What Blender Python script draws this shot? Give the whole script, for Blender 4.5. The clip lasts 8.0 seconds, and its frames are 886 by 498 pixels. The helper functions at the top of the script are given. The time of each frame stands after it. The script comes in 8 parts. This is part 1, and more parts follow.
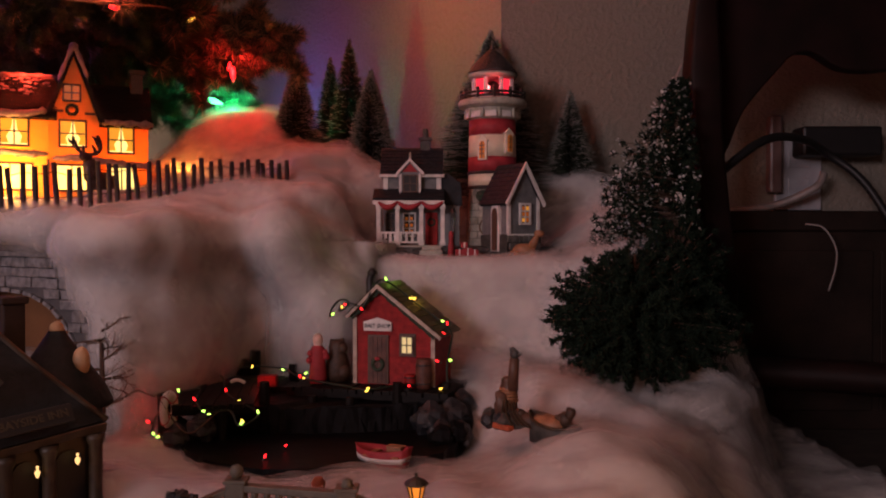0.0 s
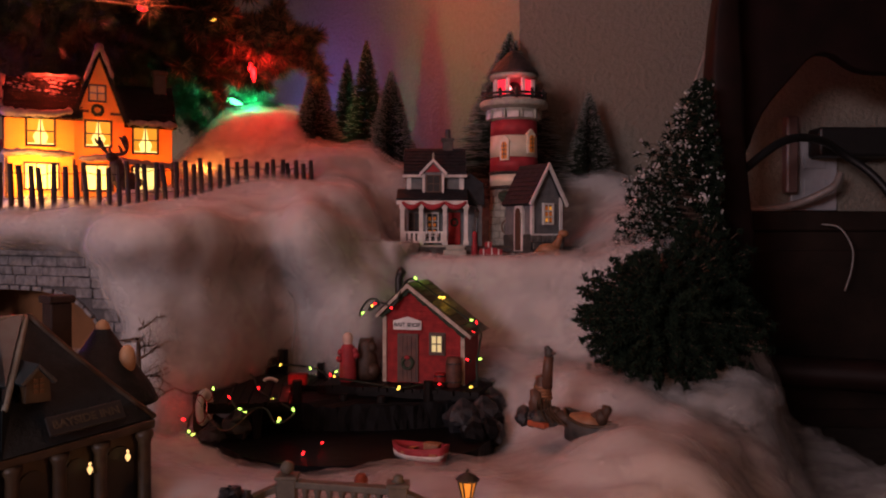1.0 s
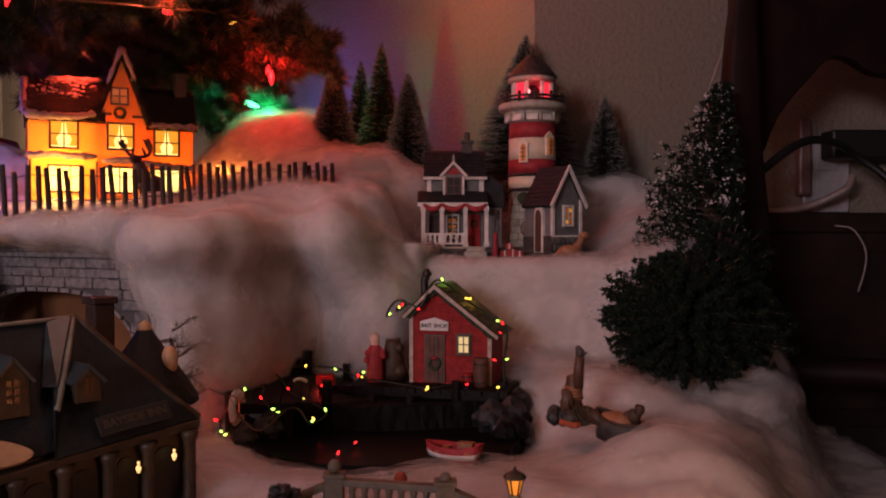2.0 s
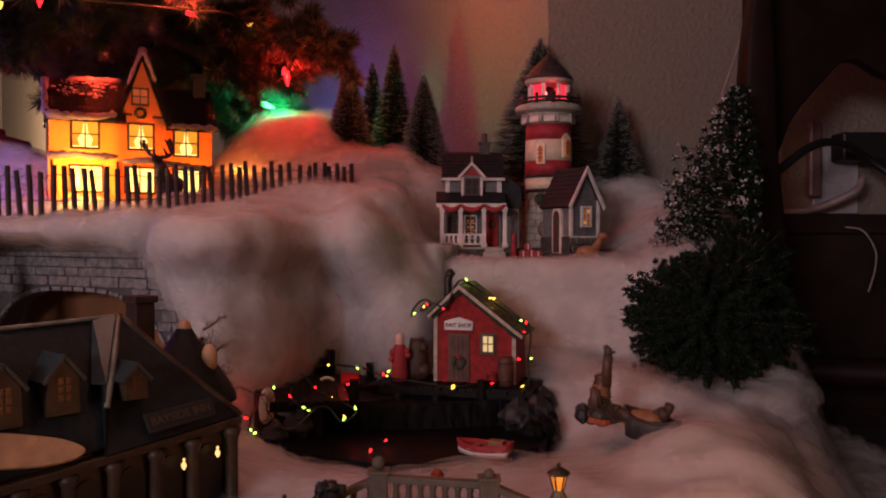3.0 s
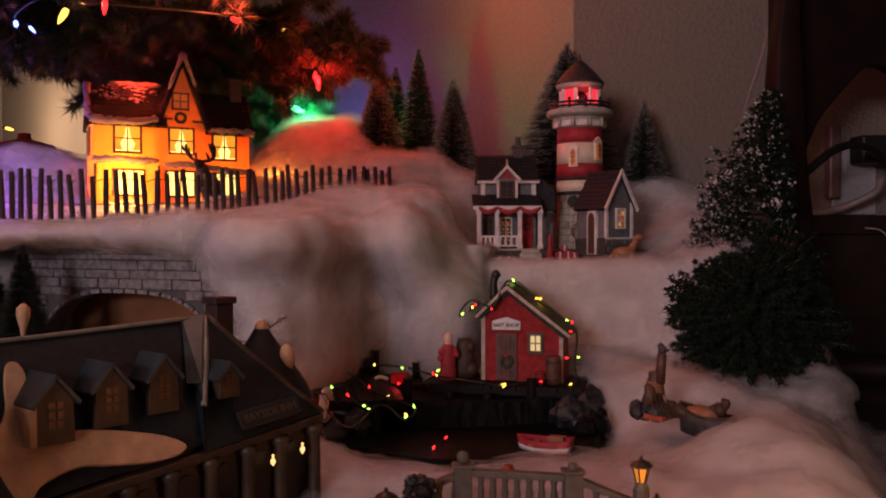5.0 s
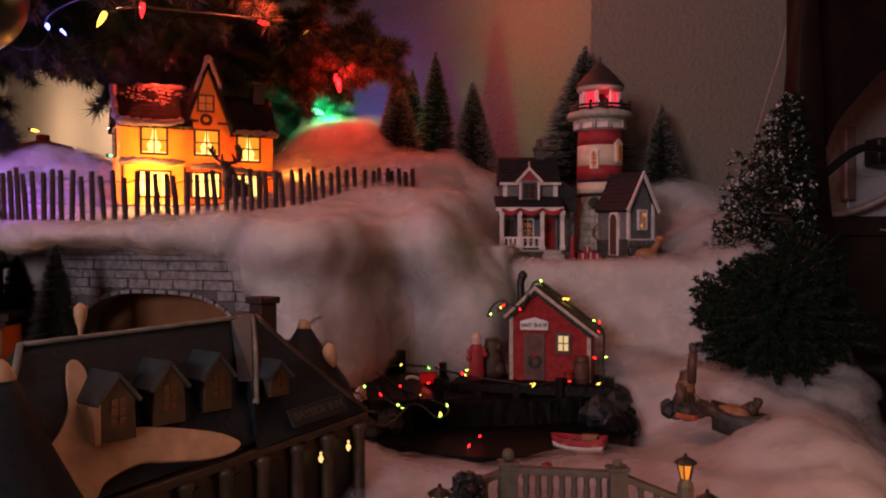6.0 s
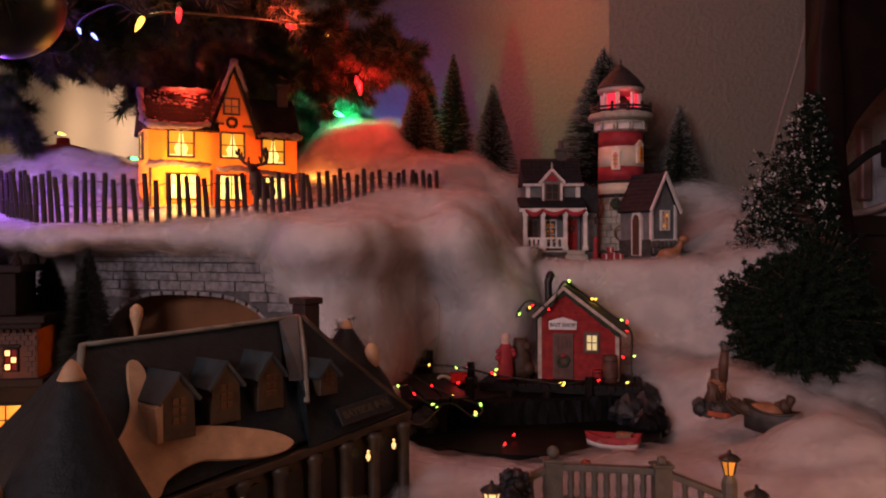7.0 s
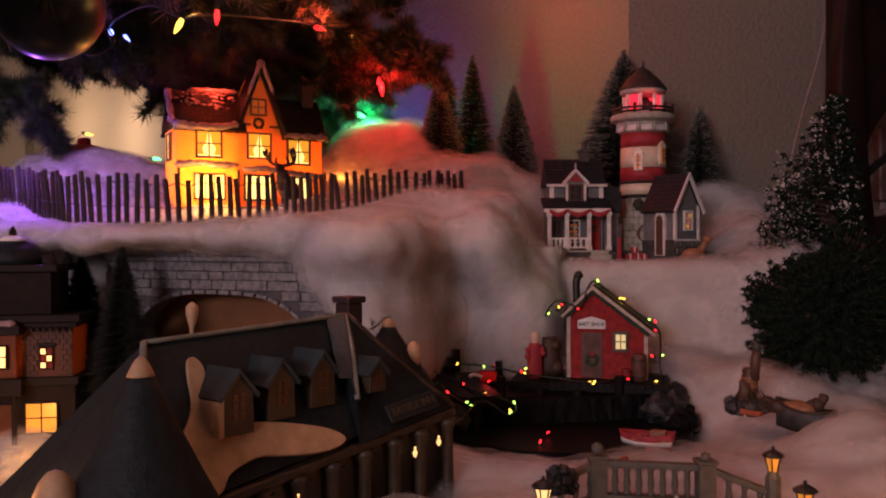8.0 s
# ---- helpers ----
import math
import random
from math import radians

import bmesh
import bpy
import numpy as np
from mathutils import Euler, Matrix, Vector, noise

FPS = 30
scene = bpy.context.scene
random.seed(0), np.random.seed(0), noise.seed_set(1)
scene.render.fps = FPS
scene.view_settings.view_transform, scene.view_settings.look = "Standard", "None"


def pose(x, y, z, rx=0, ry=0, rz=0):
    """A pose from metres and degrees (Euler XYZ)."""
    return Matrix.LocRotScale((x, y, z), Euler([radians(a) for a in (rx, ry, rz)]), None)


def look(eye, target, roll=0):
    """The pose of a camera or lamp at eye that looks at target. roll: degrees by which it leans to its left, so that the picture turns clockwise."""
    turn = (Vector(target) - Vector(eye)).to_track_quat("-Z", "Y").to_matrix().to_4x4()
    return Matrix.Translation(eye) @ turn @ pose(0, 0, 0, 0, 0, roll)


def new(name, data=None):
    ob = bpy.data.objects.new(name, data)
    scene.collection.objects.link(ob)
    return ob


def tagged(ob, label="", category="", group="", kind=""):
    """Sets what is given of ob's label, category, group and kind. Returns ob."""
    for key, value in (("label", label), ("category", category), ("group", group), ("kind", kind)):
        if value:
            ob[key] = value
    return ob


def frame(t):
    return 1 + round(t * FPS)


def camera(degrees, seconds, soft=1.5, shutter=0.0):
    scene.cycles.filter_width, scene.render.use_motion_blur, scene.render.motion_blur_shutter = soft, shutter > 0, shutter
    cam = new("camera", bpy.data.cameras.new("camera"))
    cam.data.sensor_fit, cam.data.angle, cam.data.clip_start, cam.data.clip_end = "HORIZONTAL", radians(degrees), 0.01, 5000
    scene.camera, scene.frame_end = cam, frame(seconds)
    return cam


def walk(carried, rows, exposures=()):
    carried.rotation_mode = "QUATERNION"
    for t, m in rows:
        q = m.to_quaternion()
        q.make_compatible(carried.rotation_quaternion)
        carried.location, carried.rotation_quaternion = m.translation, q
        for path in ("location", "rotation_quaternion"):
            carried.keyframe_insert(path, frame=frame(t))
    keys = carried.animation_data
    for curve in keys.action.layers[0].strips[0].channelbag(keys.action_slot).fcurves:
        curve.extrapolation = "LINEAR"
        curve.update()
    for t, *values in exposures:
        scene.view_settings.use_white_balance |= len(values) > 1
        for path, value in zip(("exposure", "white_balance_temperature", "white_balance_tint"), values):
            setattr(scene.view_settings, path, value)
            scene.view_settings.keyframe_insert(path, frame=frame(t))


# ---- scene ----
cam = camera(54.3, 8.0, soft=2.0)
METRES, EYE, TILT, LEAN, TURN = 0.28, 0.30, -1.0, 0.0, 0.0
ROWS = [
    (0.0, 0.0, 0.0, 0.0, 0.0, 0.0, -0.0),
    (0.5, -0.0599, -0.0133, -0.002, -0.06, 0.0, -0.04),
    (1.0, -0.1205, -0.03, -0.0013, -0.2, 0.0, -0.03),
    (1.5, -0.1797, -0.046, -0.0017, -0.35, 0.06, 0.03),
    (3.0, -0.3636, -0.0895, -0.0062, -1.07, 0.2, -0.07),
    (3.5, -0.4234, -0.1078, -0.0063, -1.33, 0.22, -0.06),
    (4.0, -0.4831, -0.1225, -0.0081, -1.58, 0.3, 0.04),
    (4.5, -0.542, -0.1383, -0.0078, -1.8, 0.32, 0.14),
    (6.0, -0.7285, -0.1841, -0.0116, -2.16, 0.46, 0.11),
    (6.5, -0.7876, -0.1993, -0.0122, -2.18, 0.51, 0.21),
    (7.0, -0.8464, -0.2147, -0.012, -2.17, 0.53, 0.32),
    (7.5, -0.9074, -0.2289, -0.0132, -2.16, 0.54, 0.33),
    (8.0, -0.9695, -0.2433, -0.0137, -2.19, 0.55, 0.26),
]
walk(cam, [(t, pose(0, 0, EYE, TILT, LEAN, TURN) @ pose(METRES * x, METRES * y, METRES * z, 90 + pitch, roll, yaw)) for t, x, y, z, yaw, pitch, roll in ROWS],
     exposures=[(0.0, 0.0), (8.0, 0.0)])

# ---- light ----
world = bpy.data.worlds.new("world")
scene.world = world
world.use_nodes = True
world.node_tree.nodes["Background"].inputs[0].default_value = (0.55, 0.5, 0.5, 1)
world.node_tree.nodes["Background"].inputs[1].default_value = 0.03


def lamp(name, place, power, colour, size=0.01):
    data = bpy.data.lights.new(name, "POINT")
    data.energy, data.color, data.shadow_soft_size = power, colour, size
    ob = new(name, data)
    ob.location = place
    return ob


def panel(name, eye, target, power, colour, sx, sy):
    data = bpy.data.lights.new(name, "AREA")
    data.shape, data.size, data.size_y = "RECTANGLE", sx, sy
    data.energy, data.color = power, colour
    ob = new(name, data)
    ob.matrix_world = look(eye, target)
    return ob


RED, GREEN, BLUE, YELLOW, WARM = (1, 0.04, 0.03), (0.03, 1, 0.35), (0.12, 0.08, 1), (1, 0.55, 0.06), (1, 0.5, 0.16)
# soft key light added in an unseen opening behind the camera
panel("back_key_light", (-1.80, -2.50, 0.86), (0.0, 1.0, 0.25), 47.0, (1.0, 0.755, 0.83), 1.0, 0.5)
# unseen fill lamps, added to stand for the many bulbs higher up in the tree
lamp("tree_glow_front", (-0.26, 0.60, 0.62), 1.5, (1.0, 0.46, 0.34), 0.07)
lamp("tree_glow_left", (-0.95, 0.42, 0.60), 2.5, (1.0, 0.42, 0.38), 0.10)
lamp("tree_glow_red", (-0.34, 0.86, 0.80), 2.3, (1, 0.13, 0.08), 0.05)
lamp("tree_glow_back", (-0.13, 1.35, 0.700), 1.4, (1, 0.11, 0.025), 0.09)
# single bulbs of tree and village pieces lighting what is near, plus added fills
lamp("bulb_light_red_roof", (-0.533, 1.106, 0.510), 0.24, (1, 0.07, 0.03), 0.006)
lamp("bulb_light_red_branch", (-0.312, 1.285, 0.545), 0.46, (1, 0.025, 0.02), 0.006)
lamp("bulb_light_green", (-0.340, 1.405, 0.508), 1.05, GREEN, 0.006)
lamp("bulb_light_blue", (-0.37, 1.74, 0.50), 0.8, (0.06, 0.22, 1), 0.03)
lamp("bulb_light_purple", (-0.34, 1.66, 0.62), 0.30, (0.45, 0.06, 1), 0.04)
lamp("bulb_light_violet", (-0.74, 0.985, 0.43), 1.1, (0.40, 0.12, 1), 0.006)
# two unseen lamps added to brighten the wall that shows through the tree
lamp("wall_fill_back", (-1.33, 2.76, 0.66), 5.0, (1, 0.62, 0.40), 0.03)
lamp("wall_fill_far", (-1.70, 3.05, 0.72), 11.0, (1, 0.62, 0.40), 0.03)
lamp("bulb_light_yellow_near", (-0.485, 0.78, 0.53), 0.12, (1, 0.5, 0.15), 0.006)
lamp("bulb_light_red_branch_near", (-0.375, 0.98, 0.575), 0.40, (1, 0.10, 0.05), 0.006)
lamp("beacon_light", (0.067, 1.135, 0.502), 0.012, (1, 0.05, 0.06), 0.004)
lamp("house_bulb", (-0.550, 1.1075, 0.400), 0.60, (1, 0.26, 0.022), 0.012)
lamp("house_bulb_gable", (-0.4878, 1.142, 0.41), 0.20, (1, 0.16, 0.012), 0.012)
lamp("house_bulb_wing", (-0.4368, 1.177, 0.40), 0.18, (1, 0.18, 0.015), 0.012)
# lamp added before the house, for the lower windows' glow on the snow
lamp("house_front_fill", (-0.528, 1.050, 0.372), 0.55, (1, 0.42, 0.07), 0.008)
# unseen lamp added behind the house to tint the cotton hill orange
lamp("hill_fill", (-0.372, 1.235, 0.395), 0.26, (1, 0.28, 0.04), 0.012)
lamp("shop_bulb", (-0.718, 0.898, 0.183), 0.42, (1, 0.28, 0.03), 0.012)
# unseen lamp added before the shop to warm the snow at its foot
lamp("shop_front_fill", (-0.66, 0.80, 0.11), 0.14, (1, 0.40, 0.10), 0.01)
lamp("string_light_red", (-0.272, 0.800, 0.136), 0.010, RED, 0.003)
lamp("string_light_crate", (-0.186, 0.880, 0.150), 0.010, RED, 0.003)
lamp("string_light_amber", (-0.020, 0.925, 0.236), 0.006, YELLOW, 0.003)
lamp("string_light_lime", (-0.052, 0.938, 0.256), 0.005, (0.5, 1, 0.1), 0.003)
# two unseen warm fills, added outside the view to tint inn and foreground snow
lamp("warm_fill_side", (-0.50, 0.40, 0.15), 0.14, (1, 0.40, 0.14), 0.02)
lamp("warm_fill_front", (0.10, 0.34, 0.18), 0.8, (1, 0.34, 0.12), 0.02)

# ---- materials ----


def nodes_of(name):
    m = bpy.data.materials.new(name)
    m.use_nodes = True
    t = m.node_tree
    return m, t.nodes, t.links, t.nodes["Principled BSDF"]


def mat(name, a, b=None, rough=0.7, scale=120.0, bump=0.3, metal=0.0, fine=900.0, dist=0.002, sheen=0.0, spec=0.4, coat=0.0):
    """Two tones mixed by noise at two scales, with fine relief."""
    m, n, l, p = nodes_of(name)
    b = b or tuple(c * 0.72 for c in a)
    co = n.new("ShaderNodeTexCoord")
    n1, n2 = n.new("ShaderNodeTexNoise"), n.new("ShaderNodeTexNoise")
    n1.inputs["Scale"].default_value, n1.inputs["Detail"].default_value = scale, 5
    n2.inputs["Scale"].default_value, n2.inputs["Detail"].default_value = fine, 3
    for k in (n1, n2):
        l.new(co.outputs["Object"], k.inputs["Vector"])
    add = n.new("ShaderNodeMath")
    add.operation = "MULTIPLY_ADD"
    l.new(n2.outputs["Fac"], add.inputs[0])
    add.inputs[1].default_value = 0.35
    l.new(n1.outputs["Fac"], add.inputs[2])
    ramp = n.new("ShaderNodeValToRGB")
    ramp.color_ramp.elements[0].position, ramp.color_ramp.elements[1].position = 0.5, 0.85
    ramp.color_ramp.elements[0].color, ramp.color_ramp.elements[1].color = (*b, 1), (*a, 1)
    l.new(add.outputs[0], ramp.inputs[0])
    l.new(ramp.outputs[0], p.inputs["Base Color"])
    p.inputs["Roughness"].default_value, p.inputs["Metallic"].default_value = rough, metal
    p.inputs["Specular IOR Level"].default_value = spec
    p.inputs["Sheen Weight"].default_value = sheen
    p.inputs["Coat Weight"].default_value = coat
    if bump:
        bp = n.new("ShaderNodeBump")
        bp.inputs["Strength"].default_value, bp.inputs["Distance"].default_value = bump, dist
        l.new(add.outputs[0], bp.inputs["Height"])
        l.new(bp.outputs[0], p.inputs["Normal"])
    return m


def glow(name, colour, strength):
    m, n, l, p = nodes_of(name)
    p.inputs["Base Color"].default_value = (*[min(1, c * 0.6) for c in colour], 1)
    p.inputs["Emission Color"].default_value = (*colour, 1)
    p.inputs["Emission Strength"].default_value = strength
    p.inputs["Roughness"].default_value = 0.25
    return m


def lit_porcelain(name, a, b, share):
    """Thin glazed porcelain that lets the bulb inside shine through."""
    m = mat(name, a, b, rough=0.45, scale=60, bump=0.15, dist=0.0008)
    n, l = m.node_tree.nodes, m.node_tree.links
    tr, mix = n.new("ShaderNodeBsdfTranslucent"), n.new("ShaderNodeMixShader")
    tr.inputs[0].default_value = (*a, 1)
    mix.inputs[0].default_value = share
    l.new(n["Principled BSDF"].outputs[0], mix.inputs[1])
    l.new(tr.outputs[0], mix.inputs[2])
    l.new(mix.outputs[0], n["Material Output"].inputs["Surface"])
    return m


M_COTTON = mat("cotton", (0.86, 0.84, 0.83), (0.74, 0.71, 0.70), rough=1.0, scale=35, fine=500, bump=0.08, dist=0.004, sheen=0.5, spec=0.05)
M_FIBRE = mat("cotton_fibre", (0.88, 0.86, 0.85), (0.80, 0.78, 0.77), rough=1.0, scale=60, bump=0, spec=0.05)


def wisp(name, cover):
    """Loose cotton: the same white fibre, with gaps between the strands."""
    m, n, l, p = nodes_of(name)
    co, a, b, add, k = n.new("ShaderNodeTexCoord"), n.new("ShaderNodeTexNoise"), n.new("ShaderNodeTexNoise"), n.new("ShaderNodeMath"), n.new("ShaderNodeMapRange")
    for t, sc, de, di in ((a, 28, 2, 0.4), (b, 150, 3, 1.0)):
        l.new(co.outputs["Object"], t.inputs["Vector"])
        t.inputs["Scale"].default_value, t.inputs["Detail"].default_value, t.inputs["Distortion"].default_value = sc, de, di
    add.operation = "MULTIPLY_ADD"
    l.new(b.outputs["Fac"], add.inputs[0])
    add.inputs[1].default_value = 0.40
    l.new(a.outputs["Fac"], add.inputs[2])
    k.inputs["From Min"].default_value, k.inputs["From Max"].default_value = 0.45, 0.95
    k.inputs["To Min"].default_value, k.inputs["To Max"].default_value = cover * 0.70, min(1.0, cover * 1.3)
    l.new(add.outputs[0], k.inputs["Value"])
    p.inputs["Base Color"].default_value = (0.86, 0.84, 0.83, 1)
    p.inputs["Roughness"].default_value, p.inputs["Specular IOR Level"].default_value = 1.0, 0.02
    tr, mx, hole, out = n.new("ShaderNodeBsdfTranslucent"), n.new("ShaderNodeMixShader"), n.new("ShaderNodeBsdfTransparent"), n.new("ShaderNodeMixShader")
    tr.inputs[0].default_value, mx.inputs[0].default_value = (0.86, 0.84, 0.83, 1), 0.4
    l.new(p.outputs[0], mx.inputs[1]), l.new(tr.outputs[0], mx.inputs[2])
    l.new(k.outputs["Result"], out.inputs[0]), l.new(hole.outputs[0], out.inputs[1]), l.new(mx.outputs[0], out.inputs[2])
    l.new(out.outputs[0], n["Material Output"].inputs["Surface"])
    return m


M_WISPS = [wisp("cotton_wisp", c) for c in (0.46, 0.40, 0.34, 0.28, 0.21, 0.14)]
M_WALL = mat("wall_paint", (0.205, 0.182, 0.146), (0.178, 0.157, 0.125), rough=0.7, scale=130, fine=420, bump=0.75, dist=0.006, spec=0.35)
M_CEIL = mat("ceiling_paint", (0.75, 0.73, 0.70), rough=0.9, scale=80, bump=0.3)
M_FLOOR = mat("carpet", (0.050, 0.036, 0.027), (0.026, 0.019, 0.014), rough=0.95, scale=40, fine=700, bump=0.8)
M_YELLOW = lit_porcelain("cream_porcelain", (0.85, 0.44, 0.12), (0.78, 0.36, 0.09), 0.5)
M_ROOFDK = mat("dark_shingle", (0.009, 0.007, 0.007), (0.004, 0.0035, 0.0035), rough=0.24, scale=190, fine=520, bump=1.0, dist=0.007, spec=0.45)
M_CONE = mat("dark_brown_cone", (0.030, 0.022, 0.022), (0.014, 0.012, 0.012), rough=0.35, scale=150, bump=1.0, dist=0.004)
M_SNOW = mat("painted_snow", (0.80, 0.77, 0.74), (0.68, 0.64, 0.60), rough=0.55, scale=120, bump=0.5)
M_SHOPTRIM = mat("black_brown_trim", (0.014, 0.009, 0.008), rough=0.6, spec=0.15, scale=200, bump=0.2)
# darker copy of painted_snow: the dim pinkish light on it is in the colour
M_HOUSESNOW = mat("dim_painted_snow", (0.30, 0.21, 0.21), (0.17, 0.11, 0.12), rough=0.55, scale=120, bump=0.5)
M_RIDGE = mat("ridge_paint", (0.20, 0.205, 0.165), (0.11, 0.115, 0.095), rough=0.5, scale=90, bump=0.3, dist=0.0008)
M_TRIM = mat("dark_brown_trim", (0.09, 0.045, 0.03), rough=0.5, scale=200, bump=0.2)
M_WHITE = mat("white_glaze", (0.66, 0.64, 0.62), (0.44, 0.42, 0.40), rough=0.35, scale=90, bump=0.2, dist=0.0006)
M_CREAM = mat("cream_glaze", (0.66, 0.58, 0.45), (0.55, 0.47, 0.36), rough=0.4, scale=90, bump=0.2, dist=0.0006)
M_RED = mat("red_glaze", (0.32, 0.035, 0.045), (0.22, 0.024, 0.03), spec=0.2, rough=0.55, scale=90, bump=0.25, dist=0.0006)
M_BARN = mat("barn_red", (0.30, 0.020, 0.020), (0.17, 0.010, 0.011), spec=0.2, rough=0.6, scale=140, bump=0.3, dist=0.0006)
M_DOOR = mat("dark_red_brown_wood", (0.115, 0.045, 0.030), (0.05, 0.02, 0.014), rough=0.6, scale=120, bump=0.5, dist=0.001)
M_VERGE = mat("worn_tan_trim", (0.44, 0.35, 0.28), (0.25, 0.19, 0.15), rough=0.5, scale=160, bump=0.3, dist=0.0006)
M_BOULDER = mat("wet_boulder", (0.026, 0.028, 0.032), (0.005, 0.005, 0.006), spec=0.4, rough=0.4, scale=110, bump=0.9, dist=0.002)
M_GREY = mat("grey_clapboard", (0.16, 0.165, 0.17), (0.10, 0.105, 0.11), rough=0.45, scale=120, bump=0.25, dist=0.0006)
M_SLATE = mat("slate_roof", (0.020, 0.023, 0.027), (0.010, 0.011, 0.014), spec=0.2, rough=0.6, scale=160, bump=0.5, dist=0.001)
M_STONE = mat("painted_stone", (0.38, 0.37, 0.31), (0.25, 0.245, 0.21), rough=0.6, scale=140, bump=0.5, dist=0.001)
M_STONEDK = mat("dark_stone", (0.06, 0.058, 0.052), (0.025, 0.025, 0.024), rough=0.55, scale=110, bump=0.7, dist=0.0015)
M_STONEJ = mat("grey_stone_joint", (0.17, 0.165, 0.14), rough=0.8, scale=150, bump=0.3)
M_FOOT = mat("rubble_stone", (0.13, 0.125, 0.115), (0.06, 0.058, 0.053), rough=0.6, scale=130, bump=0.6, dist=0.001)
M_BRICKGREY = mat("grey_cast_stone", (0.23, 0.225, 0.235), (0.09, 0.088, 0.09), rough=0.7, scale=130, bump=0.8, dist=0.0016)
M_JOINT = mat("dark_joint", (0.085, 0.082, 0.085), rough=0.9, scale=150, bump=0.3)
M_WOODDK = mat("near_black_wood", (0.009, 0.007, 0.006), (0.004, 0.003, 0.003), spec=0.15, rough=0.6, scale=90, bump=0.7, dist=0.001)
M_WOODBR = mat("brown_wood", (0.20, 0.105, 0.06), (0.10, 0.05, 0.03), rough=0.55, scale=120, bump=0.5, dist=0.001)
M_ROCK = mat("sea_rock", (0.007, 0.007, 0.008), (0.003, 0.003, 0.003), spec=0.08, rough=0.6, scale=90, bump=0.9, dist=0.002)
M_MAHOG = mat("dark_mahogany", (0.014, 0.005, 0.004), (0.007, 0.003, 0.002), rough=0.6, scale=25, fine=260, bump=0.05, spec=0.15)
M_CHEST = mat("dark_stained_wood", (0.021, 0.0125, 0.009), (0.011, 0.007, 0.005), rough=0.6, scale=25, fine=260, bump=0.1, spec=0.2)
M_SISAL = mat("sisal_green", (0.035, 0.05, 0.03), (0.018, 0.028, 0.018), rough=0.85, scale=150, bump=0)
M_FROST = mat("frosted_sisal", (0.30, 0.30, 0.28), (0.14, 0.15, 0.13), rough=0.9, scale=150, bump=0)
M_NEEDLE = mat("pine_needle", (0.025, 0.045, 0.018), (0.010, 0.019, 0.009), rough=0.55, scale=60, bump=0)
M_FLOCK = mat("flocked_needle", (0.30, 0.20, 0.13), (0.18, 0.12, 0.08), rough=0.9, scale=60, bump=0)
M_BARK = mat("bark", (0.09, 0.055, 0.035), (0.04, 0.025, 0.018), rough=0.85, scale=80, bump=0.8)
M_BUSH = mat("dark_bush", (0.012, 0.022, 0.013), (0.005, 0.010, 0.006), spec=0.08, rough=0.8, scale=120, bump=0)
M_BERRY = mat("snow_berry", (0.55, 0.53, 0.51), (0.40, 0.38, 0.36), rough=0.7, scale=200, bump=0.4)
M_FENCE = mat("fence_stick", (0.024, 0.011, 0.013), (0.011, 0.006, 0.007), rough=0.7, scale=200, bump=0.5, dist=0.001)
M_WIRE = mat("green_wire", (0.012, 0.022, 0.012), rough=0.45, scale=200, bump=0)
M_BLACK = mat("black_rubber", (0.012, 0.011, 0.011), rough=0.5, scale=100, bump=0.1)
M_CORDW = mat("white_cord", (0.25, 0.215, 0.195), rough=0.4, scale=100, bump=0.1)
M_PINKPLUG = mat("pinkish_plastic", (0.15, 0.10, 0.09), rough=0.4, scale=60, bump=0.05)
M_PLATE = mat("white_plastic", (0.36, 0.36, 0.38), rough=0.35, scale=40, bump=0.05)
# inn slate and tan set below their real tones, with its shade painted in
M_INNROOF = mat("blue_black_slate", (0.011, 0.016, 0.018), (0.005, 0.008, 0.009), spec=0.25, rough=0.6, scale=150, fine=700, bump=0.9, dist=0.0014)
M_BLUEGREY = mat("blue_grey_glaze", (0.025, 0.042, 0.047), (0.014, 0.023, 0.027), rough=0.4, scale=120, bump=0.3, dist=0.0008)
M_TAN = mat("dark_tan_glaze", (0.050, 0.031, 0.015), (0.024, 0.015, 0.008), rough=0.5, scale=110, bump=0.4, dist=0.001)
# the warm orange light on the inn's snow is put into this colour
M_INNSNOW = mat("orange_lit_inn_snow", (0.50, 0.31, 0.17), (0.36, 0.22, 0.12), rough=0.5, scale=90, bump=0.3, dist=0.001)
M_ORANGE = mat("terracotta", (0.42, 0.17, 0.07), (0.28, 0.11, 0.05), rough=0.5, scale=120, bump=0.3)
M_BUOY = mat("buoy_orange", (0.38, 0.085, 0.035), (0.22, 0.05, 0.025), rough=0.5, scale=160, bump=0.3)
M_SKIN = mat("figurine_pink", (0.62, 0.42, 0.34), rough=0.45, scale=200, bump=0.1)
M_CARD = mat("brown_card", (0.17, 0.075, 0.027), (0.13, 0.055, 0.02), rough=0.8, scale=30, bump=0.1)
M_FAWN = mat("fawn_brown", (0.30, 0.14, 0.07), (0.2, 0.09, 0.045), rough=0.5, scale=160, bump=0.3)
M_MOSS = mat("moss_green_roof", (0.075, 0.09, 0.05), (0.04, 0.05, 0.03), rough=0.6, scale=160, bump=0.5, dist=0.001)
M_BRIDGE = mat("bridge_stone", (0.105, 0.092, 0.070), (0.066, 0.058, 0.045), rough=0.6, scale=120, bump=0.5, dist=0.001)
M_LAMPBLK = mat("lamp_iron", (0.03, 0.026, 0.024), rough=0.4, metal=0.3, scale=120, bump=0.2)
M_SILVER = mat("silver_ball", (0.55, 0.55, 0.58), (0.5, 0.5, 0.53), rough=0.12, metal=0.9, scale=20, bump=0)
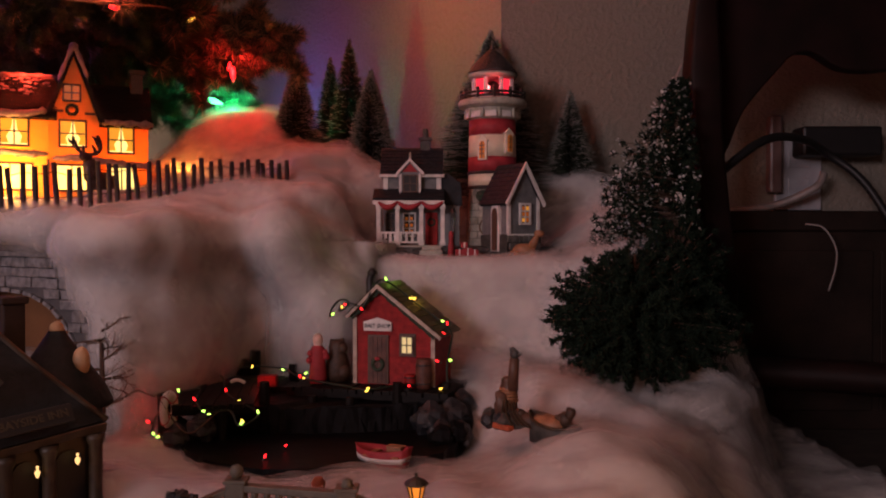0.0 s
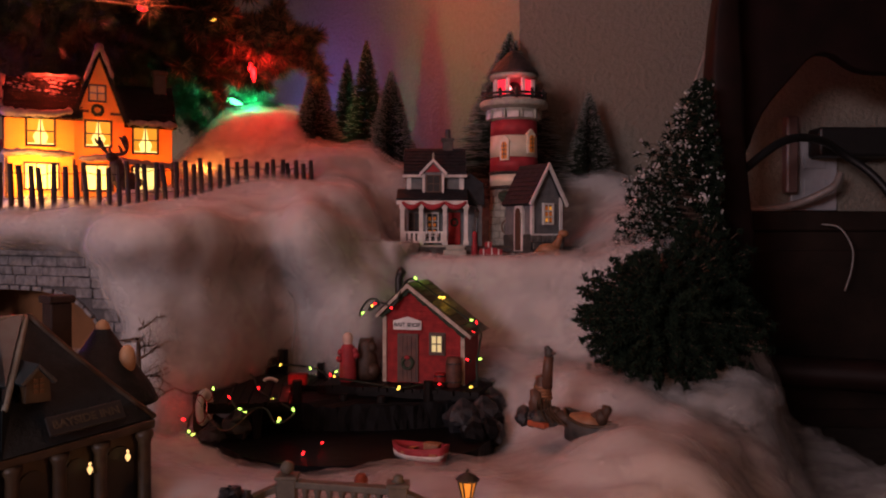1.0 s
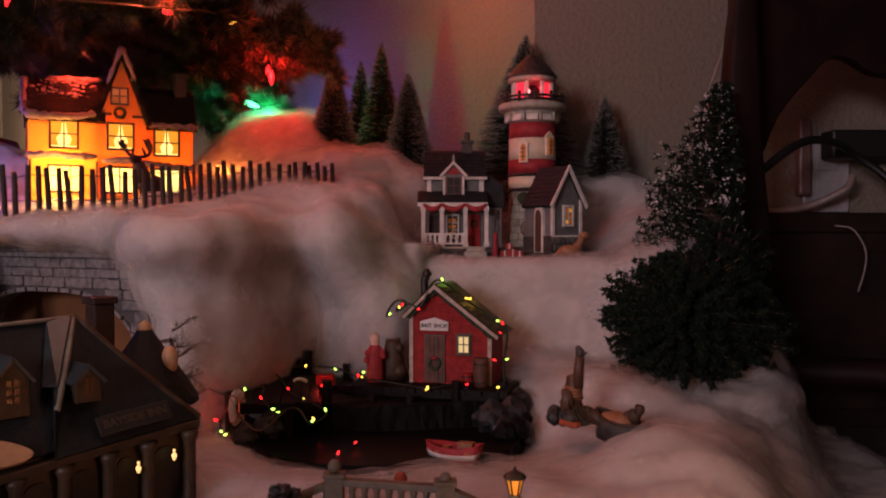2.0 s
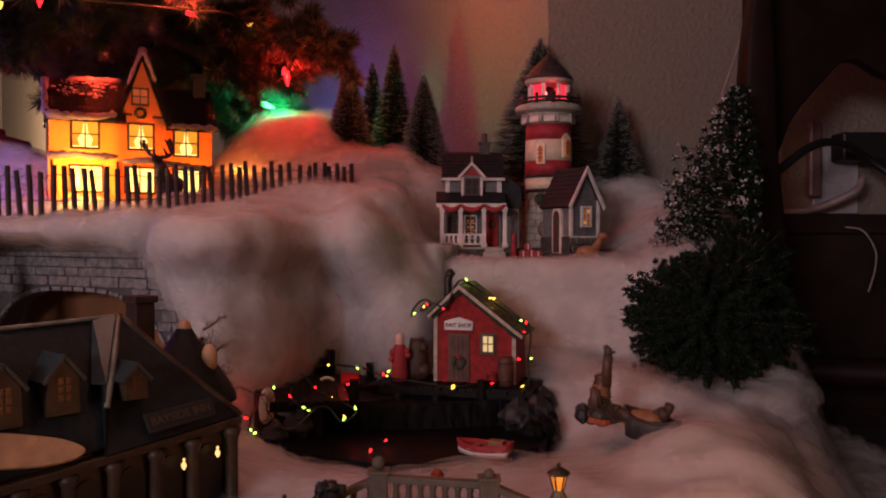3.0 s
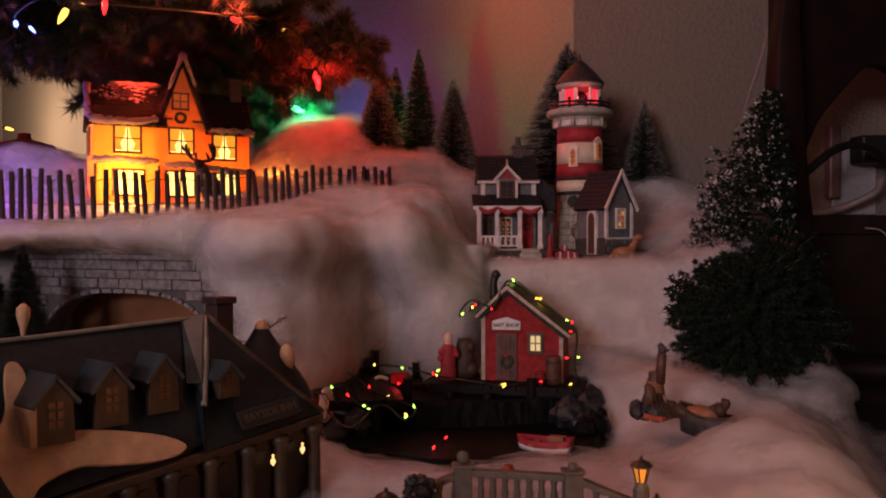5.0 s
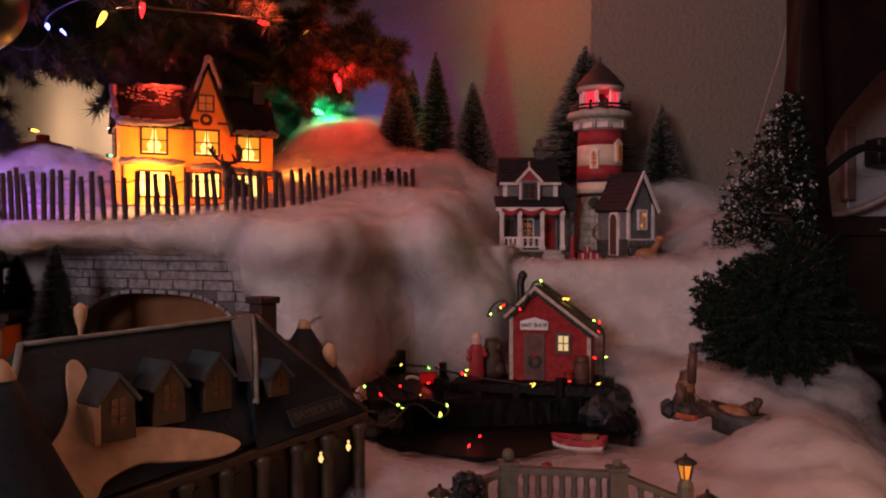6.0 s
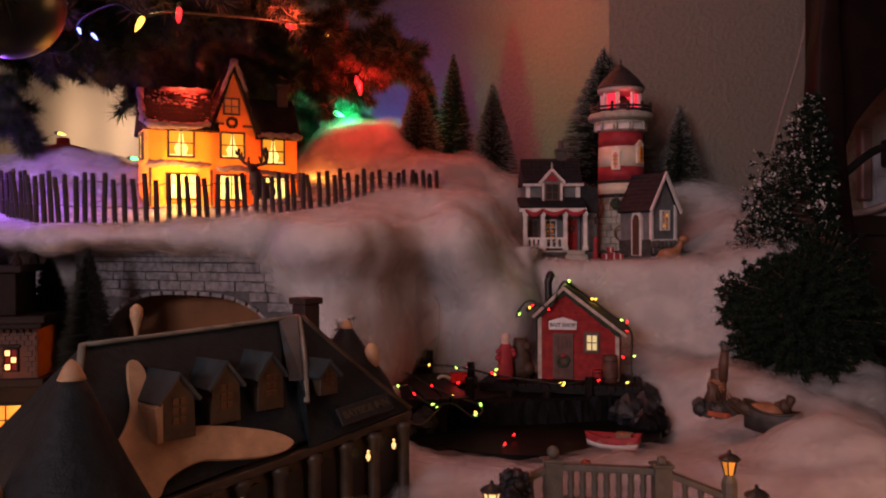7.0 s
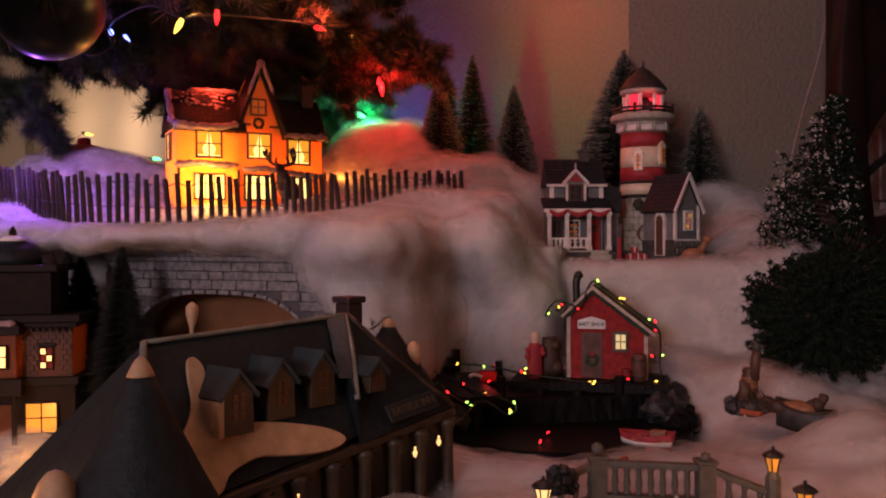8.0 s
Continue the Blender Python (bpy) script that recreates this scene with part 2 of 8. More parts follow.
G_WIN = glow("lit_pane", (1, 0.72, 0.20), 1.8)
G_CURT = glow("lit_curtain", (1, 0.40, 0.03), 0.8)
G_WINLOW = glow("bright_pane", (1, 0.62, 0.14), 3.0)
G_WINDIM = glow("dim_pane", (1, 0.30, 0.05), 0.09)
G_WINLIT = glow("amber_pane", (1, 0.42, 0.06), 0.42)
G_RED, G_GREEN, G_YEL, G_BLUE = glow("red_bulb", (1, 0.014, 0.018), 4.0), glow("green_bulb", (0.1, 1, 0.35), 5), glow("yellow_bulb", (1, 0.58, 0.07), 3.4), glow("blue_bulb", (0.15, 0.2, 1), 9)
G_LIME = glow("lime_bulb", (0.55, 1, 0.13), 3.2)
G_BEACON = glow("red_beacon", (1, 0.03, 0.06), 1.1)
G_BEACONHOT = glow("hot_beacon", (1, 0.25, 0.25), 4.0)
G_LAMP = glow("lamp_glass", (1, 0.36, 0.05), 0.4)
G_LAMPY = glow("yellow_lamp_glass", (1, 0.60, 0.22), 1.3)

# ---- mesh tools ----


def box(bm, x0, x1, y0, y1, z0, z1, m=None):
    v = [bm.verts.new((x, y, z)) for x in (x0, x1) for y in (y0, y1) for z in (z0, z1)]
    for f in ((0, 1, 3, 2), (4, 6, 7, 5), (0, 4, 5, 1), (2, 3, 7, 6), (0, 2, 6, 4), (1, 5, 7, 3)):
        bm.faces.new([v[i] for i in f])
    if m is not None:
        bmesh.ops.transform(bm, matrix=m, verts=v)
    return v


def prism(bm, outline, d0, d1, m=None):
    """An outline of (x, z) pushed from y = d0 to d1."""
    a = [bm.verts.new((x, d0, z)) for x, z in outline]
    b = [bm.verts.new((x, d1, z)) for x, z in outline]
    k = len(a)
    bm.faces.new(a), bm.faces.new(b[::-1])
    for i in range(k):
        bm.faces.new((a[i], b[i], b[(i + 1) % k], a[(i + 1) % k]))
    if m is not None:
        bmesh.ops.transform(bm, matrix=m, verts=a + b)
    return a + b


def lathe(bm, profile, n=20, at=(0, 0, 0), lean=(0, 0)):
    rings = []
    for r, z in profile:
        rings.append([bm.verts.new((at[0] + lean[0] * z + r * math.cos(2 * math.pi * i / n), at[1] + lean[1] * z + r * math.sin(2 * math.pi * i / n), at[2] + z)) for i in range(n)])
    for a, b in zip(rings, rings[1:]):
        for i in range(n):
            bm.faces.new((a[i], a[(i + 1) % n], b[(i + 1) % n], b[i]))
    bm.faces.new(rings[0][::-1]), bm.faces.new(rings[-1])


def tube(bm, pts, radii, n=6):
    pts = [Vector(p) for p in pts]
    if not hasattr(radii, "__len__"):
        radii = [radii] * len(pts)
    rings, side = [], None
    for i, p in enumerate(pts):
        d = (pts[min(i + 1, len(pts) - 1)] - pts[max(i - 1, 0)]).normalized()
        if side is None:
            side = d.orthogonal().normalized()
        side = (side - d * side.dot(d)).normalized()
        up = d.cross(side)
        rings.append([bm.verts.new(p + radii[i] * (side * math.cos(2 * math.pi * k / n) + up * math.sin(2 * math.pi * k / n))) for k in range(n)])
    for a, b in zip(rings, rings[1:]):
        for k in range(n):
            bm.faces.new((a[k], a[(k + 1) % n], b[(k + 1) % n], b[k]))
    bm.faces.new(rings[0][::-1]), bm.faces.new(rings[-1])


def ball(bm, at, r, u=10, v=7, squash=(1, 1, 1)):
    m = Matrix.Translation(at) @ Matrix.Diagonal((*squash, 1))
    bmesh.ops.create_uvsphere(bm, u_segments=u, v_segments=v, radius=r, matrix=m)


def ring(bm, at, major, minor, m=None, n=18, k=6):
    m = m or Matrix.Identity(4)
    g = []
    for i in range(n):
        a = 2 * math.pi * i / n
        g.append([bm.verts.new(m @ Vector((at[0] + (major + minor * math.cos(2 * math.pi * j / k)) * math.cos(a), at[1] + minor * math.sin(2 * math.pi * j / k), at[2] + (major + minor * math.cos(2 * math.pi * j / k)) * math.sin(a)))) for j in range(k)])
    for i in range(n):
        for j in range(k):
            bm.faces.new((g[i][j], g[(i + 1) % n][j], g[(i + 1) % n][(j + 1) % k], g[i][(j + 1) % k]))


def smooth_line(pts, steps=8):
    """A Catmull-Rom line through the points."""
    p = [Vector(q) for q in pts]
    p = [2 * p[0] - p[1]] + p + [2 * p[-1] - p[-2]]
    out = []
    for i in range(1, len(p) - 2):
        for s in range(steps):
            t = s / steps
            a, b, c, d = p[i - 1], p[i], p[i + 1], p[i + 2]
            out.append(0.5 * (2 * b + (c - a) * t + (2 * a - 5 * b + 4 * c - d) * t * t + (3 * b - a - 3 * c + d) * t ** 3))
    return out + [p[-2]]


def roughen(bm, amount, scale, verts=None):
    for v in verts or bm.verts:
        v.co += noise.noise_vector(v.co * scale) * amount


def mesh_from(name, bm, material, bevel=0.0, smooth=False):
    bmesh.ops.recalc_face_normals(bm, faces=bm.faces)
    if bevel:
        bmesh.ops.bevel(bm, geom=list(bm.edges), offset=bevel, segments=2, profile=0.5, affect="EDGES", clamp_overlap=True)
    me = bpy.data.meshes.new(name)
    bm.to_mesh(me)
    bm.free()
    me.materials.append(material)
    if smooth:
        me.polygons.foreach_set("use_smooth", [True] * len(me.polygons))
    return me


def part(name, bm, material, parent, label="", bevel=0.0, smooth=False):
    ob = new(name, mesh_from(name, bm, material, bevel, smooth))
    ob.parent = parent
    return tagged(ob, label)


def thing(name, m, label, category, group="", kind=""):
    ob = new(name)
    ob.empty_display_size = 0.02
    ob.matrix_world = m
    return tagged(ob, label, category, group, kind)


def solid(name, bm, material, label, category, group="", kind="", bevel=0.0, smooth=False):
    return tagged(new(name, mesh_from(name, bm, material, bevel, smooth)), label, category, group, kind)


def fast_mesh(name, verts, faces, material, smooth=False):
    me = bpy.data.meshes.new(name)
    verts, faces = np.asarray(verts, dtype=np.float32), np.asarray(faces, dtype=np.int32)
    k = faces.shape[1]
    me.vertices.add(len(verts)), me.loops.add(faces.size), me.polygons.add(len(faces))
    me.vertices.foreach_set("co", verts.ravel())
    me.loops.foreach_set("vertex_index", faces.ravel())
    me.polygons.foreach_set("loop_start", np.arange(0, faces.size, k, dtype=np.int32))
    me.polygons.foreach_set("use_smooth", np.full(len(faces), smooth))
    me.update(calc_edges=True)
    me.materials.append(material)
    return me


def spikes(base, tip, width):
    """Thin three-sided needles from base to tip points."""
    base, tip = np.asarray(base), np.asarray(tip)
    d = tip - base
    d = d / np.linalg.norm(d, axis=1, keepdims=True)
    ref = np.where(np.abs(d[:, 2:3]) > 0.8, np.array([[1.0, 0, 0]]), np.array([[0, 0, 1.0]]))
    s = np.cross(d, ref)
    s /= np.linalg.norm(s, axis=1, keepdims=True)
    u = np.cross(d, s)
    w = np.broadcast_to(np.asarray(width).reshape(-1, 1), (len(base), 1))
    ring3 = [base + w * (s * math.cos(a) + u * math.sin(a)) for a in (0, 2.094, 4.189)]
    v = np.stack(ring3 + [tip], axis=1).reshape(-1, 3)
    k = np.arange(len(base))[:, None] * 4
    f = np.concatenate([k + np.array([[0, 1, 3]]), k + np.array([[1, 2, 3]]), k + np.array([[2, 0, 3]])])
    return v, f


rng = np.random.default_rng(7)


# ---- room ----
CORNER = (0.090, 1.345)


def wall_run(name, a, b, thick, z0, z1, label):
    d = Vector((b[0] - a[0], b[1] - a[1], 0))
    bm = bmesh.new()
    box(bm, 0, d.length, 0, thick, z0, z1)
    ob = solid(name, bm, M_WALL, label, "wall", kind="structure")
    ob.matrix_world = Matrix.Translation((a[0], a[1], 0)) @ Matrix.Rotation(math.atan2(d.y, d.x), 4, "Z")
    return ob


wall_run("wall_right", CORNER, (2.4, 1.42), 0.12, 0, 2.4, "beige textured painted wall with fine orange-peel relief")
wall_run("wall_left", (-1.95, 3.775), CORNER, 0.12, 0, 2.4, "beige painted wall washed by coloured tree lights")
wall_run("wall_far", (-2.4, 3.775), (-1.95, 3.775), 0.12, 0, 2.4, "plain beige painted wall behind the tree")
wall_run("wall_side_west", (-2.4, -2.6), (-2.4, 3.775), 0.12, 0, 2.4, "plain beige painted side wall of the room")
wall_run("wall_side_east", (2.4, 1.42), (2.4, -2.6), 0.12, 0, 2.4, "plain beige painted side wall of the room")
# the opening left in this back wall is unseen, added for the key light
wall_run("wall_back_low", (2.4, -2.6), (-2.4, -2.6), 0.12, 0, 0.5, "plain beige painted wall under the back opening")
wall_run("wall_back_high", (2.4, -2.6), (-2.4, -2.6), 0.12, 2.1, 2.4, "plain beige painted wall over the back opening")
wall_run("wall_back_east", (2.4, -2.6), (-1.25, -2.6), 0.12, 0.5, 2.1, "plain beige painted wall beside the back opening")
wall_run("wall_back_west", (-2.35, -2.6), (-2.4, -2.6), 0.12, 0.5, 2.1, "plain beige painted wall beside the back opening")
bm = bmesh.new()
box(bm, -2.55, 2.55, -2.75, 3.9, -0.08, 0.0)
solid("floor", bm, M_FLOOR, "dark brown carpet floor of the room", "floor", kind="structure")
bm = bmesh.new()
box(bm, -2.55, 2.55, -2.75, 3.9, 2.4, 2.5)
solid("ceiling", bm, M_CEIL, "plain white painted ceiling of the room", "ceiling", kind="structure")

# ---- cotton snow ----


def step(a, b, x):
    t = np.clip((x - a) / (b - a), 0, 1)
    return t * t * (3 - 2 * t)


def hill(x, y, cx, cy, rx, ry, h):
    return h * np.exp(-(((x - cx) / rx) ** 2 + ((y - cy) / ry) ** 2))


def fold(x, y, seed, octaves=4):
    """Cheap smooth noise from summed waves."""
    r = np.random.default_rng(seed)
    out = np.zeros_like(x)
    for o in range(octaves):
        for _ in range(5):
            a, ph, f = r.uniform(0, 6.283), r.uniform(0, 6.283), 2 ** o * r.uniform(0.7, 1.3)
            out += np.sin(f * (x * math.cos(a) + y * math.sin(a)) + ph) / 2 ** o / 5
    return out


EDGE_X = [-0.95, -0.60, -0.45, -0.40, -0.375, -0.350, -0.320, -0.295, -0.270, -0.235, -0.205, -0.165, -0.12, -0.085, 0.00, 0.12, 0.20, 0.32, 0.60]
EDGE_Y = [1.16, 1.12, 1.10, 1.10, 1.10, 1.10, 1.10, 1.10, 1.10, 1.10, 1.10, 1.10, 1.09, 1.085, 1.075, 1.065, 1.06, 1.07, 1.10]
SIDE_Y = [0.30, 0.60, 0.70, 0.86, 0.97, 1.05, 1.25, 1.62]
SIDE_X = [0.085, 0.115, 0.140, 0.215, 0.28, 0.30, 0.31, 0.31]


def cotton_left(x, y):
    left = 0.321 + 0.022 * step(0.95, 1.10, y) + 0.045 * step(1.12, 1.30, y)
    left = left + 0.090 * np.exp(-(((x + 0.322) / 0.086) ** 6 + ((y - 1.36) / 0.075) ** 2)) + hill(x, y, -0.24, 1.34, 0.06, 0.07, 0.018) + hill(x, y, -0.20, 1.22, 0.10, 0.09, 0.02) + hill(x, y, -0.13, 1.22, 0.05, 0.06, 0.02)
    return left + hill(x, y, -0.74, 1.20, 0.12, 0.08, 0.055) + hill(x, y, -0.24, 1.05, 0.06, 0.05, 0.016)


def cotton_height(x, y):
    low = 0.100 + 0.035 * step(0.80, 0.92, y) + 0.02 * step(0.9, 1.0, y)
    low = low + hill(x, y, 0.125, 0.655, 0.070, 0.075, 0.036) + hill(x, y, 0.30, 0.92, 0.05, 0.09, 0.05) + hill(x, y, 0.12, 0.85, 0.09, 0.08, 0.022) - 0.045 * step(-0.50, -0.58, x)
    low = low + hill(x, y, 0.03, 0.62, 0.06, 0.05, 0.006) - hill(x, y, -0.13, 0.80, 0.09, 0.07, 0.012) - hill(x, y, -0.11, 0.735, 0.10, 0.05, 0.014) - hill(x, y, -0.19, 0.97, 0.09, 0.09, 0.042) - hill(x, y, -0.04, 0.84, 0.075, 0.075, 0.034)
    left = cotton_left(x, y)
    right = 0.268 + 0.075 * step(1.16, 1.30, y) + hill(x, y, 0.225, 1.17, 0.045, 0.08, 0.055) + hill(x, y, 0.10, 1.30, 0.20, 0.06, 0.035)
    blend = step(-0.155, -0.085, x + 0.02 * np.sin(25 * y) - 0.25 * step(1.10, 1.30, y) * 0.3)
    up = left * (1 - blend) + right * blend
    edge = np.interp(x, EDGE_X, EDGE_Y) + 0.004 * fold(x * 55, y * 10, 3, 2)
    wide = 0.055 + 0.0 * x
    s = step(0, 1, (y - edge + wide) / wide)
    z = low + (up - low) * s
    out = step(0, 1, (x - np.interp(y, SIDE_Y, SIDE_X) - 0.012 * fold(y * 25, x * 3, 9, 2)) / (0.16 - 0.05 * step(0.80, 0.95, y)))
    return z * (1 - out) + 0.004 * out


def flatness(x, y):
    """Where the batting is pressed flat by what stands on it."""
    f = np.exp(-(((x - 0.03) / 0.13) ** 2 + ((y - 1.10) / 0.09) ** 2)) + np.exp(-(((x + 0.12) / 0.17) ** 2 + ((y - 0.86) / 0.13) ** 2))
    f += np.exp(-(((x + 0.09) / 0.11) ** 2 + ((y - 0.52) / 0.09) ** 2)) + np.exp(-(((x + 0.48) / 0.12) ** 2 + ((y - 1.13) / 0.07) ** 2)) + 0.8 * np.exp(-(((x - 0.07) / 0.06) ** 2 + ((y - 0.73) / 0.06) ** 2))
    return np.clip(f, 0, 1)


def puff_up(pos, gain=1.0):
    """Puffs and draped folds along the sheet's own normals."""
    du, dv = np.gradient(pos, axis=0), np.gradient(pos, axis=1)
    nrm = np.cross(du, dv)
    nrm /= np.linalg.norm(nrm, axis=-1, keepdims=True) + 1e-9
    gx, gy, gz = pos[..., 0], pos[..., 1], pos[..., 2]
    pts = [Vector(p) for p in pos.reshape(-1, 3).tolist()]
    shape = gx.shape
    drape = [Vector((p.x * 1.15, p.y * 1.15, p.z * 0.5)) for p in pts]
    billow = np.array([noise.noise(p * 12) + 0.30 * noise.noise(p * 27) + 0.05 * noise.noise(p * 66) for p in drape]).reshape(shape)
    amp = 0.0165 * gain * billow * (1 - 0.8 * flatness(gx, gy)) * (1 - 0.55 * np.exp(-((gx + 0.53) / 0.20) ** 2 - ((gy - 0.99) / 0.10) ** 2))
    out = pos + nrm * amp[..., None]
    out[..., 2] = np.maximum(out[..., 2], 0.004)
    return out, nrm


def cotton_sheet():
    gx, gy = np.meshgrid(np.linspace(-0.98, 0.50, 430), np.linspace(0.28, 1.62, 400), indexing="ij")
    return puff_up(np.stack([gx, gy, cotton_height(gx, gy)], -1))


def terrace_sheet():
    """The shelf of batting over the stone wall: underside, rounded lip, top."""
    xs = np.linspace(-0.98, -0.335, 190)
    lip = np.interp(xs, [-0.98, -0.72, -0.58, -0.45, -0.375, -0.335], [0.99, 0.935, 0.885, 0.872, 0.866, 0.90])
    rows = [(0.13, 0.300), (0.05, 0.299), (0.020, 0.300), (0.006, 0.302), (0.0, 0.305), (0.004, 0.310), (0.014, 0.314), (0.035, 0.317)]
    steps = 60
    y, z = np.zeros((len(xs), len(rows) * 4 + steps)), np.zeros((len(xs), len(rows) * 4 + steps))
    k = np.arange(len(rows) * 4 + 1) / 4.0
    ry, rz = np.interp(k, range(len(rows)), [a for a, _ in rows]), np.interp(k, range(len(rows)), [b for _, b in rows])
    n = len(rows) * 4
    y[:, :n] = lip[:, None] + ry[None, :n]
    z[:, :n] = rz[None, :n]
    t = np.arange(1, steps + 1) / steps
    y[:, n:] = (lip[:, None] + ry[n - 1]) * (1 - t) + 1.22 * t
    x = np.repeat(xs[:, None], y.shape[1], 1)
    z[:, n:] = np.maximum(cotton_left(x[:, n:], y[:, n:]) - 0.003, 0.317) + 0.001
    return puff_up(np.stack([x, y, z], -1))


def ledge_sheet():
    """The lighthouse terrace: a steep front that flares at its foot, a tight lip, and the flat top."""
    xs = np.linspace(-0.125, 0.30, 210)
    lip = np.interp(xs, [-0.125, -0.08, -0.03, 0.04, 0.10, 0.15, 0.20, 0.30], [1.075, 1.042, 1.030, 1.024, 1.012, 0.992, 0.985, 1.02]) + 0.003 * fold(xs * 45, xs * 0, 12, 2)
    rows = [(-0.095, 0.112), (-0.060, 0.128), (-0.034, 0.152), (-0.018, 0.182), (-0.009, 0.212), (-0.003, 0.240), (0.0, 0.254), (0.003, 0.261), (0.010, 0.2660), (0.022, 0.2680), (0.060, 0.2685), (0.13, 0.2685)]
    k = np.linspace(0, len(rows) - 1, 120)
    dy, z = np.interp(k, range(len(rows)), [a for a, _ in rows]), np.interp(k, range(len(rows)), [b for _, b in rows])
    for _ in range(3):
        dy[1:-1], z[1:-1] = (dy[:-2] + 2 * dy[1:-1] + dy[2:]) / 4, (z[:-2] + 2 * z[1:-1] + z[2:]) / 4
    x = np.repeat(xs[:, None], len(k), 1)
    y = lip[:, None] + dy[None, :] * (1 + 0.25 * fold(xs * 30, xs * 0 + 2, 15, 2))[:, None]
    zz = np.repeat(z[None, :], len(xs), 0) + 0.012 * step(0.13, 0.22, x) * step(0.2, 0.26, z)[None, :]
    return puff_up(np.stack([x, y, zz], -1), 0.45)


def cliff_sheet():
    """The draped front below the house: a hanging bulge, a hollow, a second bulge, and the rolled lip on top."""
    xs = np.linspace(-0.430, -0.045, 170)
    zs = np.linspace(0.085, 0.290, 90)
    x, z = np.meshgrid(xs, zs, indexing="ij")
    c1 = -0.328 + 0.25 * np.clip(0.262 - z, 0, 0.10)
    c2 = -0.185 + 0.50 * np.clip(0.318 - z, 0, 0.10)
    y = 1.030 - 0.194 * np.exp(-(np.abs(x - c1) / np.where(x < c1, 0.076 - 0.36 * np.clip(0.265 - z, 0, 0.12) + 0.007 * np.sin(52 * z) + 0.004 * np.sin(131 * z + 1), 0.078 - 0.30 * np.clip(0.22 - z, 0, 0.09))) ** 2.6) * (1.0 + 0.10 * step(0.28, 0.13, z))
    y -= (0.062 + 0.02 * step(0.30, 0.20, z)) * np.exp(-(np.abs(x - c2) / (0.040 + 0.12 * np.clip(0.30 - z, 0, 0.08))) ** 2.4)
    y -= 0.050 * step(0.24, 0.31, z + 0.2 * (x + 0.27)) * step(-0.12, -0.19, x) + 0.04 * step(0.135, 0.09, z) * step(-0.31, -0.36, x)
    y += 0.10 * step(-0.095, -0.045, x)
    top = np.interp(xs, [-0.43, -0.36, -0.25, -0.18, -0.12, -0.045], [0.310, 0.312, 0.316, 0.323, 0.300, 0.25])
    r = top - 0.290
    th = np.linspace(0, math.pi / 2, 16)[1:]
    ry = y[:, -1:] + 1.1 * np.abs(r)[:, None] * (1 - np.cos(th))
    rz = 0.290 + r[:, None] * np.sin(th)
    t = np.linspace(0, 1, 50)[1:]
    by = ry[:, -1:] * (1 - t) + 1.20 * t
    bz = np.maximum(cotton_left(np.repeat(xs[:, None], len(t), 1), by) + 0.003, rz[:, -1:] * (1 - t) + 0.30 * t) - 0.10 * step(-0.15, -0.07, xs)[:, None]
    bz = rz[:, -1:] * (1 - step(0, 0.25, t)) + bz * step(0, 0.25, t)
    y, z = np.concatenate([y, ry, by], 1), np.concatenate([z, rz, bz], 1)
    return puff_up(np.stack([np.repeat(xs[:, None], y.shape[1], 1), y, z], -1))


def fuzz(pos, nrm, count, length, width):
    """Short curled fibres that stand on a sheet of points."""
    i, j = rng.integers(0, pos.shape[0] - 1, count), rng.integers(0, pos.shape[1] - 1, count)
    a, b = rng.random((count, 1)), rng.random((count, 1))
    p = pos[i, j] * (1 - a) * (1 - b) + pos[i + 1, j] * a * (1 - b) + pos[i, j + 1] * (1 - a) * b + pos[i + 1, j + 1] * a * b
    d = nrm[i, j] * 0.55 + rng.normal(0, 0.75, (count, 3))
    d /= np.linalg.norm(d, axis=1, keepdims=True)
    e = d + rng.normal(0, 0.7, (count, 3))
    e /= np.linalg.norm(e, axis=1, keepdims=True)
    ln = length * rng.uniform(0.4, 1.3, (count, 1))
    s = np.cross(d, e)
    s = s / (np.linalg.norm(s, axis=1, keepdims=True) + 1e-6) * width * 0.5
    q, r = p + d * ln, p + d * ln + e * ln * 0.8
    v = np.stack([p - s, p + s, q - s, q + s, r - s * 0.4, r + s * 0.4], 1).reshape(-1, 3)
    k = np.arange(count)[:, None] * 6
    return v, np.concatenate([k + np.array([[0, 1, 3, 2]]), k + np.array([[2, 3, 5, 4]])])


def grid_faces(nx, ny, wrap=False):
    i, j = np.meshgrid(np.arange(nx - 1), np.arange(ny if wrap else ny - 1), indexing="ij")
    i, j = i.ravel(), j.ravel()
    return np.stack([i * ny + j, (i + 1) * ny + j, (i + 1) * ny + (j + 1) % ny, i * ny + (j + 1) % ny], 1)


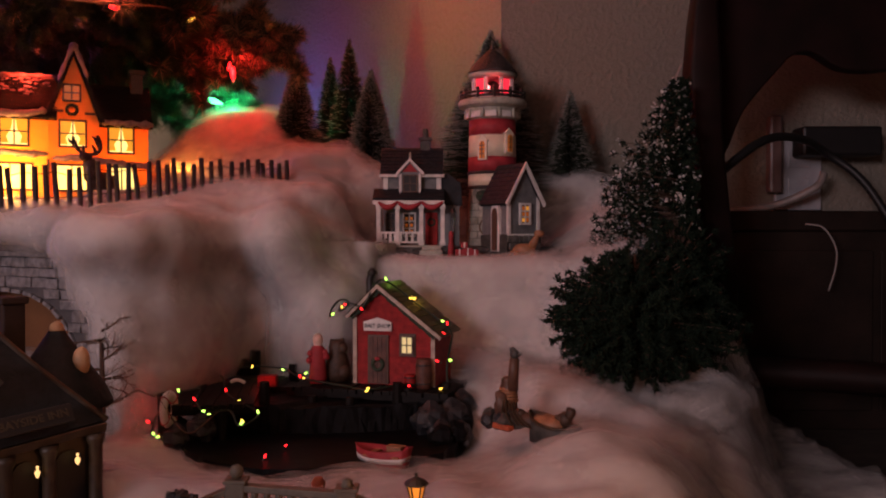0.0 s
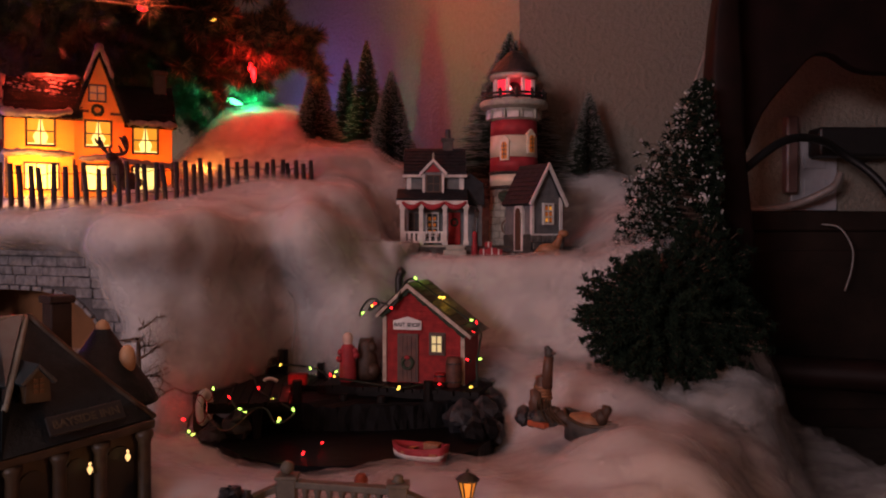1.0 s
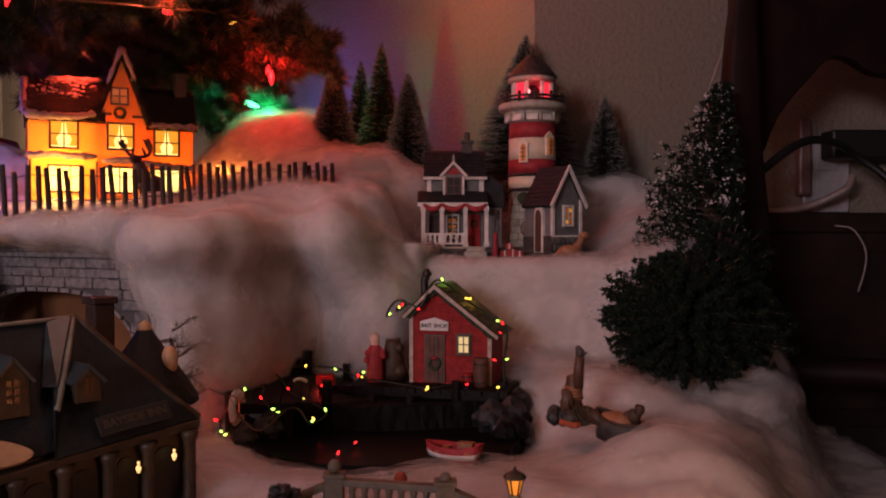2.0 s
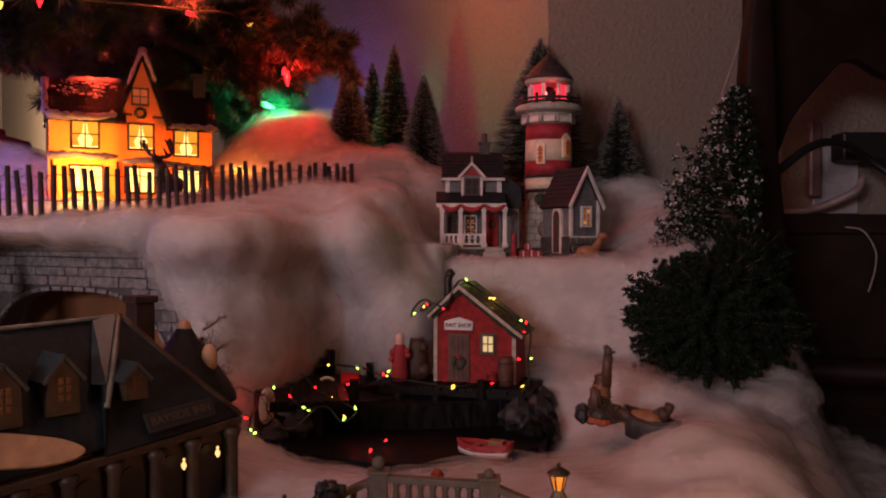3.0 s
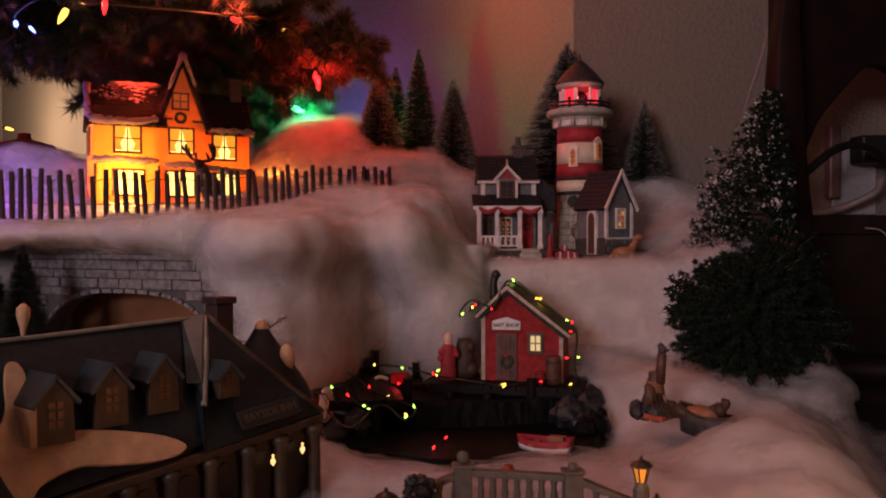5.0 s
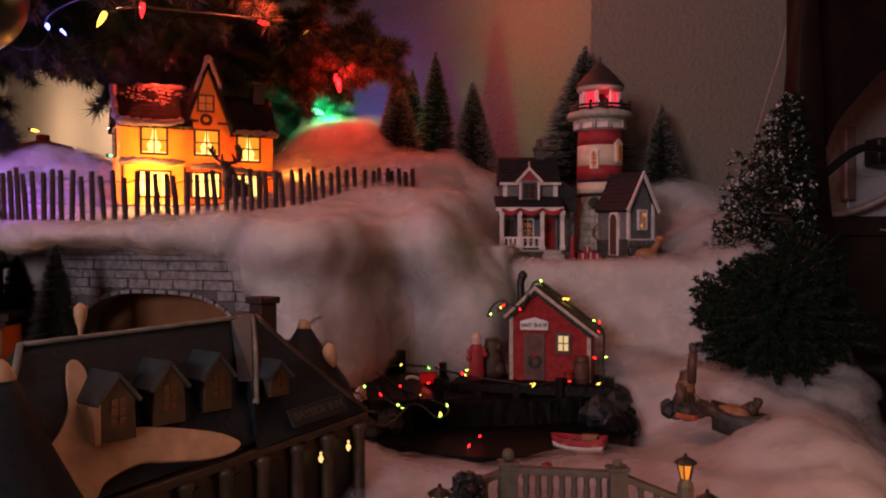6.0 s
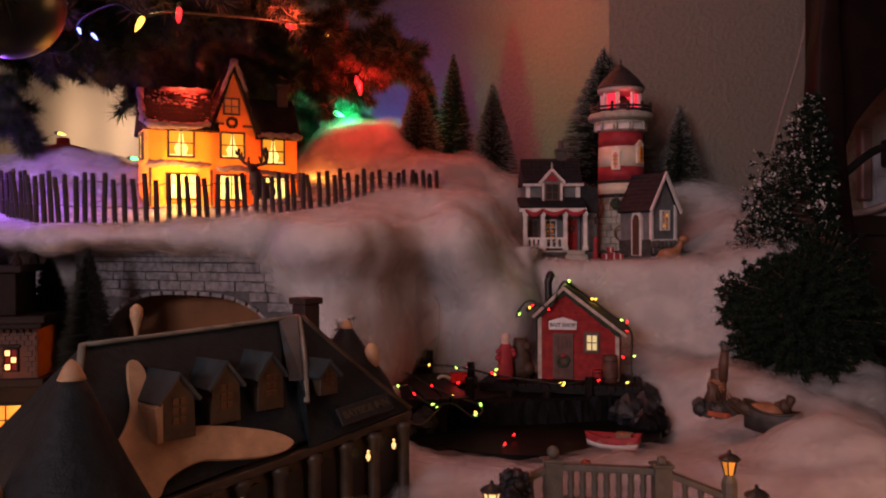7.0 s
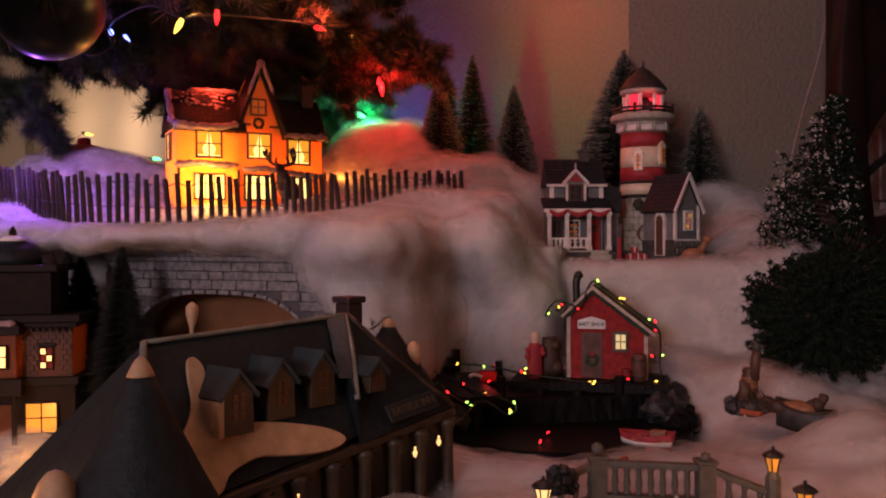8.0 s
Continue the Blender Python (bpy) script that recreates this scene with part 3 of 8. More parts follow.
def batting(name, pos, nrm, label, layers, count, wrap=False, stride=2):
    """A sheet of cotton: its dense body, thin loose layers over it, and single fibres."""
    ob = tagged(new(name, fast_mesh(name, pos.reshape(-1, 3), grid_faces(*pos.shape[:2], wrap), M_COTTON, True)), label, "snow blanket", kind="stuff")
    p, n = pos[::stride, ::stride], nrm[::stride, ::stride]
    thin = (1 - 0.85 * flatness(p[..., 0], p[..., 1])) * (1 - 0.75 * np.exp(-((p[..., 0] + 0.50) / 0.30) ** 4 - ((p[..., 1] - 0.98) / 0.10) ** 4) * step(0.29, 0.315, p[..., 2]))
    for k in range(layers):
        off = 0.0030 * (k + 1) * thin * (1 + 0.35 * fold(p[..., 0] * 120 + k, p[..., 1] * 120 + p[..., 2] * 90, 40 + k, 2))
        q = p + n * off[..., None]
        tagged(new("cotton_wisp", fast_mesh("cotton_wisp", q.reshape(-1, 3), grid_faces(*q.shape[:2], wrap), M_WISPS[k], True)), "thin loose layer of white cotton fibres", "snow blanket", kind="stuff")
    v, f = fuzz(pos, nrm * (1 - 0.8 * flatness(pos[..., 0], pos[..., 1]))[..., None], count, 0.0042, 0.00020)
    tagged(new("cotton_fuzz", fast_mesh("cotton_fuzz", v, f, M_FIBRE)), "loose white fibres standing out of the cotton batting", "snow blanket", kind="stuff")
    return ob


batting("cotton_snow", *cotton_sheet(), "white cotton batting snow draped over stepped terraces", 6, 60000)
batting("cotton_terrace", *terrace_sheet(), "thick shelf of cotton batting hanging over the stone wall", 6, 20000, stride=1)
batting("cotton_ledge", *ledge_sheet(), "steep bank of cotton batting below the lighthouse terrace", 6, 14000, stride=1)
batting("cotton_cliff", *cliff_sheet(), "white cotton batting draped down from the upper terrace in soft bulges", 6, 12000, stride=1)


def cotton_roll(name, path, radii, label, seed, count=9000, ragged=0.28):
    """A soft roll of batting along a line; radii are (across, upward)."""
    pts = smooth_line(path, 10)
    n, ring_n = len(pts), 28
    pos, nrm = np.zeros((n, ring_n, 3)), np.zeros((n, ring_n, 3))
    for i, p in enumerate(pts):
        d = (pts[min(i + 1, n - 1)] - pts[max(i - 1, 0)]).normalized()
        s = d.cross(Vector((0, 0, 1))).normalized()
        end = math.sqrt(max(0.02, 1 - abs(2 * i / (n - 1) - 1) ** 6))
        for k in range(ring_n):
            a = 2 * math.pi * k / ring_n
            o = s * math.cos(a) * radii[0] * end + Vector((0, 0, 1)) * math.sin(a) * radii[1] * end
            w = 1 + ragged * noise.noise(Vector((p.x * 30 + seed, p.y * 30 + math.cos(a) * 1.5, math.sin(a) * 1.5))) + 0.12 * noise.noise((p + o) * 120)
            pos[i, k], nrm[i, k] = p + o * w, o.normalized()
    return batting(name, pos, nrm, label, 6, count, True, 1)


cotton_roll("cotton_puff", [(0.185, 0.845, 0.112), (0.235, 0.86, 0.118), (0.280, 0.90, 0.122), (0.312, 0.955, 0.122)], (0.017, 0.012), "torn puff of cotton batting round the tree foot", 5, 9000, 0.7)
cotton_roll("cotton_puff", [(-0.72, 0.72, 0.028), (-0.62, 0.73, 0.034), (-0.52, 0.72, 0.030)], (0.045, 0.030), "torn puff of cotton batting before the lit shop", 6, 6000)

# ---- side table by the wall, cords and outlet ----


def side_table():
    t = thing("side_table", Matrix.Translation((0.366, 1.12, 0)), "dark mahogany side table with scalloped apron and curved legs", "table")
    prof = [(0.030, 0.0), (0.045, 0.05), (0.052, 0.12), (0.049, 0.25), (0.045, 0.36), (0.045, 0.43), (0.050, 0.50), (0.042, 0.56), (0.033, 0.62), (0.03, 0.72)]

    def leg(x, y):
        bm = bmesh.new()
        lv = []
        for k, (half, z) in enumerate(prof):
            shift = 0.012 * math.sin(z * 9)
            lv.append([bm.verts.new((x + sx * half * 0.42 + shift, y + sy * half * 0.42, z)) for sx, sy in ((-1, -1), (1, -1), (1, 1), (-1, 1))])
        for a, b in zip(lv, lv[1:]):
            for i in range(4):
                bm.faces.new((a[i], a[(i + 1) % 4], b[(i + 1) % 4], b[i]))
        bm.faces.new(lv[0][::-1]), bm.faces.new(lv[-1])
        part("leg", bm, M_MAHOG, t, bevel=0.006, smooth=True)

    for x, y in ((-0.026, -0.02), (0.62, 0.06), (0.62, -0.52), (0.36, -0.62)):
        leg(x, y)
    bm = bmesh.new()
    half = [(-0.030, 0.385), (0.006, 0.40), (0.033, 0.462), (0.076, 0.514), (0.10, 0.538), (0.126, 0.541), (0.162, 0.520), (0.21, 0.516), (0.26, 0.524)]
    low = half + [(0.31, 0.53)] + [(0.62 - x, z) for x, z in half[::-1]]
    low = [(p.x, p.z) for p in smooth_line([(x, 0, z) for x, z in low], 3)]
    prism(bm, low + [(0.650, 0.70), (-0.030, 0.70)], 0.03, 0.055)
    part("apron", bm, M_MAHOG, t, "scalloped dark wooden apron", bevel=0.003)
    bm = bmesh.new()
    box(bm, -0.06, 0.68, -0.70, 0.12, 0.72, 0.75)
    part("tabletop", bm, M_MAHOG, t, bevel=0.006)
    bm = bmesh.new()
    tube(bm, smooth_line([(0.0, 0.06, 0.115), (0.20, -0.08, 0.12), (0.42, -0.35, 0.115), (0.52, -0.5, 0.11)]), 0.021, 8)
    part("stretcher", bm, M_MAHOG, t, smooth=True)
    return t


side_table()


def wall_outlet():
    o = thing("wall_outlet", Matrix.Translation((0.555, 1.357, 0.395)) @ Matrix.Rotation(math.atan2(0.075, 2.31), 4, "Z"), "white plastic wall outlet with plugged adapters", "outlet", kind="structure")
    bm = bmesh.new()
    box(bm, -0.037, 0.037, -0.006, 0.0, -0.058, 0.058)
    part("cover_plate", bm, M_PLATE, o, bevel=0.002)
    o.empty_display_size = 0.03
    for z in (0.022, -0.022):
        bm = bmesh.new()
        box(bm, -0.017, 0.017, -0.009, -0.006, z - 0.014, z + 0.014)
        part("socket", bm, M_PLATE, o, bevel=0.001)
    return o


OUTLET = wall_outlet()
CHEST = thing("wooden_chest", Matrix.Translation((0.805, 1.33, 0)), "dark stained shallow wooden chest against the wall", "chest")
bm = bmesh.new()
box(bm, -0.445, 0.445, -0.012, 0.012, 0.0, 0.304)
part("body", bm, M_CHEST, CHEST, bevel=0.002)
bm = bmesh.new()
box(bm, -0.448, 0.448, -0.018, 0.015, 0.3045, 0.3352)
part("lid", bm, M_CHEST, CHEST, bevel=0.003)
for k in range(3):
    bm = bmesh.new()
    box(bm, -0.425 + k * 0.287, -0.150 + k * 0.287, -0.0165, -0.0122, 0.03, 0.275)
    part("front_panel", bm, M_CHEST, CHEST, bevel=0.0015)


def adapter(place, size, material, label):
    bm = bmesh.new()
    box(bm, -size[0], size[0], -size[1], size[1], -size[2], size[2])
    ob = solid("power_adapter", bm, material, label, "adapter", bevel=0.004)
    ob.location = place


adapter((0.600, 1.320, 0.440), (0.060, 0.022, 0.022), M_BLACK, "black power adapter plugged into the wall outlet")
adapter((0.512, 1.338, 0.423), (0.010, 0.010, 0.060), M_PINKPLUG, "tall slim pinkish plug strip at the wall outlet")


def cord(pts, r, material, label):
    bm = bmesh.new()
    tube(bm, smooth_line(pts, 10), r, 7)
    o = part("power_cord", bm, material, OUTLET, label, smooth=True)
    o.matrix_parent_inverse = OUTLET.matrix_basis.inverted()


cord([(0.30, 1.15, 0.32), (0.37, 1.14, 0.385), (0.43, 1.16, 0.425), (0.50, 1.22, 0.435), (0.56, 1.27, 0.42), (0.62, 1.25, 0.36), (0.68, 1.2, 0.2), (0.72, 1.2, 0.012)], 0.006, M_BLACK, "black rubber power cord arching past the outlet")
cord([(0.36, 1.34, 0.335), (0.44, 1.33, 0.335), (0.51, 1.32, 0.345), (0.56, 1.30, 0.37), (0.575, 1.305, 0.392)], 0.006, M_CORDW, "white power cord drooping from the outlet")
cord([(0.545, 1.30, 0.315), (0.568, 1.29, 0.309), (0.582, 1.28, 0.280), (0.582, 1.28, 0.250), (0.572, 1.28, 0.215)], 0.0015, M_CORDW, "thin white cord end hanging by the wall")
cord([(0.385, 1.26, 0.78), (0.372, 1.24, 0.66), (0.350, 1.22, 0.58), (0.318, 1.20, 0.50), (0.285, 1.17, 0.42), (0.26, 1.15, 0.33)], 0.0022, M_CORDW, "thin white cord hanging down beside the table")

# ---- lit village house on the upper terrace ----


def window_part(parent, x0, x1, z0, z1, y, frame_m, pane_m, bars=(1, 1), thick=0.0022, curtains=None, arch=False, name="window"):
    """A framed window on the plane y, facing -y: frame with bars, pane, curtains."""
    bm = bmesh.new()
    w = thick
    box(bm, x0 - w, x0, y - 0.0025, y + 0.001, z0 - w, z1 + w)
    box(bm, x1, x1 + w, y - 0.0025, y + 0.001, z0 - w, z1 + w)
    box(bm, x0, x1, y - 0.0025, y + 0.001, z1, z1 + w)
    box(bm, x0, x1, y - 0.0025, y + 0.001, z0 - w, z0)
    win = part(name, bm, frame_m, parent)
    for i in range(bars[0]):
        c = x0 + (x1 - x0) * (i + 1) / (bars[0] + 1)
        bm = bmesh.new()
        box(bm, c - w * 0.32, c + w * 0.32, y - 0.0018, y + 0.0006, z0, z1)
        part("glazing_bar", bm, frame_m, win)
    for i in range(bars[1]):
        c = z0 + (z1 - z0) * (i + 1) / (bars[1] + 1)
        bm = bmesh.new()
        box(bm, x0, x1, y - 0.0016, y + 0.0006, c - w * 0.32, c + w * 0.32)
        part("glazing_bar", bm, frame_m, win)
    bm = bmesh.new()
    box(bm, x0, x1, y - 0.0006, y + 0.0004, z0, z1)
    part("pane", bm, pane_m, win)
    if curtains:
        for s in (0, 1):
            bm = bmesh.new()
            xa, xb = (x0, x0 + (x1 - x0) * 0.46) if s == 0 else (x1, x1 - (x1 - x0) * 0.46)
            h = z1 - z0
            outer = [(xa, z0 + 0.05 * h), (xa, z1), (xb, z1), (xb + (xa - xb) * 0.15, z0 + 0.6 * h), (xb + (xa - xb) * 0.55, z0 + 0.3 * h), (xb + (xa - xb) * 0.35, z0 + 0.05 * h)]
            prism(bm, outer, y - 0.0012, y - 0.0007)
            part("curtain", bm, curtains, win)
    return win


def shingle_slope(bm, x0, x1, lo, hi, rows, lift, seed):
    """Courses of separate shingles between the lines lo and hi, given as (y, z)."""
    r = random.Random(seed)
    (ya, za), (yb, zb) = lo, hi
    ln = math.hypot(yb - ya, zb - za)
    ny, nz = -(zb - za) / ln, (yb - ya) / ln
    if nz < 0:
        ny, nz = -ny, -nz
    for k in range(rows):
        t0, t1 = k / rows, min(1.0, (k + 1.25) / rows)
        x = x0 - r.random() * 0.004
        while x < x1:
            w = 0.0065 * r.uniform(0.8, 1.2)
            a, b = max(x, x0), min(x + w - 0.0006, x1)
            x += w
            if b - a < 0.001:
                continue
            e = lift * r.uniform(0.8, 1.3)
            p = []
            for t, h in ((t0, e), (t1, e * 0.3)):
                for xx in (a, b):
                    for hh in (0, h):
                        p.append(bm.verts.new((xx, ya + (yb - ya) * t + ny * hh, za + (zb - za) * t + nz * hh)))
            bm.faces.new((p[1], p[3], p[7], p[5])), bm.faces.new((p[0], p[2], p[3], p[1])), bm.faces.new((p[0], p[1], p[5], p[4])), bm.faces.new((p[2], p[6], p[7], p[3]))


def snow_blob(bm, pts, r, seed, flat=0.6):
    """A lumpy strip of painted snow along a line."""
    line = smooth_line(pts, 6)
    n0 = len(bm.verts)
    tube(bm, line, [r * (0.75 + 0.5 * noise.noise(Vector((i * 0.45, seed, 0.3))) + 0.25) if 0 < i < len(line) - 1 else r * 0.3 for i in range(len(line))], 7)
    bm.verts.ensure_lookup_table()


def village_house():
    h = thing("village_house", Matrix.Translation((-0.551, 1.074, 0.345)) @ Matrix.Rotation(radians(25), 4, "Z"),
              "lit cream porcelain village house with snowy dark roof", "model house")
    # z of the ground is 0 here; the eaves are at 0.105
    bm = bmesh.new()
    box(bm, -0.024, 0.056, 0.0, 0.085, 0, 0.104)
    part("left_bay", bm, M_YELLOW, h, "glowing yellow porcelain wall")
    bm = bmesh.new()
    prism(bm, [(0.0562, 0), (0.116, 0), (0.116, 0.106), (0.086, 0.186), (0.0562, 0.112)], 0.002, 0.085)
    part("gable_wall", bm, M_YELLOW, h)
    bm = bmesh.new()
    box(bm, 0.1162, 0.178, 0.014, 0.085, 0, 0.1)
    part("right_wing", bm, M_YELLOW, h)
    # roofs
    bm = bmesh.new()
    shingle_slope(bm, -0.029, 0.066, (-0.008, 0.102), (0.043, 0.158), 9, 0.0022, 1)
    tagged(part("shingles", bm, M_ROOFDK, h), kind="stuff")
    bm = bmesh.new()
    prism(bm, [(-0.009, 0.101), (0.043, 0.156), (0.095, 0.101), (0.09, 0.0985), (0.043, 0.1505), (-0.004, 0.0985)], -0.029, 0.066, Matrix.Rotation(radians(90), 4, "Z") @ Matrix.Scale(-1, 4, (0, 1, 0)))
    part("roof", bm, M_ROOFDK, h, "dark shingled roof")
    bm = bmesh.new()
    shingle_slope(bm, 0.104, 0.183, (0.006, 0.098), (0.050, 0.156), 9, 0.0022, 2)
    tagged(part("shingles", bm, M_ROOFDK, h), kind="stuff")
    bm = bmesh.new()
    prism(bm, [(0.005, 0.097), (0.050, 0.154), (0.095, 0.097), (0.09, 0.0945), (0.050, 0.148), (0.01, 0.0945)], 0.104, 0.183, Matrix.Rotation(radians(90), 4, "Z") @ Matrix.Scale(-1, 4, (0, 1, 0)))
    part("roof", bm, M_ROOFDK, h, "dark shingled roof")
    for s in (-1, 1):
        bm = bmesh.new()
        a, b = Vector((0.086, 0.194)), Vector((0.086 + s * 0.037, 0.100))
        prism(bm, [(a.x, a.y), (b.x, b.y), (b.x - s * 0.007, b.y - 0.002), (a.x, a.y - 0.012)], -0.006, 0.06)
        part("gable_roof", bm, M_ROOFDK, h, bevel=0.001)
    bm = bmesh.new()
    snow_blob(bm, [(0.068, -0.005, 0.15), (0.077, -0.006, 0.175), (0.086, -0.006, 0.193), (0.095, -0.006, 0.175), (0.102, -0.005, 0.155)], 0.0026, 2)
    ball(bm, (0.086, -0.004, 0.194), 0.0058)
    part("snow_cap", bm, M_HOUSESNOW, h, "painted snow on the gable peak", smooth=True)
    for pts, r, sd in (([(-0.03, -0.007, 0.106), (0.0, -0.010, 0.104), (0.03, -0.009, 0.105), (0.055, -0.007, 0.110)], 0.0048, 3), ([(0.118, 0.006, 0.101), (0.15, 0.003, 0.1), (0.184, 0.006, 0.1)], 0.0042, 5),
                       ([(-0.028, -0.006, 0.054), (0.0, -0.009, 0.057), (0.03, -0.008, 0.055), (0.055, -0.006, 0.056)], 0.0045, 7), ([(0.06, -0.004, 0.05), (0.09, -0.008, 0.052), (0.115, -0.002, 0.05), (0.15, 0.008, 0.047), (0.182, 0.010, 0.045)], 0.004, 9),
                       # the ridge strip, last here, is added for the red sheen along the roof top
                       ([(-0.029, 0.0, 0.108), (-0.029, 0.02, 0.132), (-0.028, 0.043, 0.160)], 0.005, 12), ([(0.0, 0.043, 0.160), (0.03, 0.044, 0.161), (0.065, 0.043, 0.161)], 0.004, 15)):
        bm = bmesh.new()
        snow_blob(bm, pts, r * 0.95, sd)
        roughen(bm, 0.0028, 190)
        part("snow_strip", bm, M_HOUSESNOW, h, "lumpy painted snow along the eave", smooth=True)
    # crusts of painted snow left between the shingles of the left roof
    rr = random.Random(31)
    bm = bmesh.new()
    for k in range(170):
        x = -0.022 + 0.080 * rr.random()
        u = 0.50 + 0.46 * rr.random() ** 0.8
        if math.sin(x * 170 + 2.0) + math.sin(u * 21 + x * 60) < rr.uniform(-0.9, 0.9):
            continue
        size = rr.uniform(0.0009, 0.0021)
        bmesh.ops.create_icosphere(bm, subdivisions=1, radius=size, matrix=Matrix.Translation((x, -0.008 + 0.051 * u, 0.1045 + 0.056 * u)) @ Matrix.Rotation(radians(47), 4, "X") @ Matrix.Diagonal((rr.uniform(1.0, 2.4), 1.0, 0.55, 1)))
    roughen(bm, 0.0010, 420)
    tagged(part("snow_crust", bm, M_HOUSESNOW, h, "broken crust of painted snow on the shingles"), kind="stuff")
    # chimney
    bm = bmesh.new()
    box(bm, 0.158, 0.174, 0.040, 0.056, 0.13, 0.172)
    box(bm, 0.156, 0.176, 0.038, 0.058, 0.172, 0.178)
    part("chimney", bm, M_TRIM, h, "dark brown chimney stack", bevel=0.0012)
    # windows
    for x0, x1, z0, z1, y, big in ((0.0, 0.034, 0.066, 0.102, 0.0, 1), (0.068, 0.101, 0.067, 0.101, 0.002, 1), (0.127, 0.160, 0.062, 0.097, 0.014, 1)):
        window_part(h, x0 + 0.002, x1 - 0.002, z0 + 0.001, z1 - 0.002, y - 0.0008, M_TRIM, G_WIN, (1, 1), 0.0026, G_CURT)
    window_part(h, 0.0745, 0.0925, 0.1265, 0.145, 0.0012, M_TRIM, G_WINDIM, (1, 1), 0.0022)
    for x0, x1, y in ((0.0, 0.036, 0.0), (0.066, 0.100, 0.002), (0.128, 0.160, 0.014)):
        window_part(h, x0, x1, 0.012, 0.042, y - 0.0008, M_TRIM, G_WINLOW if y < 0.01 else G_WIN, (2 if y < 0.001 else 1, 0), 0.0028)
    win = window_part(h, 0.018, 0.042, 0.066, 0.098, 0, M_TRIM, G_WIN, (1, 1), 0.0024)
    win.matrix_basis = Matrix.Translation((-0.0245, 0.078, 0)) @ Matrix.Rotation(radians(-90), 4, "Z")
    bm = bmesh.new()
    box(bm, 0.058, 0.0735, -0.001, 0.003, 0.1105, 0.1135)
    part("gable_beam", bm, M_TRIM, h)
    bm = bmesh.new()
    box(bm, 0.099, 0.114, -0.001, 0.003, 0.1085, 0.1115)
    part("gable_beam", bm, M_TRIM, h)
    bm = bmesh.new()
    ring(bm, (0.0835, -0.0015, 0.114), 0.006, 0.0022)
    roughen(bm, 0.0012, 400)
    part("wreath", bm, M_SISAL, h, "dark green wreath over the window")
    for x in (-0.022, 0.0555, 0.1155, 0.176):
        bm = bmesh.new()
        box(bm, x - 0.0016, x + 0.0016, -0.004, 0.0, 0, 0.05)
        part("porch_post", bm, M_TRIM, h)


village_house()

# ---- stick fence ----


def stick_fence():
    f = thing("stick_fence", Matrix.Identity(4), "dark brown stick fence strung on thin wire, leaning", "fence")
    line = smooth_line([(-0.199, 1.115, 0.349), (-0.25, 1.085, 0.3460), (-0.31, 1.055, 0.343), (-0.37, 1.015, 0.339), (-0.42, 0.97, 0.331), (-0.49, 0.93, 0.327), (-0.585, 0.93, 0.329), (-0.67, 0.955, 0.3345), (-0.73, 1.01, 0.342), (-0.80, 1.06, 0.350)], 60)
    r = random.Random(4)
    out, acc, last = [], 0, line[0]
    gap = 0.0
    for p in line[1:]:
        acc += (p - last).length
        last = p
        if acc >= gap:
            out.append(p)
            acc, gap = 0, 0.0106 * r.uniform(0.86, 1.14)
    tops = []
    for i, p in enumerate(out):
        bm = bmesh.new()
        hgt = 0.046 * r.uniform(0.9, 1.08)
        lean = Vector((r.gauss(-0.0022, 0.0020), r.gauss(0, 0.002), 0))
        tube(bm, [p + Vector((0, 0, -0.012)), p + lean * 0.5 + Vector((0, 0, hgt * 0.5)), p + lean + Vector((0, 0, hgt))], [0.0030, 0.0031, 0.0028], 7)
        part("picket", bm, M_FENCE, f)
        tops.append((p + lean * 0.8, hgt))
    for k, s in ((0.80, 0.0006), (0.22, 0.0006)):
        bm = bmesh.new()
        tube(bm, [q + Vector((0, -0.002, hh * k + 0.001 * math.sin(i * 1.9))) for i, (q, hh) in enumerate(tops)], s, 5)
        part("wire", bm, M_FENCE, f)


stick_fence()


def deer():
    """A small standing deer ornament."""
    bm = bmesh.new()
    ball(bm, (0, 0, 0.032), 0.0145, squash=(1.5, 0.85, 0.85))
    tube(bm, [(-0.012, 0, 0.036), (-0.017, 0, 0.048), (-0.020, 0, 0.057)], [0.0115, 0.0088, 0.0066], 8)
    ball(bm, (-0.024, 0, 0.060), 0.0062, squash=(1.5, 0.8, 0.9))
    for sx, sy in ((-0.011, -0.004), (-0.011, 0.004), (0.012, -0.004), (0.012, 0.004)):
        tube(bm, [(sx, sy, 0.028), (sx + 0.001, sy, 0.013), (sx, sy, -0.004)], [0.0035, 0.002, 0.0018], 6)
    for s in (-1, 1):
        beam = [(-0.021, s * 0.002, 0.063), (-0.017, s * 0.009, 0.064), (-0.018, s * 0.017, 0.068), (-0.022, s * 0.021, 0.076), (-0.025, s * 0.019, 0.084)]
        tube(bm, smooth_line(beam, 4), 0.0021, 6)
        for i, (dx, dz) in enumerate(((-0.004, 0.010), (-0.007, 0.012), (-0.010, 0.006))):
            b = Vector(beam[i + 1])
            tube(bm, [b, b + Vector((dx * 0.6, 0, dz * 0.5)), b + Vector((dx, -s * 0.002, dz))], [0.0021, 0.0018, 0.0010], 5)
    ob = solid("deer_figurine", bm, M_FENCE, "dark brown antlered deer figurine standing behind the fence", "figurine", smooth=True)
    ob.matrix_world = Matrix.Translation((-0.430, 1.090, 0.332)) @ Matrix.Rotation(radians(65), 4, "Z") @ Matrix.Scale(1.05, 4)


deer()

# ---- bottle-brush trees ----


# darker copy of sisal_green: the shade beside the wall is in its colour
M_SHADETREE = mat("shaded_sisal", (0.014, 0.018, 0.013), (0.007, 0.010, 0.007), rough=0.85, scale=150, bump=0)


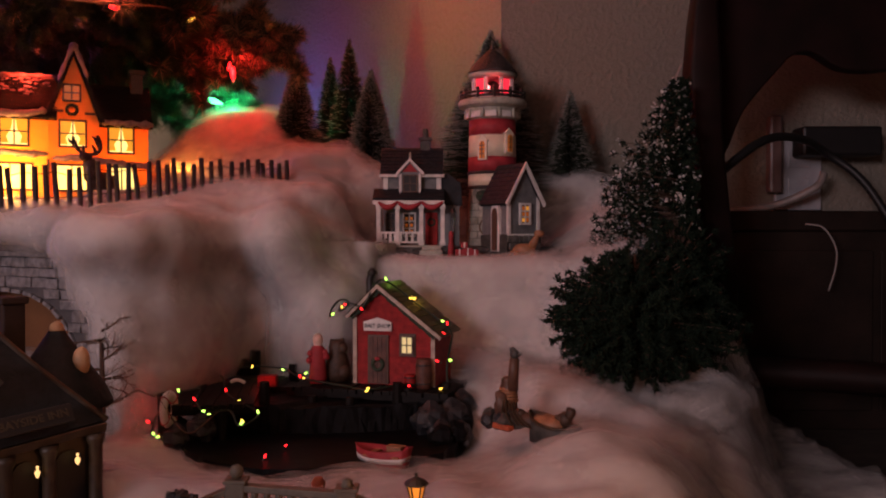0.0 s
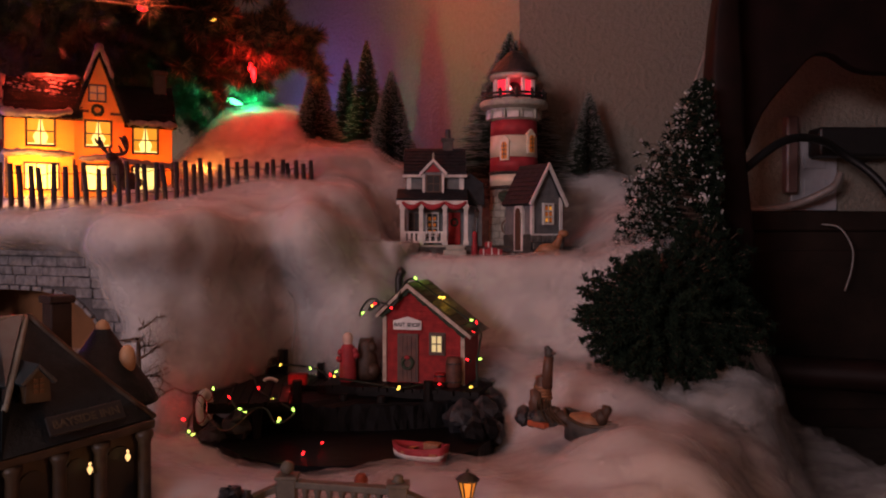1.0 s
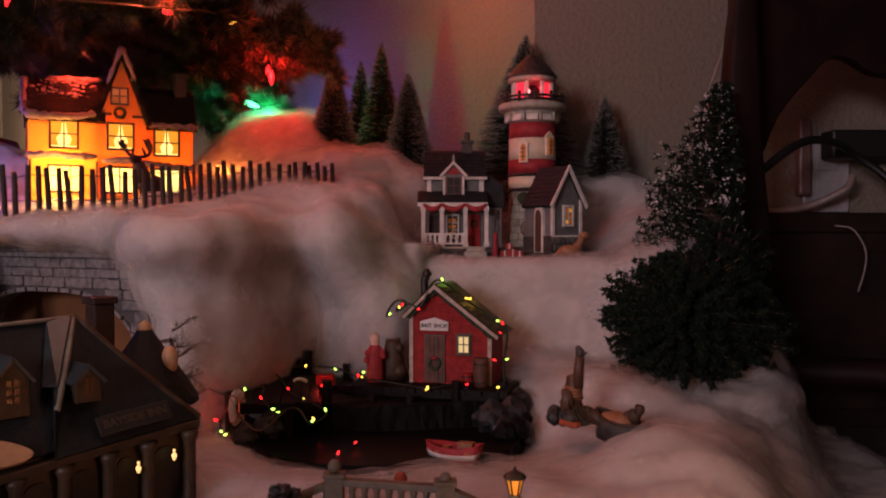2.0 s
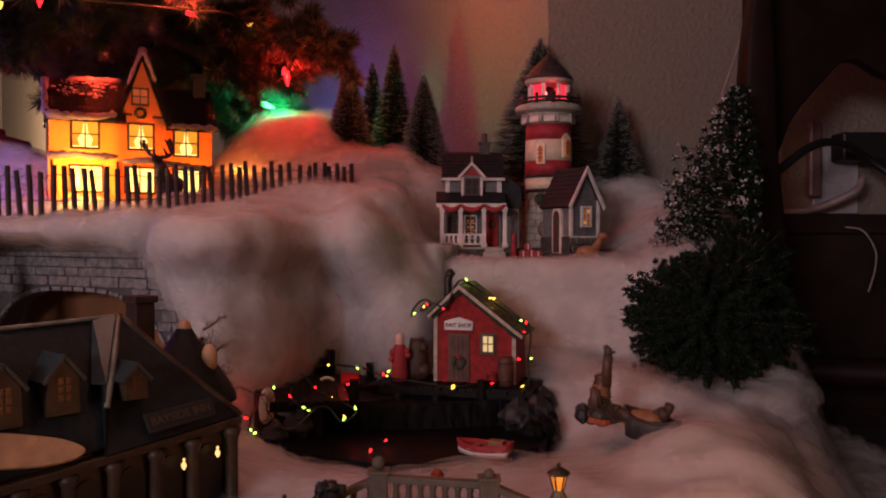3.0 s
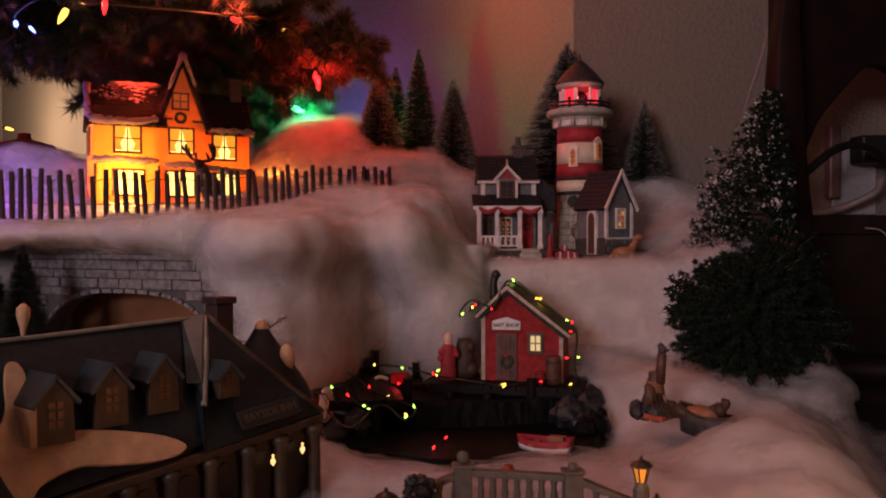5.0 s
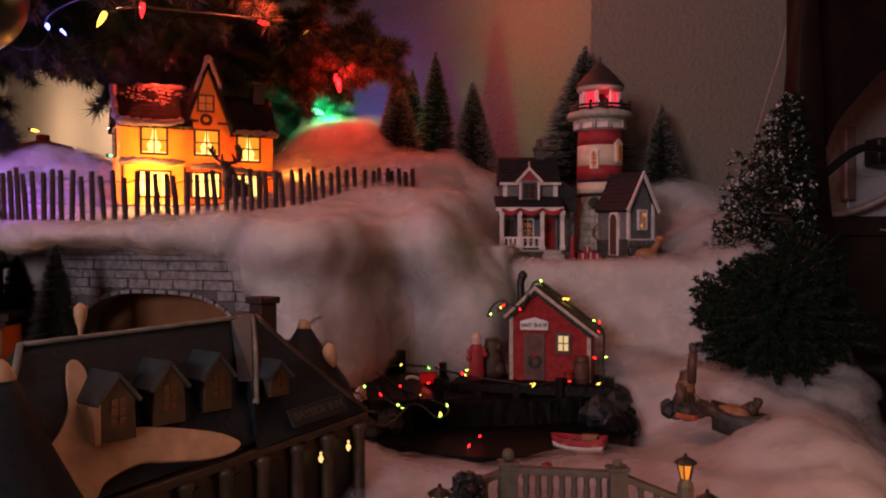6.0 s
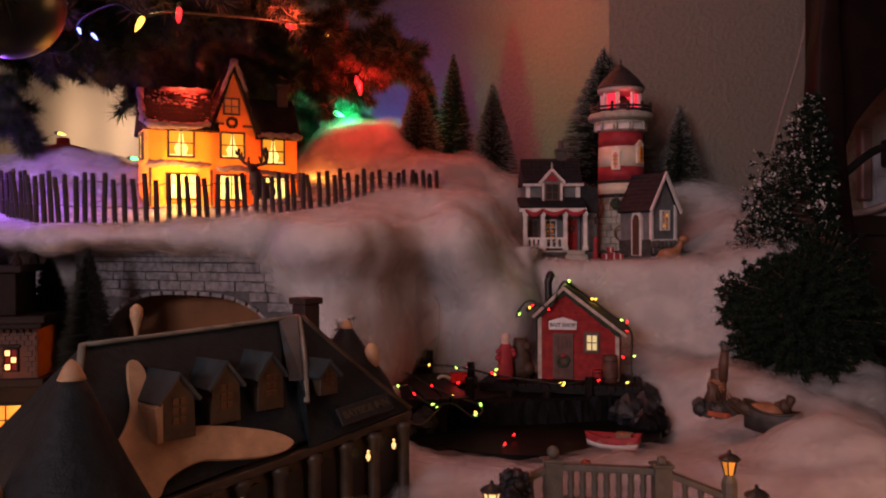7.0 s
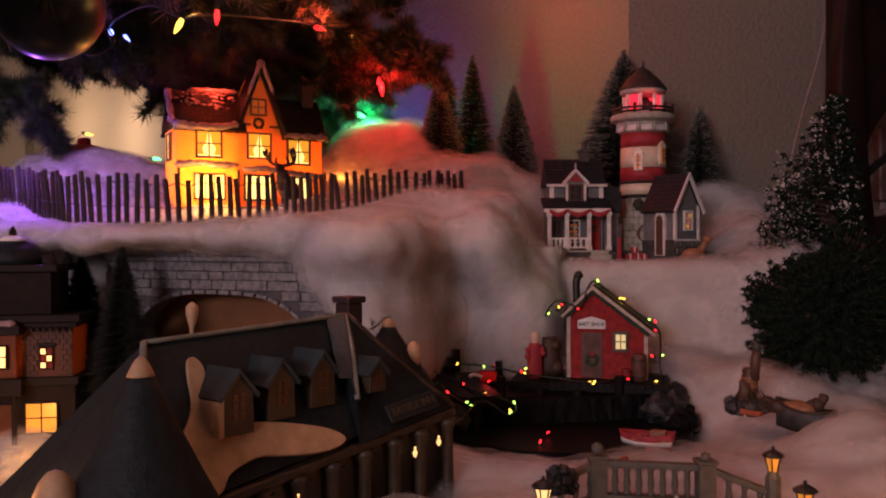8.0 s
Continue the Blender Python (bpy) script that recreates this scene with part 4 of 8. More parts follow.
def sisal_tree(at, top, radius, material, seed, label, frost=0.0, count=5200, group="bottle-brush trees"):
    h = top - at[2]
    t = thing("bottle_brush_tree", Matrix.Translation(at), label, "tree", group)
    bm = bmesh.new()
    tube(bm, [(0, 0, -0.01), (0, 0, h * 0.5), (0, 0, h * 0.97)], [0.003, 0.002, 0.001], 6)
    part("trunk", bm, M_BARK, t)
    r = np.random.default_rng(seed)
    u = r.random(count) ** 0.8
    layer = np.round(u * 17) / 17 + r.normal(0, 0.011, count)
    z = h * (0.06 + 0.94 * np.clip(layer, 0, 1))
    rad = radius * (1 - np.clip(layer, 0, 1)) ** 0.85 * r.uniform(0.70, 1.14, count) + 0.003
    a = r.uniform(0, 2 * math.pi, count)
    base = np.stack([0.12 * rad * np.cos(a), 0.12 * rad * np.sin(a), z], 1)
    tip = np.stack([rad * np.cos(a), rad * np.sin(a), z + r.normal(0.002, 0.003, count) - 0.12 * rad], 1)
    v, f = spikes(base, tip, 0.0009)
    o = new("crown", fast_mesh("crown", v, f, material))
    o.parent = t
    if frost:
        k = r.random(count) < frost
        b2 = base[k] + (tip[k] - base[k]) * r.uniform(0.62, 0.84, (int(k.sum()), 1)) + np.array([0, 0, 0.0008])
        v, f = spikes(b2, tip[k] + np.array([0, 0, 0.0012]), 0.0011)
        o = new("frosting", fast_mesh("frosting", v, f, M_FROST))
        o.parent = t
        tagged(o, "pale frosted tips of the bristles", kind="stuff")
    return t


GREEN_BRUSH = "dark green bottle-brush tree with frosted tips on cotton snow"
sisal_tree((-0.223, 1.322, 0.392), 0.560, 0.050, M_SISAL, 1, GREEN_BRUSH, 0.5)
sisal_tree((-0.159, 1.470, 0.405), 0.624, 0.050, M_SISAL, 2, "tall dark green bottle-brush tree on cotton snow", 0.14)
sisal_tree((-0.200, 1.54, 0.405), 0.606, 0.045, M_SISAL, 3, "dark green bottle-brush tree standing behind the others", 0.16)
sisal_tree((-0.107, 1.285, 0.398), 0.536, 0.041, M_SISAL, 4, GREEN_BRUSH, 0.5)
sisal_tree((0.072, 1.305, 0.33), 0.598, 0.115, M_SISAL, 5, "tall frosted bottle-brush tree behind the lighthouse", 0.3, 11000)
sisal_tree((0.190, 1.290, 0.385), 0.506, 0.040, M_SISAL, 6, "small dark bottle-brush tree against the beige wall", 0.26)
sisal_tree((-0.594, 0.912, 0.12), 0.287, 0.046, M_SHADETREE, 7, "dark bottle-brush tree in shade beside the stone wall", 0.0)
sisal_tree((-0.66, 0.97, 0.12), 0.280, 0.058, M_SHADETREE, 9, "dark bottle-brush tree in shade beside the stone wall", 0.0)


def clump_tree(name, at, height, radius, seed, label, berries=0, squat=False, limbs=300, stop=9.0, reach=1.0):
    """An artificial tree: stem, many limbs, sprigs of short needles."""
    t = thing(name, Matrix.Translation(at), label, "tree")
    r = np.random.default_rng(seed)
    bm = bmesh.new()
    tube(bm, [(0, 0, -0.03), (0.002, 0, height * 0.5), (0, 0, height * 0.96)], [0.006, 0.004, 0.0012], 7)
    part("trunk", bm, M_BARK, t)
    base, tip, ends = [], [], []
    bm = bmesh.new()
    for i in range(limbs):
        u = (i + 0.5) / limbs
        a = i * 2.39996 + r.normal(0, 0.2)
        lump = 1 + (0.23 if squat else 0.16) * math.sin(3 * a + 9 * u) + (0.14 if squat else 0.10) * math.sin(7 * a + 17 * u)
        if squat:
            rad = radius * math.sqrt(max(0.04, 1 - abs(2 * u - 0.85) ** 2.2 / 1.4)) * lump
            p1 = np.array([math.cos(a) * rad, math.sin(a) * rad, height * (0.02 + 0.98 * u)])
            p0 = np.array([0, 0, height * (0.25 + 0.45 * u)])
        else:
            rad = (radius * (1 - u) ** 0.9 + 0.006) * lump
            p0 = np.array([0, 0, height * (0.03 + 0.95 * u)])
            p1 = p0 + np.array([math.cos(a) * rad, math.sin(a) * rad, 0.12 * rad])
        p1 = p0 + (p1 - p0) * r.uniform(0.72, 1.06)
        # branches bent back where the table leg is in their way
        p1[0] = min(p1[0], stop + r.uniform(-0.012, 0.0))
        if p1[0] < 0:
            p1[0] *= reach
        d = (p1 - p0) / (np.linalg.norm(p1 - p0) + 1e-9)
        tube(bm, [p0, (p0 + p1) / 2 + np.array([0, 0, 0.002]), p1], [0.0012, 0.0009, 0.0005], 4)
        ends.append(p1)
        for s in np.linspace(0.45, 1.0, max(2, int(rad / 0.011))):
            c = p0 + (p1 - p0) * s
            for _ in range(13):
                w = r.normal(0, 1, 3) + d * 0.8
                w /= np.linalg.norm(w)
                base.append(c + r.normal(0, 0.002, 3)), tip.append(c + w * r.uniform(0.004, 0.0095))
    part("stem_frame", bm, M_BARK, t)
    v, f = spikes(np.array(base), np.array(tip), 0.0012)
    o = new("crown", fast_mesh("crown", v, f, M_BUSH))
    o.parent = t
    if berries:
        # frosted needle sprigs, thickest on the outer left boughs to imitate the lit side
        b3, t3 = np.array(base), np.array(tip)
        k = r.random(len(b3)) < np.clip(0.05 - 2.6 * b3[:, 0], 0.03, 0.26) * (0.5 + 0.5 * (np.sin(b3[:, 2] * 190) * np.sin(b3[:, 0] * 230 + 1) > 0.1))
        v, f = spikes(b3[k] + (t3[k] - b3[k]) * 0.35, t3[k] * 1.004, 0.0016)
        o = new("frosting", fast_mesh("frosting", v, f, M_FROST))
        o.parent = t
        tagged(o, "pale frost dusted over the needle tips", kind="stuff")
        bm = bmesh.new()
        for k in range(berries):
            e = ends[int(limbs * (0.06 + 0.92 * r.random())) % limbs]
            # most clumps on the right are left out, so that side reads unlit
            if e[0] > -0.010 and r.random() < 0.8:
                continue
            e = e + r.normal(0, 0.003, 3)
            size = r.uniform(0.6, 1.0) if r.random() < 0.75 else r.uniform(1.0, 1.35)
            for _ in range(int(r.integers(2, 6))):
                bmesh.ops.create_icosphere(bm, subdivisions=1, radius=size * r.uniform(0.0008, 0.0018), matrix=Matrix.Translation(e + r.normal(0, 0.0026, 3)))
        roughen(bm, 0.0009, 500)
        tagged(part("snow_clumps", bm, M_BERRY, t, "white snow clumps on the branch tips"), kind="stuff")
    return t


clump_tree("frosted_tree", (0.286, 1.035, 0.235), 0.252, 0.076, 21, "dark green artificial tree with white snow clumps", 330, limbs=440, stop=0.008, reach=1.75)
clump_tree("green_bush", (0.200, 0.90, 0.143), 0.142, 0.079, 22, "dark green bushy artificial shrub at the tree foot", 0, True, 460)
clump_tree("green_bush", (0.255, 0.955, 0.150), 0.165, 0.060, 23, "dark green bushy artificial shrub beside the frosted tree", 0, True, 340)

# ---- lighthouse ----


def clapboards(bm, x0, x1, z0, z1, y, pitch, out=0.0009):
    z = z0
    while z < z1 - 1e-5:
        t = min(z + pitch, z1)
        v = [bm.verts.new(c) for c in ((x0, y - out, z), (x1, y - out, z), (x1, y - out * 0.1, t), (x0, y - out * 0.1, t), (x0, y + 0.001, z), (x1, y + 0.001, z))]
        bm.faces.new(v[:4]), bm.faces.new((v[0], v[4], v[5], v[1]))
        z = t


def lighthouse():
    L = thing("lighthouse", Matrix.Translation((0.0555, 1.148, 0.272)), "red and white striped lighthouse with lit red lantern", "lighthouse")
    n, lean, FAT = 32, (0.0, 0), 1.0

    def turn(name, prof, material, label="", smooth=True, seg=n):
        bm = bmesh.new()
        lathe(bm, [(rr * FAT, zz) for rr, zz in prof], seg, lean=lean)
        ob = part(name, bm, material, L, label)
        if smooth:
            for p in ob.data.polygons:
                p.use_smooth = abs(p.normal.z) < 0.9
        return ob

    # stone foot with blocks standing proud
    turn("stone_foot", [(0.0335, 0.0), (0.0315, 0.088)], M_STONEJ, "", True)
    for row in range(9):
        z0 = 0.0035 + row * 0.0094
        for k in range(14):
            a0 = 2 * math.pi * (k + 0.5 * (row % 2)) / 14
            if math.sin(a0 + 0.2) > 0.35:
                continue
            bm = bmesh.new()
            q = []
            for rr in (0.0325, 0.0350 - 0.0002 * row):
                for aa in (a0 + 0.02, a0 + 2 * math.pi / 14 - 0.02):
                    for zz in (z0, z0 + 0.0088):
                        q.append(bm.verts.new((lean[0] * zz + FAT * (rr - 0.018 * zz) * math.cos(aa), FAT * (rr - 0.018 * zz) * math.sin(aa), zz)))
            for fc in ((4, 6, 7, 5), (0, 4, 5, 1), (2, 3, 7, 6), (0, 2, 6, 4), (1, 5, 7, 3)):
                bm.faces.new([q[i] for i in fc])
            part("stone_block", bm, M_STONE, L, bevel=0.0006)
    turn("ledge", [(0.034, 0.0885), (0.0345, 0.090), (0.034, 0.0925)], M_CONE)
    turn("name_band", [(0.0325, 0.0925), (0.0325, 0.108)], M_CREAM, "cream band with a small worn plaque")
    turn("ledge", [(0.034, 0.108), (0.0345, 0.1095), (0.034, 0.112)], M_CONE)
    turn("red_band", [(0.0330, 0.112), (0.0324, 0.131)], M_RED, "glossy red painted band")
    turn("white_band", [(0.0325, 0.1312), (0.0318, 0.160)], M_CREAM, "cream painted band")
    turn("red_band", [(0.0320, 0.1602), (0.0313, 0.181)], M_RED, "glossy red painted band")
    turn("neck", [(0.0313, 0.1812), (0.0325, 0.190), (0.037, 0.1955)], M_STONE)
    for k in range(10):
        bm = bmesh.new()
        box(bm, -0.0075, 0.0075, -0.0018, 0.0018, -0.0042, 0.0042)
        o = part("panel", bm, M_WHITE, L, bevel=0.0006)
        a = 2 * math.pi * k / 10 + 0.2
        o.matrix_basis = Matrix.Translation((lean[0] * 0.187 + 0.0335 * FAT * math.cos(a), 0.0335 * FAT * math.sin(a), 0.1872)) @ Matrix.Rotation(a + math.pi / 2, 4, "Z") @ Matrix.Rotation(radians(-12), 4, "X")
        bm = bmesh.new()
        box(bm, -0.0016, 0.0016, -0.003, 0.003, -0.006, 0.006)
        o = part("bracket", bm, M_STONE, L, bevel=0.0006)
        a += math.pi / 10
        o.matrix_basis = Matrix.Translation((lean[0] * 0.188 + 0.035 * FAT * math.cos(a), 0.035 * FAT * math.sin(a), 0.189)) @ Matrix.Rotation(a + math.pi / 2, 4, "Z")
    turn("gallery", [(0.037, 0.1956), (0.046, 0.199), (0.0465, 0.2045), (0.0445, 0.2075), (0.030, 0.208)], M_STONE, "grey stone gallery floor")
    bm = bmesh.new()
    for k in range(12):
        a = 2 * math.pi * k / 12
        c = (lean[0] * 0.21 + 0.0425 * FAT * math.cos(a), 0.0425 * FAT * math.sin(a))
        tube(bm, [(*c, 0.2075), (*c, 0.219)], 0.0022, 6)
        ball(bm, (*c, 0.2195), 0.0028, 6, 5)
    for z in (0.2105, 0.2155):
        tube(bm, [(lean[0] * 0.21 + 0.0425 * FAT * math.cos(2 * math.pi * i / 24), 0.0425 * FAT * math.sin(2 * math.pi * i / 24), z) for i in range(25)], 0.0018, 6)
    part("railing", bm, M_LAMPBLK, L, "black gallery railing", smooth=True)
    turn("lantern_base", [(0.0285, 0.208), (0.0285, 0.2135)], M_WHITE, "", False, 8)
    turn("beacon_housing", [(0.009, 0.2136), (0.0105, 0.219), (0.0105, 0.229), (0.006, 0.234)], M_LAMPBLK, "dark turning beacon housing", True, 14)
    bm = bmesh.new()
    ball(bm, (-0.0075, -0.0095, 0.2245), 0.0038, 10, 8)
    part("beacon", bm, G_BEACONHOT, L, "glowing red beacon lamp", smooth=True)
    for k in range(8):
        a = 2 * math.pi * (k + 0.5) / 8
        bm = bmesh.new()
        tube(bm, [(lean[0] * 0.2 + 0.027 * FAT * math.cos(a), 0.027 * FAT * math.sin(a), 0.2135), (lean[0] * 0.2 + 0.027 * FAT * math.cos(a), 0.027 * FAT * math.sin(a), 0.2365)], 0.0028, 5)
        part("mullion", bm, M_WHITE, L)
    for k in range(8):
        if k == 6:
            continue
        a = 2 * math.pi * k / 8
        bm = bmesh.new()
        box(bm, -0.0092, 0.0092, -0.0006, 0.0006, 0, 0.0215)
        o = part("lantern_pane", bm, G_BEACON, L, "red glowing lantern pane")
        o.matrix_basis = Matrix.Translation((lean[0] * 0.2 + 0.0225 * FAT * math.cos(a), 0.0225 * FAT * math.sin(a), 0.2142)) @ Matrix.Rotation(a + math.pi / 2, 4, "Z")
    turn("lantern_ring", [(0.0295, 0.2365), (0.033, 0.240), (0.033, 0.2435)], M_STONE)
    turn("roof", [(0.0345, 0.2437), (0.0335, 0.247), (0.024, 0.259), (0.011, 0.272), (0.004, 0.2775)], M_CONE, "dark reddish conical roof")
    turn("finial", [(0.0035, 0.2775), (0.0015, 0.281), (0.0024, 0.284), (0.0008, 0.288)], M_STONEDK, "", True, 10)
    # tower windows with little gables
    for a, z in ((-116, 0.139), (-52, 0.148)):
        holder = new("tower_window")
        holder.parent = L
        holder.matrix_basis = Matrix.Translation((lean[0] * z + 0.0325 * FAT * math.cos(radians(a)), 0.0325 * FAT * math.sin(radians(a)), z)) @ Matrix.Rotation(radians(a + 90), 4, "Z")
        bm = bmesh.new()
        prism(bm, [(-0.0065, -0.013), (0.0065, -0.013), (0.0065, 0.012), (0.009, 0.0125), (0, 0.0205), (-0.009, 0.0125), (-0.0065, 0.012)], -0.0025, 0.004)
        part("surround", bm, M_CREAM, holder, bevel=0.0007)
        bm = bmesh.new()
        prism(bm, [(-0.0038, -0.011), (0.0038, -0.011), (0.0038, 0.008), (0.002, 0.0115), (-0.002, 0.0115), (-0.0038, 0.008)], -0.0034, -0.0026)
        part("pane", bm, G_WINDIM, holder, "small amber lit pane")
        bm = bmesh.new()
        for zz in (-0.005, 0.001, 0.006):
            box(bm, -0.0038, 0.0038, -0.0042, -0.0035, zz - 0.0007, zz + 0.0007)
        box(bm, -0.0007, 0.0007, -0.0042, -0.0035, -0.011, 0.011)
        part("glazing_bars", bm, M_TRIM, holder)

    for o in L.children:
        o.matrix_basis = Matrix.Translation((0.0115, 0.027, 0)) @ o.matrix_basis

    # keeper's house with porch
    def H(name, bm, m, label="", bevel=0.0, smooth=False, parent=None):
        return part(name, bm, m, parent or L, label, bevel, smooth)

    x0, x1 = -0.133, -0.058
    yf = -0.022
    bm = bmesh.new()
    box(bm, -0.144, 0.098, -0.052, 0.03, -0.012, 0.012)
    H("base_rock", bm, M_STONEDK, "dark rocky base slab", 0.004)
    r = random.Random(12)
    for k in range(22):
        bm = bmesh.new()
        s = r.uniform(0.005, 0.009)
        bmesh.ops.create_icosphere(bm, subdivisions=2, radius=s, matrix=Matrix.Translation((-0.14 + 0.011 * k, -0.052 + r.uniform(-0.002, 0.003), r.uniform(-0.002, 0.006))) @ Matrix.Diagonal((1.2, 0.7, 0.7, 1)))
        roughen(bm, 0.003, 160)
        H("rock", bm, M_STONEDK)
    bm = bmesh.new()
    box(bm, x0, x1, yf, 0.03, 0.012, 0.106)
    H("house_body", bm, M_GREY, "grey clapboard keeper's house")
    bm = bmesh.new()
    clapboards(bm, x0, x1, 0.014, 0.075, yf, 0.0042)
    clapboards(bm, x0 + 0.003, x1 - 0.002, 0.085, 0.106, yf, 0.0042)
    tagged(H("clapboard_siding", bm, M_GREY), kind="stuff")
    bm = bmesh.new()
    shingle_slope(bm, x0 - 0.004, x1 + 0.003, (yf - 0.006, 0.104), (yf + 0.026, 0.142), 8, 0.0014, 31)
    tagged(H("shingles", bm, M_SLATE), kind="stuff")
    bm = bmesh.new()
    prism(bm, [(yf - 0.007, 0.1035), (yf + 0.026, 0.141), (0.034, 0.1035)], x0 - 0.004, x1 + 0.003, Matrix.Rotation(radians(90), 4, "Z") @ Matrix.Scale(-1, 4, (0, 1, 0)))
    H("house_roof", bm, M_SLATE, "dark slate shingled roof")
    bm = bmesh.new()
    box(bm, x0 - 0.005, x1 + 0.004, yf - 0.009, yf - 0.005, 0.1015, 0.105)
    H("eave_board", bm, M_WHITE)
    # dormer
    cx = -0.098
    bm = bmesh.new()
    prism(bm, [(cx - 0.014, 0.078), (cx + 0.014, 0.078), (cx + 0.014, 0.107), (cx, 0.122), (cx - 0.014, 0.107)], yf - 0.010, yf + 0.012)
    d = H("dormer", bm, M_GREY, "small gabled dormer with red pediment")
    bm = bmesh.new()
    prism(bm, [(cx - 0.010, 0.108), (cx + 0.010, 0.108), (cx, 0.1185)], yf - 0.0118, yf - 0.0102)
    H("pediment", bm, M_RED, "red painted pediment", parent=d)
    for s in (-1, 1):
        bm = bmesh.new()
        prism(bm, [(cx, 0.1215), (cx, 0.1255), (cx + s * 0.0185, 0.1065), (cx + s * 0.0165, 0.1035)], yf - 0.014, yf + 0.012)
        H("verge_board", bm, M_WHITE, parent=d)
        bm = bmesh.new()
        box(bm, cx + s * 0.0125 - 0.0015, cx + s * 0.0125 + 0.0015, yf - 0.012, yf - 0.010, 0.079, 0.106)
        H("corner_board", bm, M_WHITE, parent=d)
    window_part(L, cx - 0.008, cx + 0.008, 0.083, 0.103, yf - 0.0102, M_TRIM, M_BLACK, (1, 1), 0.0014)
    bm = bmesh.new()
    tube(bm, [(cx, yf - 0.008, 0.124), (cx, yf - 0.008, 0.134)], [0.0016, 0.0008], 6)
    ball(bm, (cx, yf - 0.008, 0.130), 0.002, 6, 5)
    H("finial", bm, M_STONE, parent=d)
    bm = bmesh.new()
    box(bm, cx + 0.012, cx + 0.026, 0.0, 0.012, 0.125, 0.152)
    box(bm, cx + 0.010, cx + 0.028, -0.002, 0.014, 0.152, 0.156)
    tube(bm, [(cx + 0.019, 0.006, 0.155), (cx + 0.019, 0.006, 0.168)], [0.0045, 0.0038], 8)
    H("chimney", bm, M_STONEDK, "dark stone chimney with a pot", 0.0006)
    for xx in (x0 + 0.003, x1 - 0.003):
        bm = bmesh.new()
        box(bm, xx - 0.003, xx + 0.003, yf - 0.0025, yf + 0.001, 0.085, 0.1015)
        H("corner_board", bm, M_WHITE)
    # porch
    bm = bmesh.new()
    prism(bm, [(yf - 0.028, 0.072), (yf + 0.001, 0.086), (yf + 0.001, 0.082), (yf - 0.027, 0.069)], x0 - 0.012, x1 + 0.004, Matrix.Rotation(radians(90), 4, "Z") @ Matrix.Scale(-1, 4, (0, 1, 0)))
    tagged(H("porch_roof", bm, M_SLATE, "dark slate porch roof"))
    bm = bmesh.new()
    shingle_slope(bm, x0 - 0.012, x1 + 0.004, (yf - 0.029, 0.0722), (yf, 0.0866), 5, 0.0012, 33)
    tagged(H("shingles", bm, M_SLATE), kind="stuff")
    bm = bmesh.new()
    box(bm, x0 - 0.012, x1 + 0.004, yf - 0.0285, yf - 0.0255, 0.0655, 0.0705)
    H("porch_beam", bm, M_WHITE)
    bm = bmesh.new()
    box(bm, x0 - 0.010, x1 + 0.002, yf - 0.028, yf, 0.008, 0.0135)
    H("porch_floor", bm, M_STONE, "", 0.0008)
    posts = [-0.1375, -0.1135, -0.083, -0.056]
    for px_ in posts:
        bm = bmesh.new()
        box(bm, px_ - 0.0026, px_ + 0.0026, yf - 0.0285, yf - 0.0235, 0.0135, 0.066)
        box(bm, px_ - 0.0036, px_ + 0.0036, yf - 0.0295, yf - 0.0225, 0.060, 0.0655)
        box(bm, px_ - 0.0036, px_ + 0.0036, yf - 0.0295, yf - 0.0225, 0.0135, 0.019)
        H("porch_post", bm, M_WHITE, "white porch post", 0.0004)
    for a, b in zip(posts, posts[1:]):
        bm = bmesh.new()
        line = [(a + (b - a) * t, yf - 0.0305, 0.0685 - 0.007 * math.sin(math.pi * t)) for t in np.linspace(0, 1, 9)]
        tube(bm, line, [0.0016 + 0.002 * math.sin(math.pi * t) for t in np.linspace(0, 1, 9)], 7)
        H("bunting", bm, M_RED, "red swag of bunting", smooth=True)
    for a, b in zip(posts[:2], posts[1:3]):
        bm = bmesh.new()
        box(bm, a, b, yf - 0.0275, yf - 0.0245, 0.0285, 0.031)
        box(bm, a, b, yf - 0.0275, yf - 0.0245, 0.0165, 0.0185)
        k = 4
        for i in range(k):
            c = a + (b - a) * (i + 0.5) / k
            box(bm, c - 0.0016, c + 0.0016, yf - 0.0272, yf - 0.0248, 0.0185, 0.0285)
        H("balustrade", bm, M_WHITE, "white porch railing")
    window_part(L, -0.106, -0.0925, 0.026, 0.054, yf - 0.0016, M_WHITE, M_BLACK, (1, 2), 0.0018)
    window_part(L, -0.129, -0.117, 0.026, 0.054, yf - 0.0016, M_TRIM, M_BLACK, (1, 2), 0.0014)
    bm = bmesh.new()
    for i in range(2):
        for j in range(3):
            box(bm, -0.1045 + 0.0062 * i, -0.1010 + 0.0062 * i, yf - 0.0026, yf - 0.0020, 0.029 + 0.0085 * j, 0.033 + 0.0085 * j)
    H("lit_panes", bm, G_WINDIM, "faint amber window panes")
    bm = bmesh.new()
    box(bm, -0.0785, -0.0625, yf - 0.003, yf, 0.0135, 0.056)
    H("door", bm, M_BARN, "dark red front door", 0.0006)
    bm = bmesh.new()
    ring(bm, (-0.0705, yf - 0.004, 0.043), 0.0042, 0.0014, n=12, k=5)
    H("wreath", bm, M_SISAL)
    bm = bmesh.new()
    box(bm, -0.085, -0.056, yf - 0.044, yf - 0.028, -0.004, 0.0075)
    box(bm, -0.082, -0.058, yf - 0.036, yf - 0.028, 0.0075, 0.0115)
    H("steps", bm, M_STONE, "worn stone porch steps", 0.001)
    # link wall between house and tower
    bm = bmesh.new()
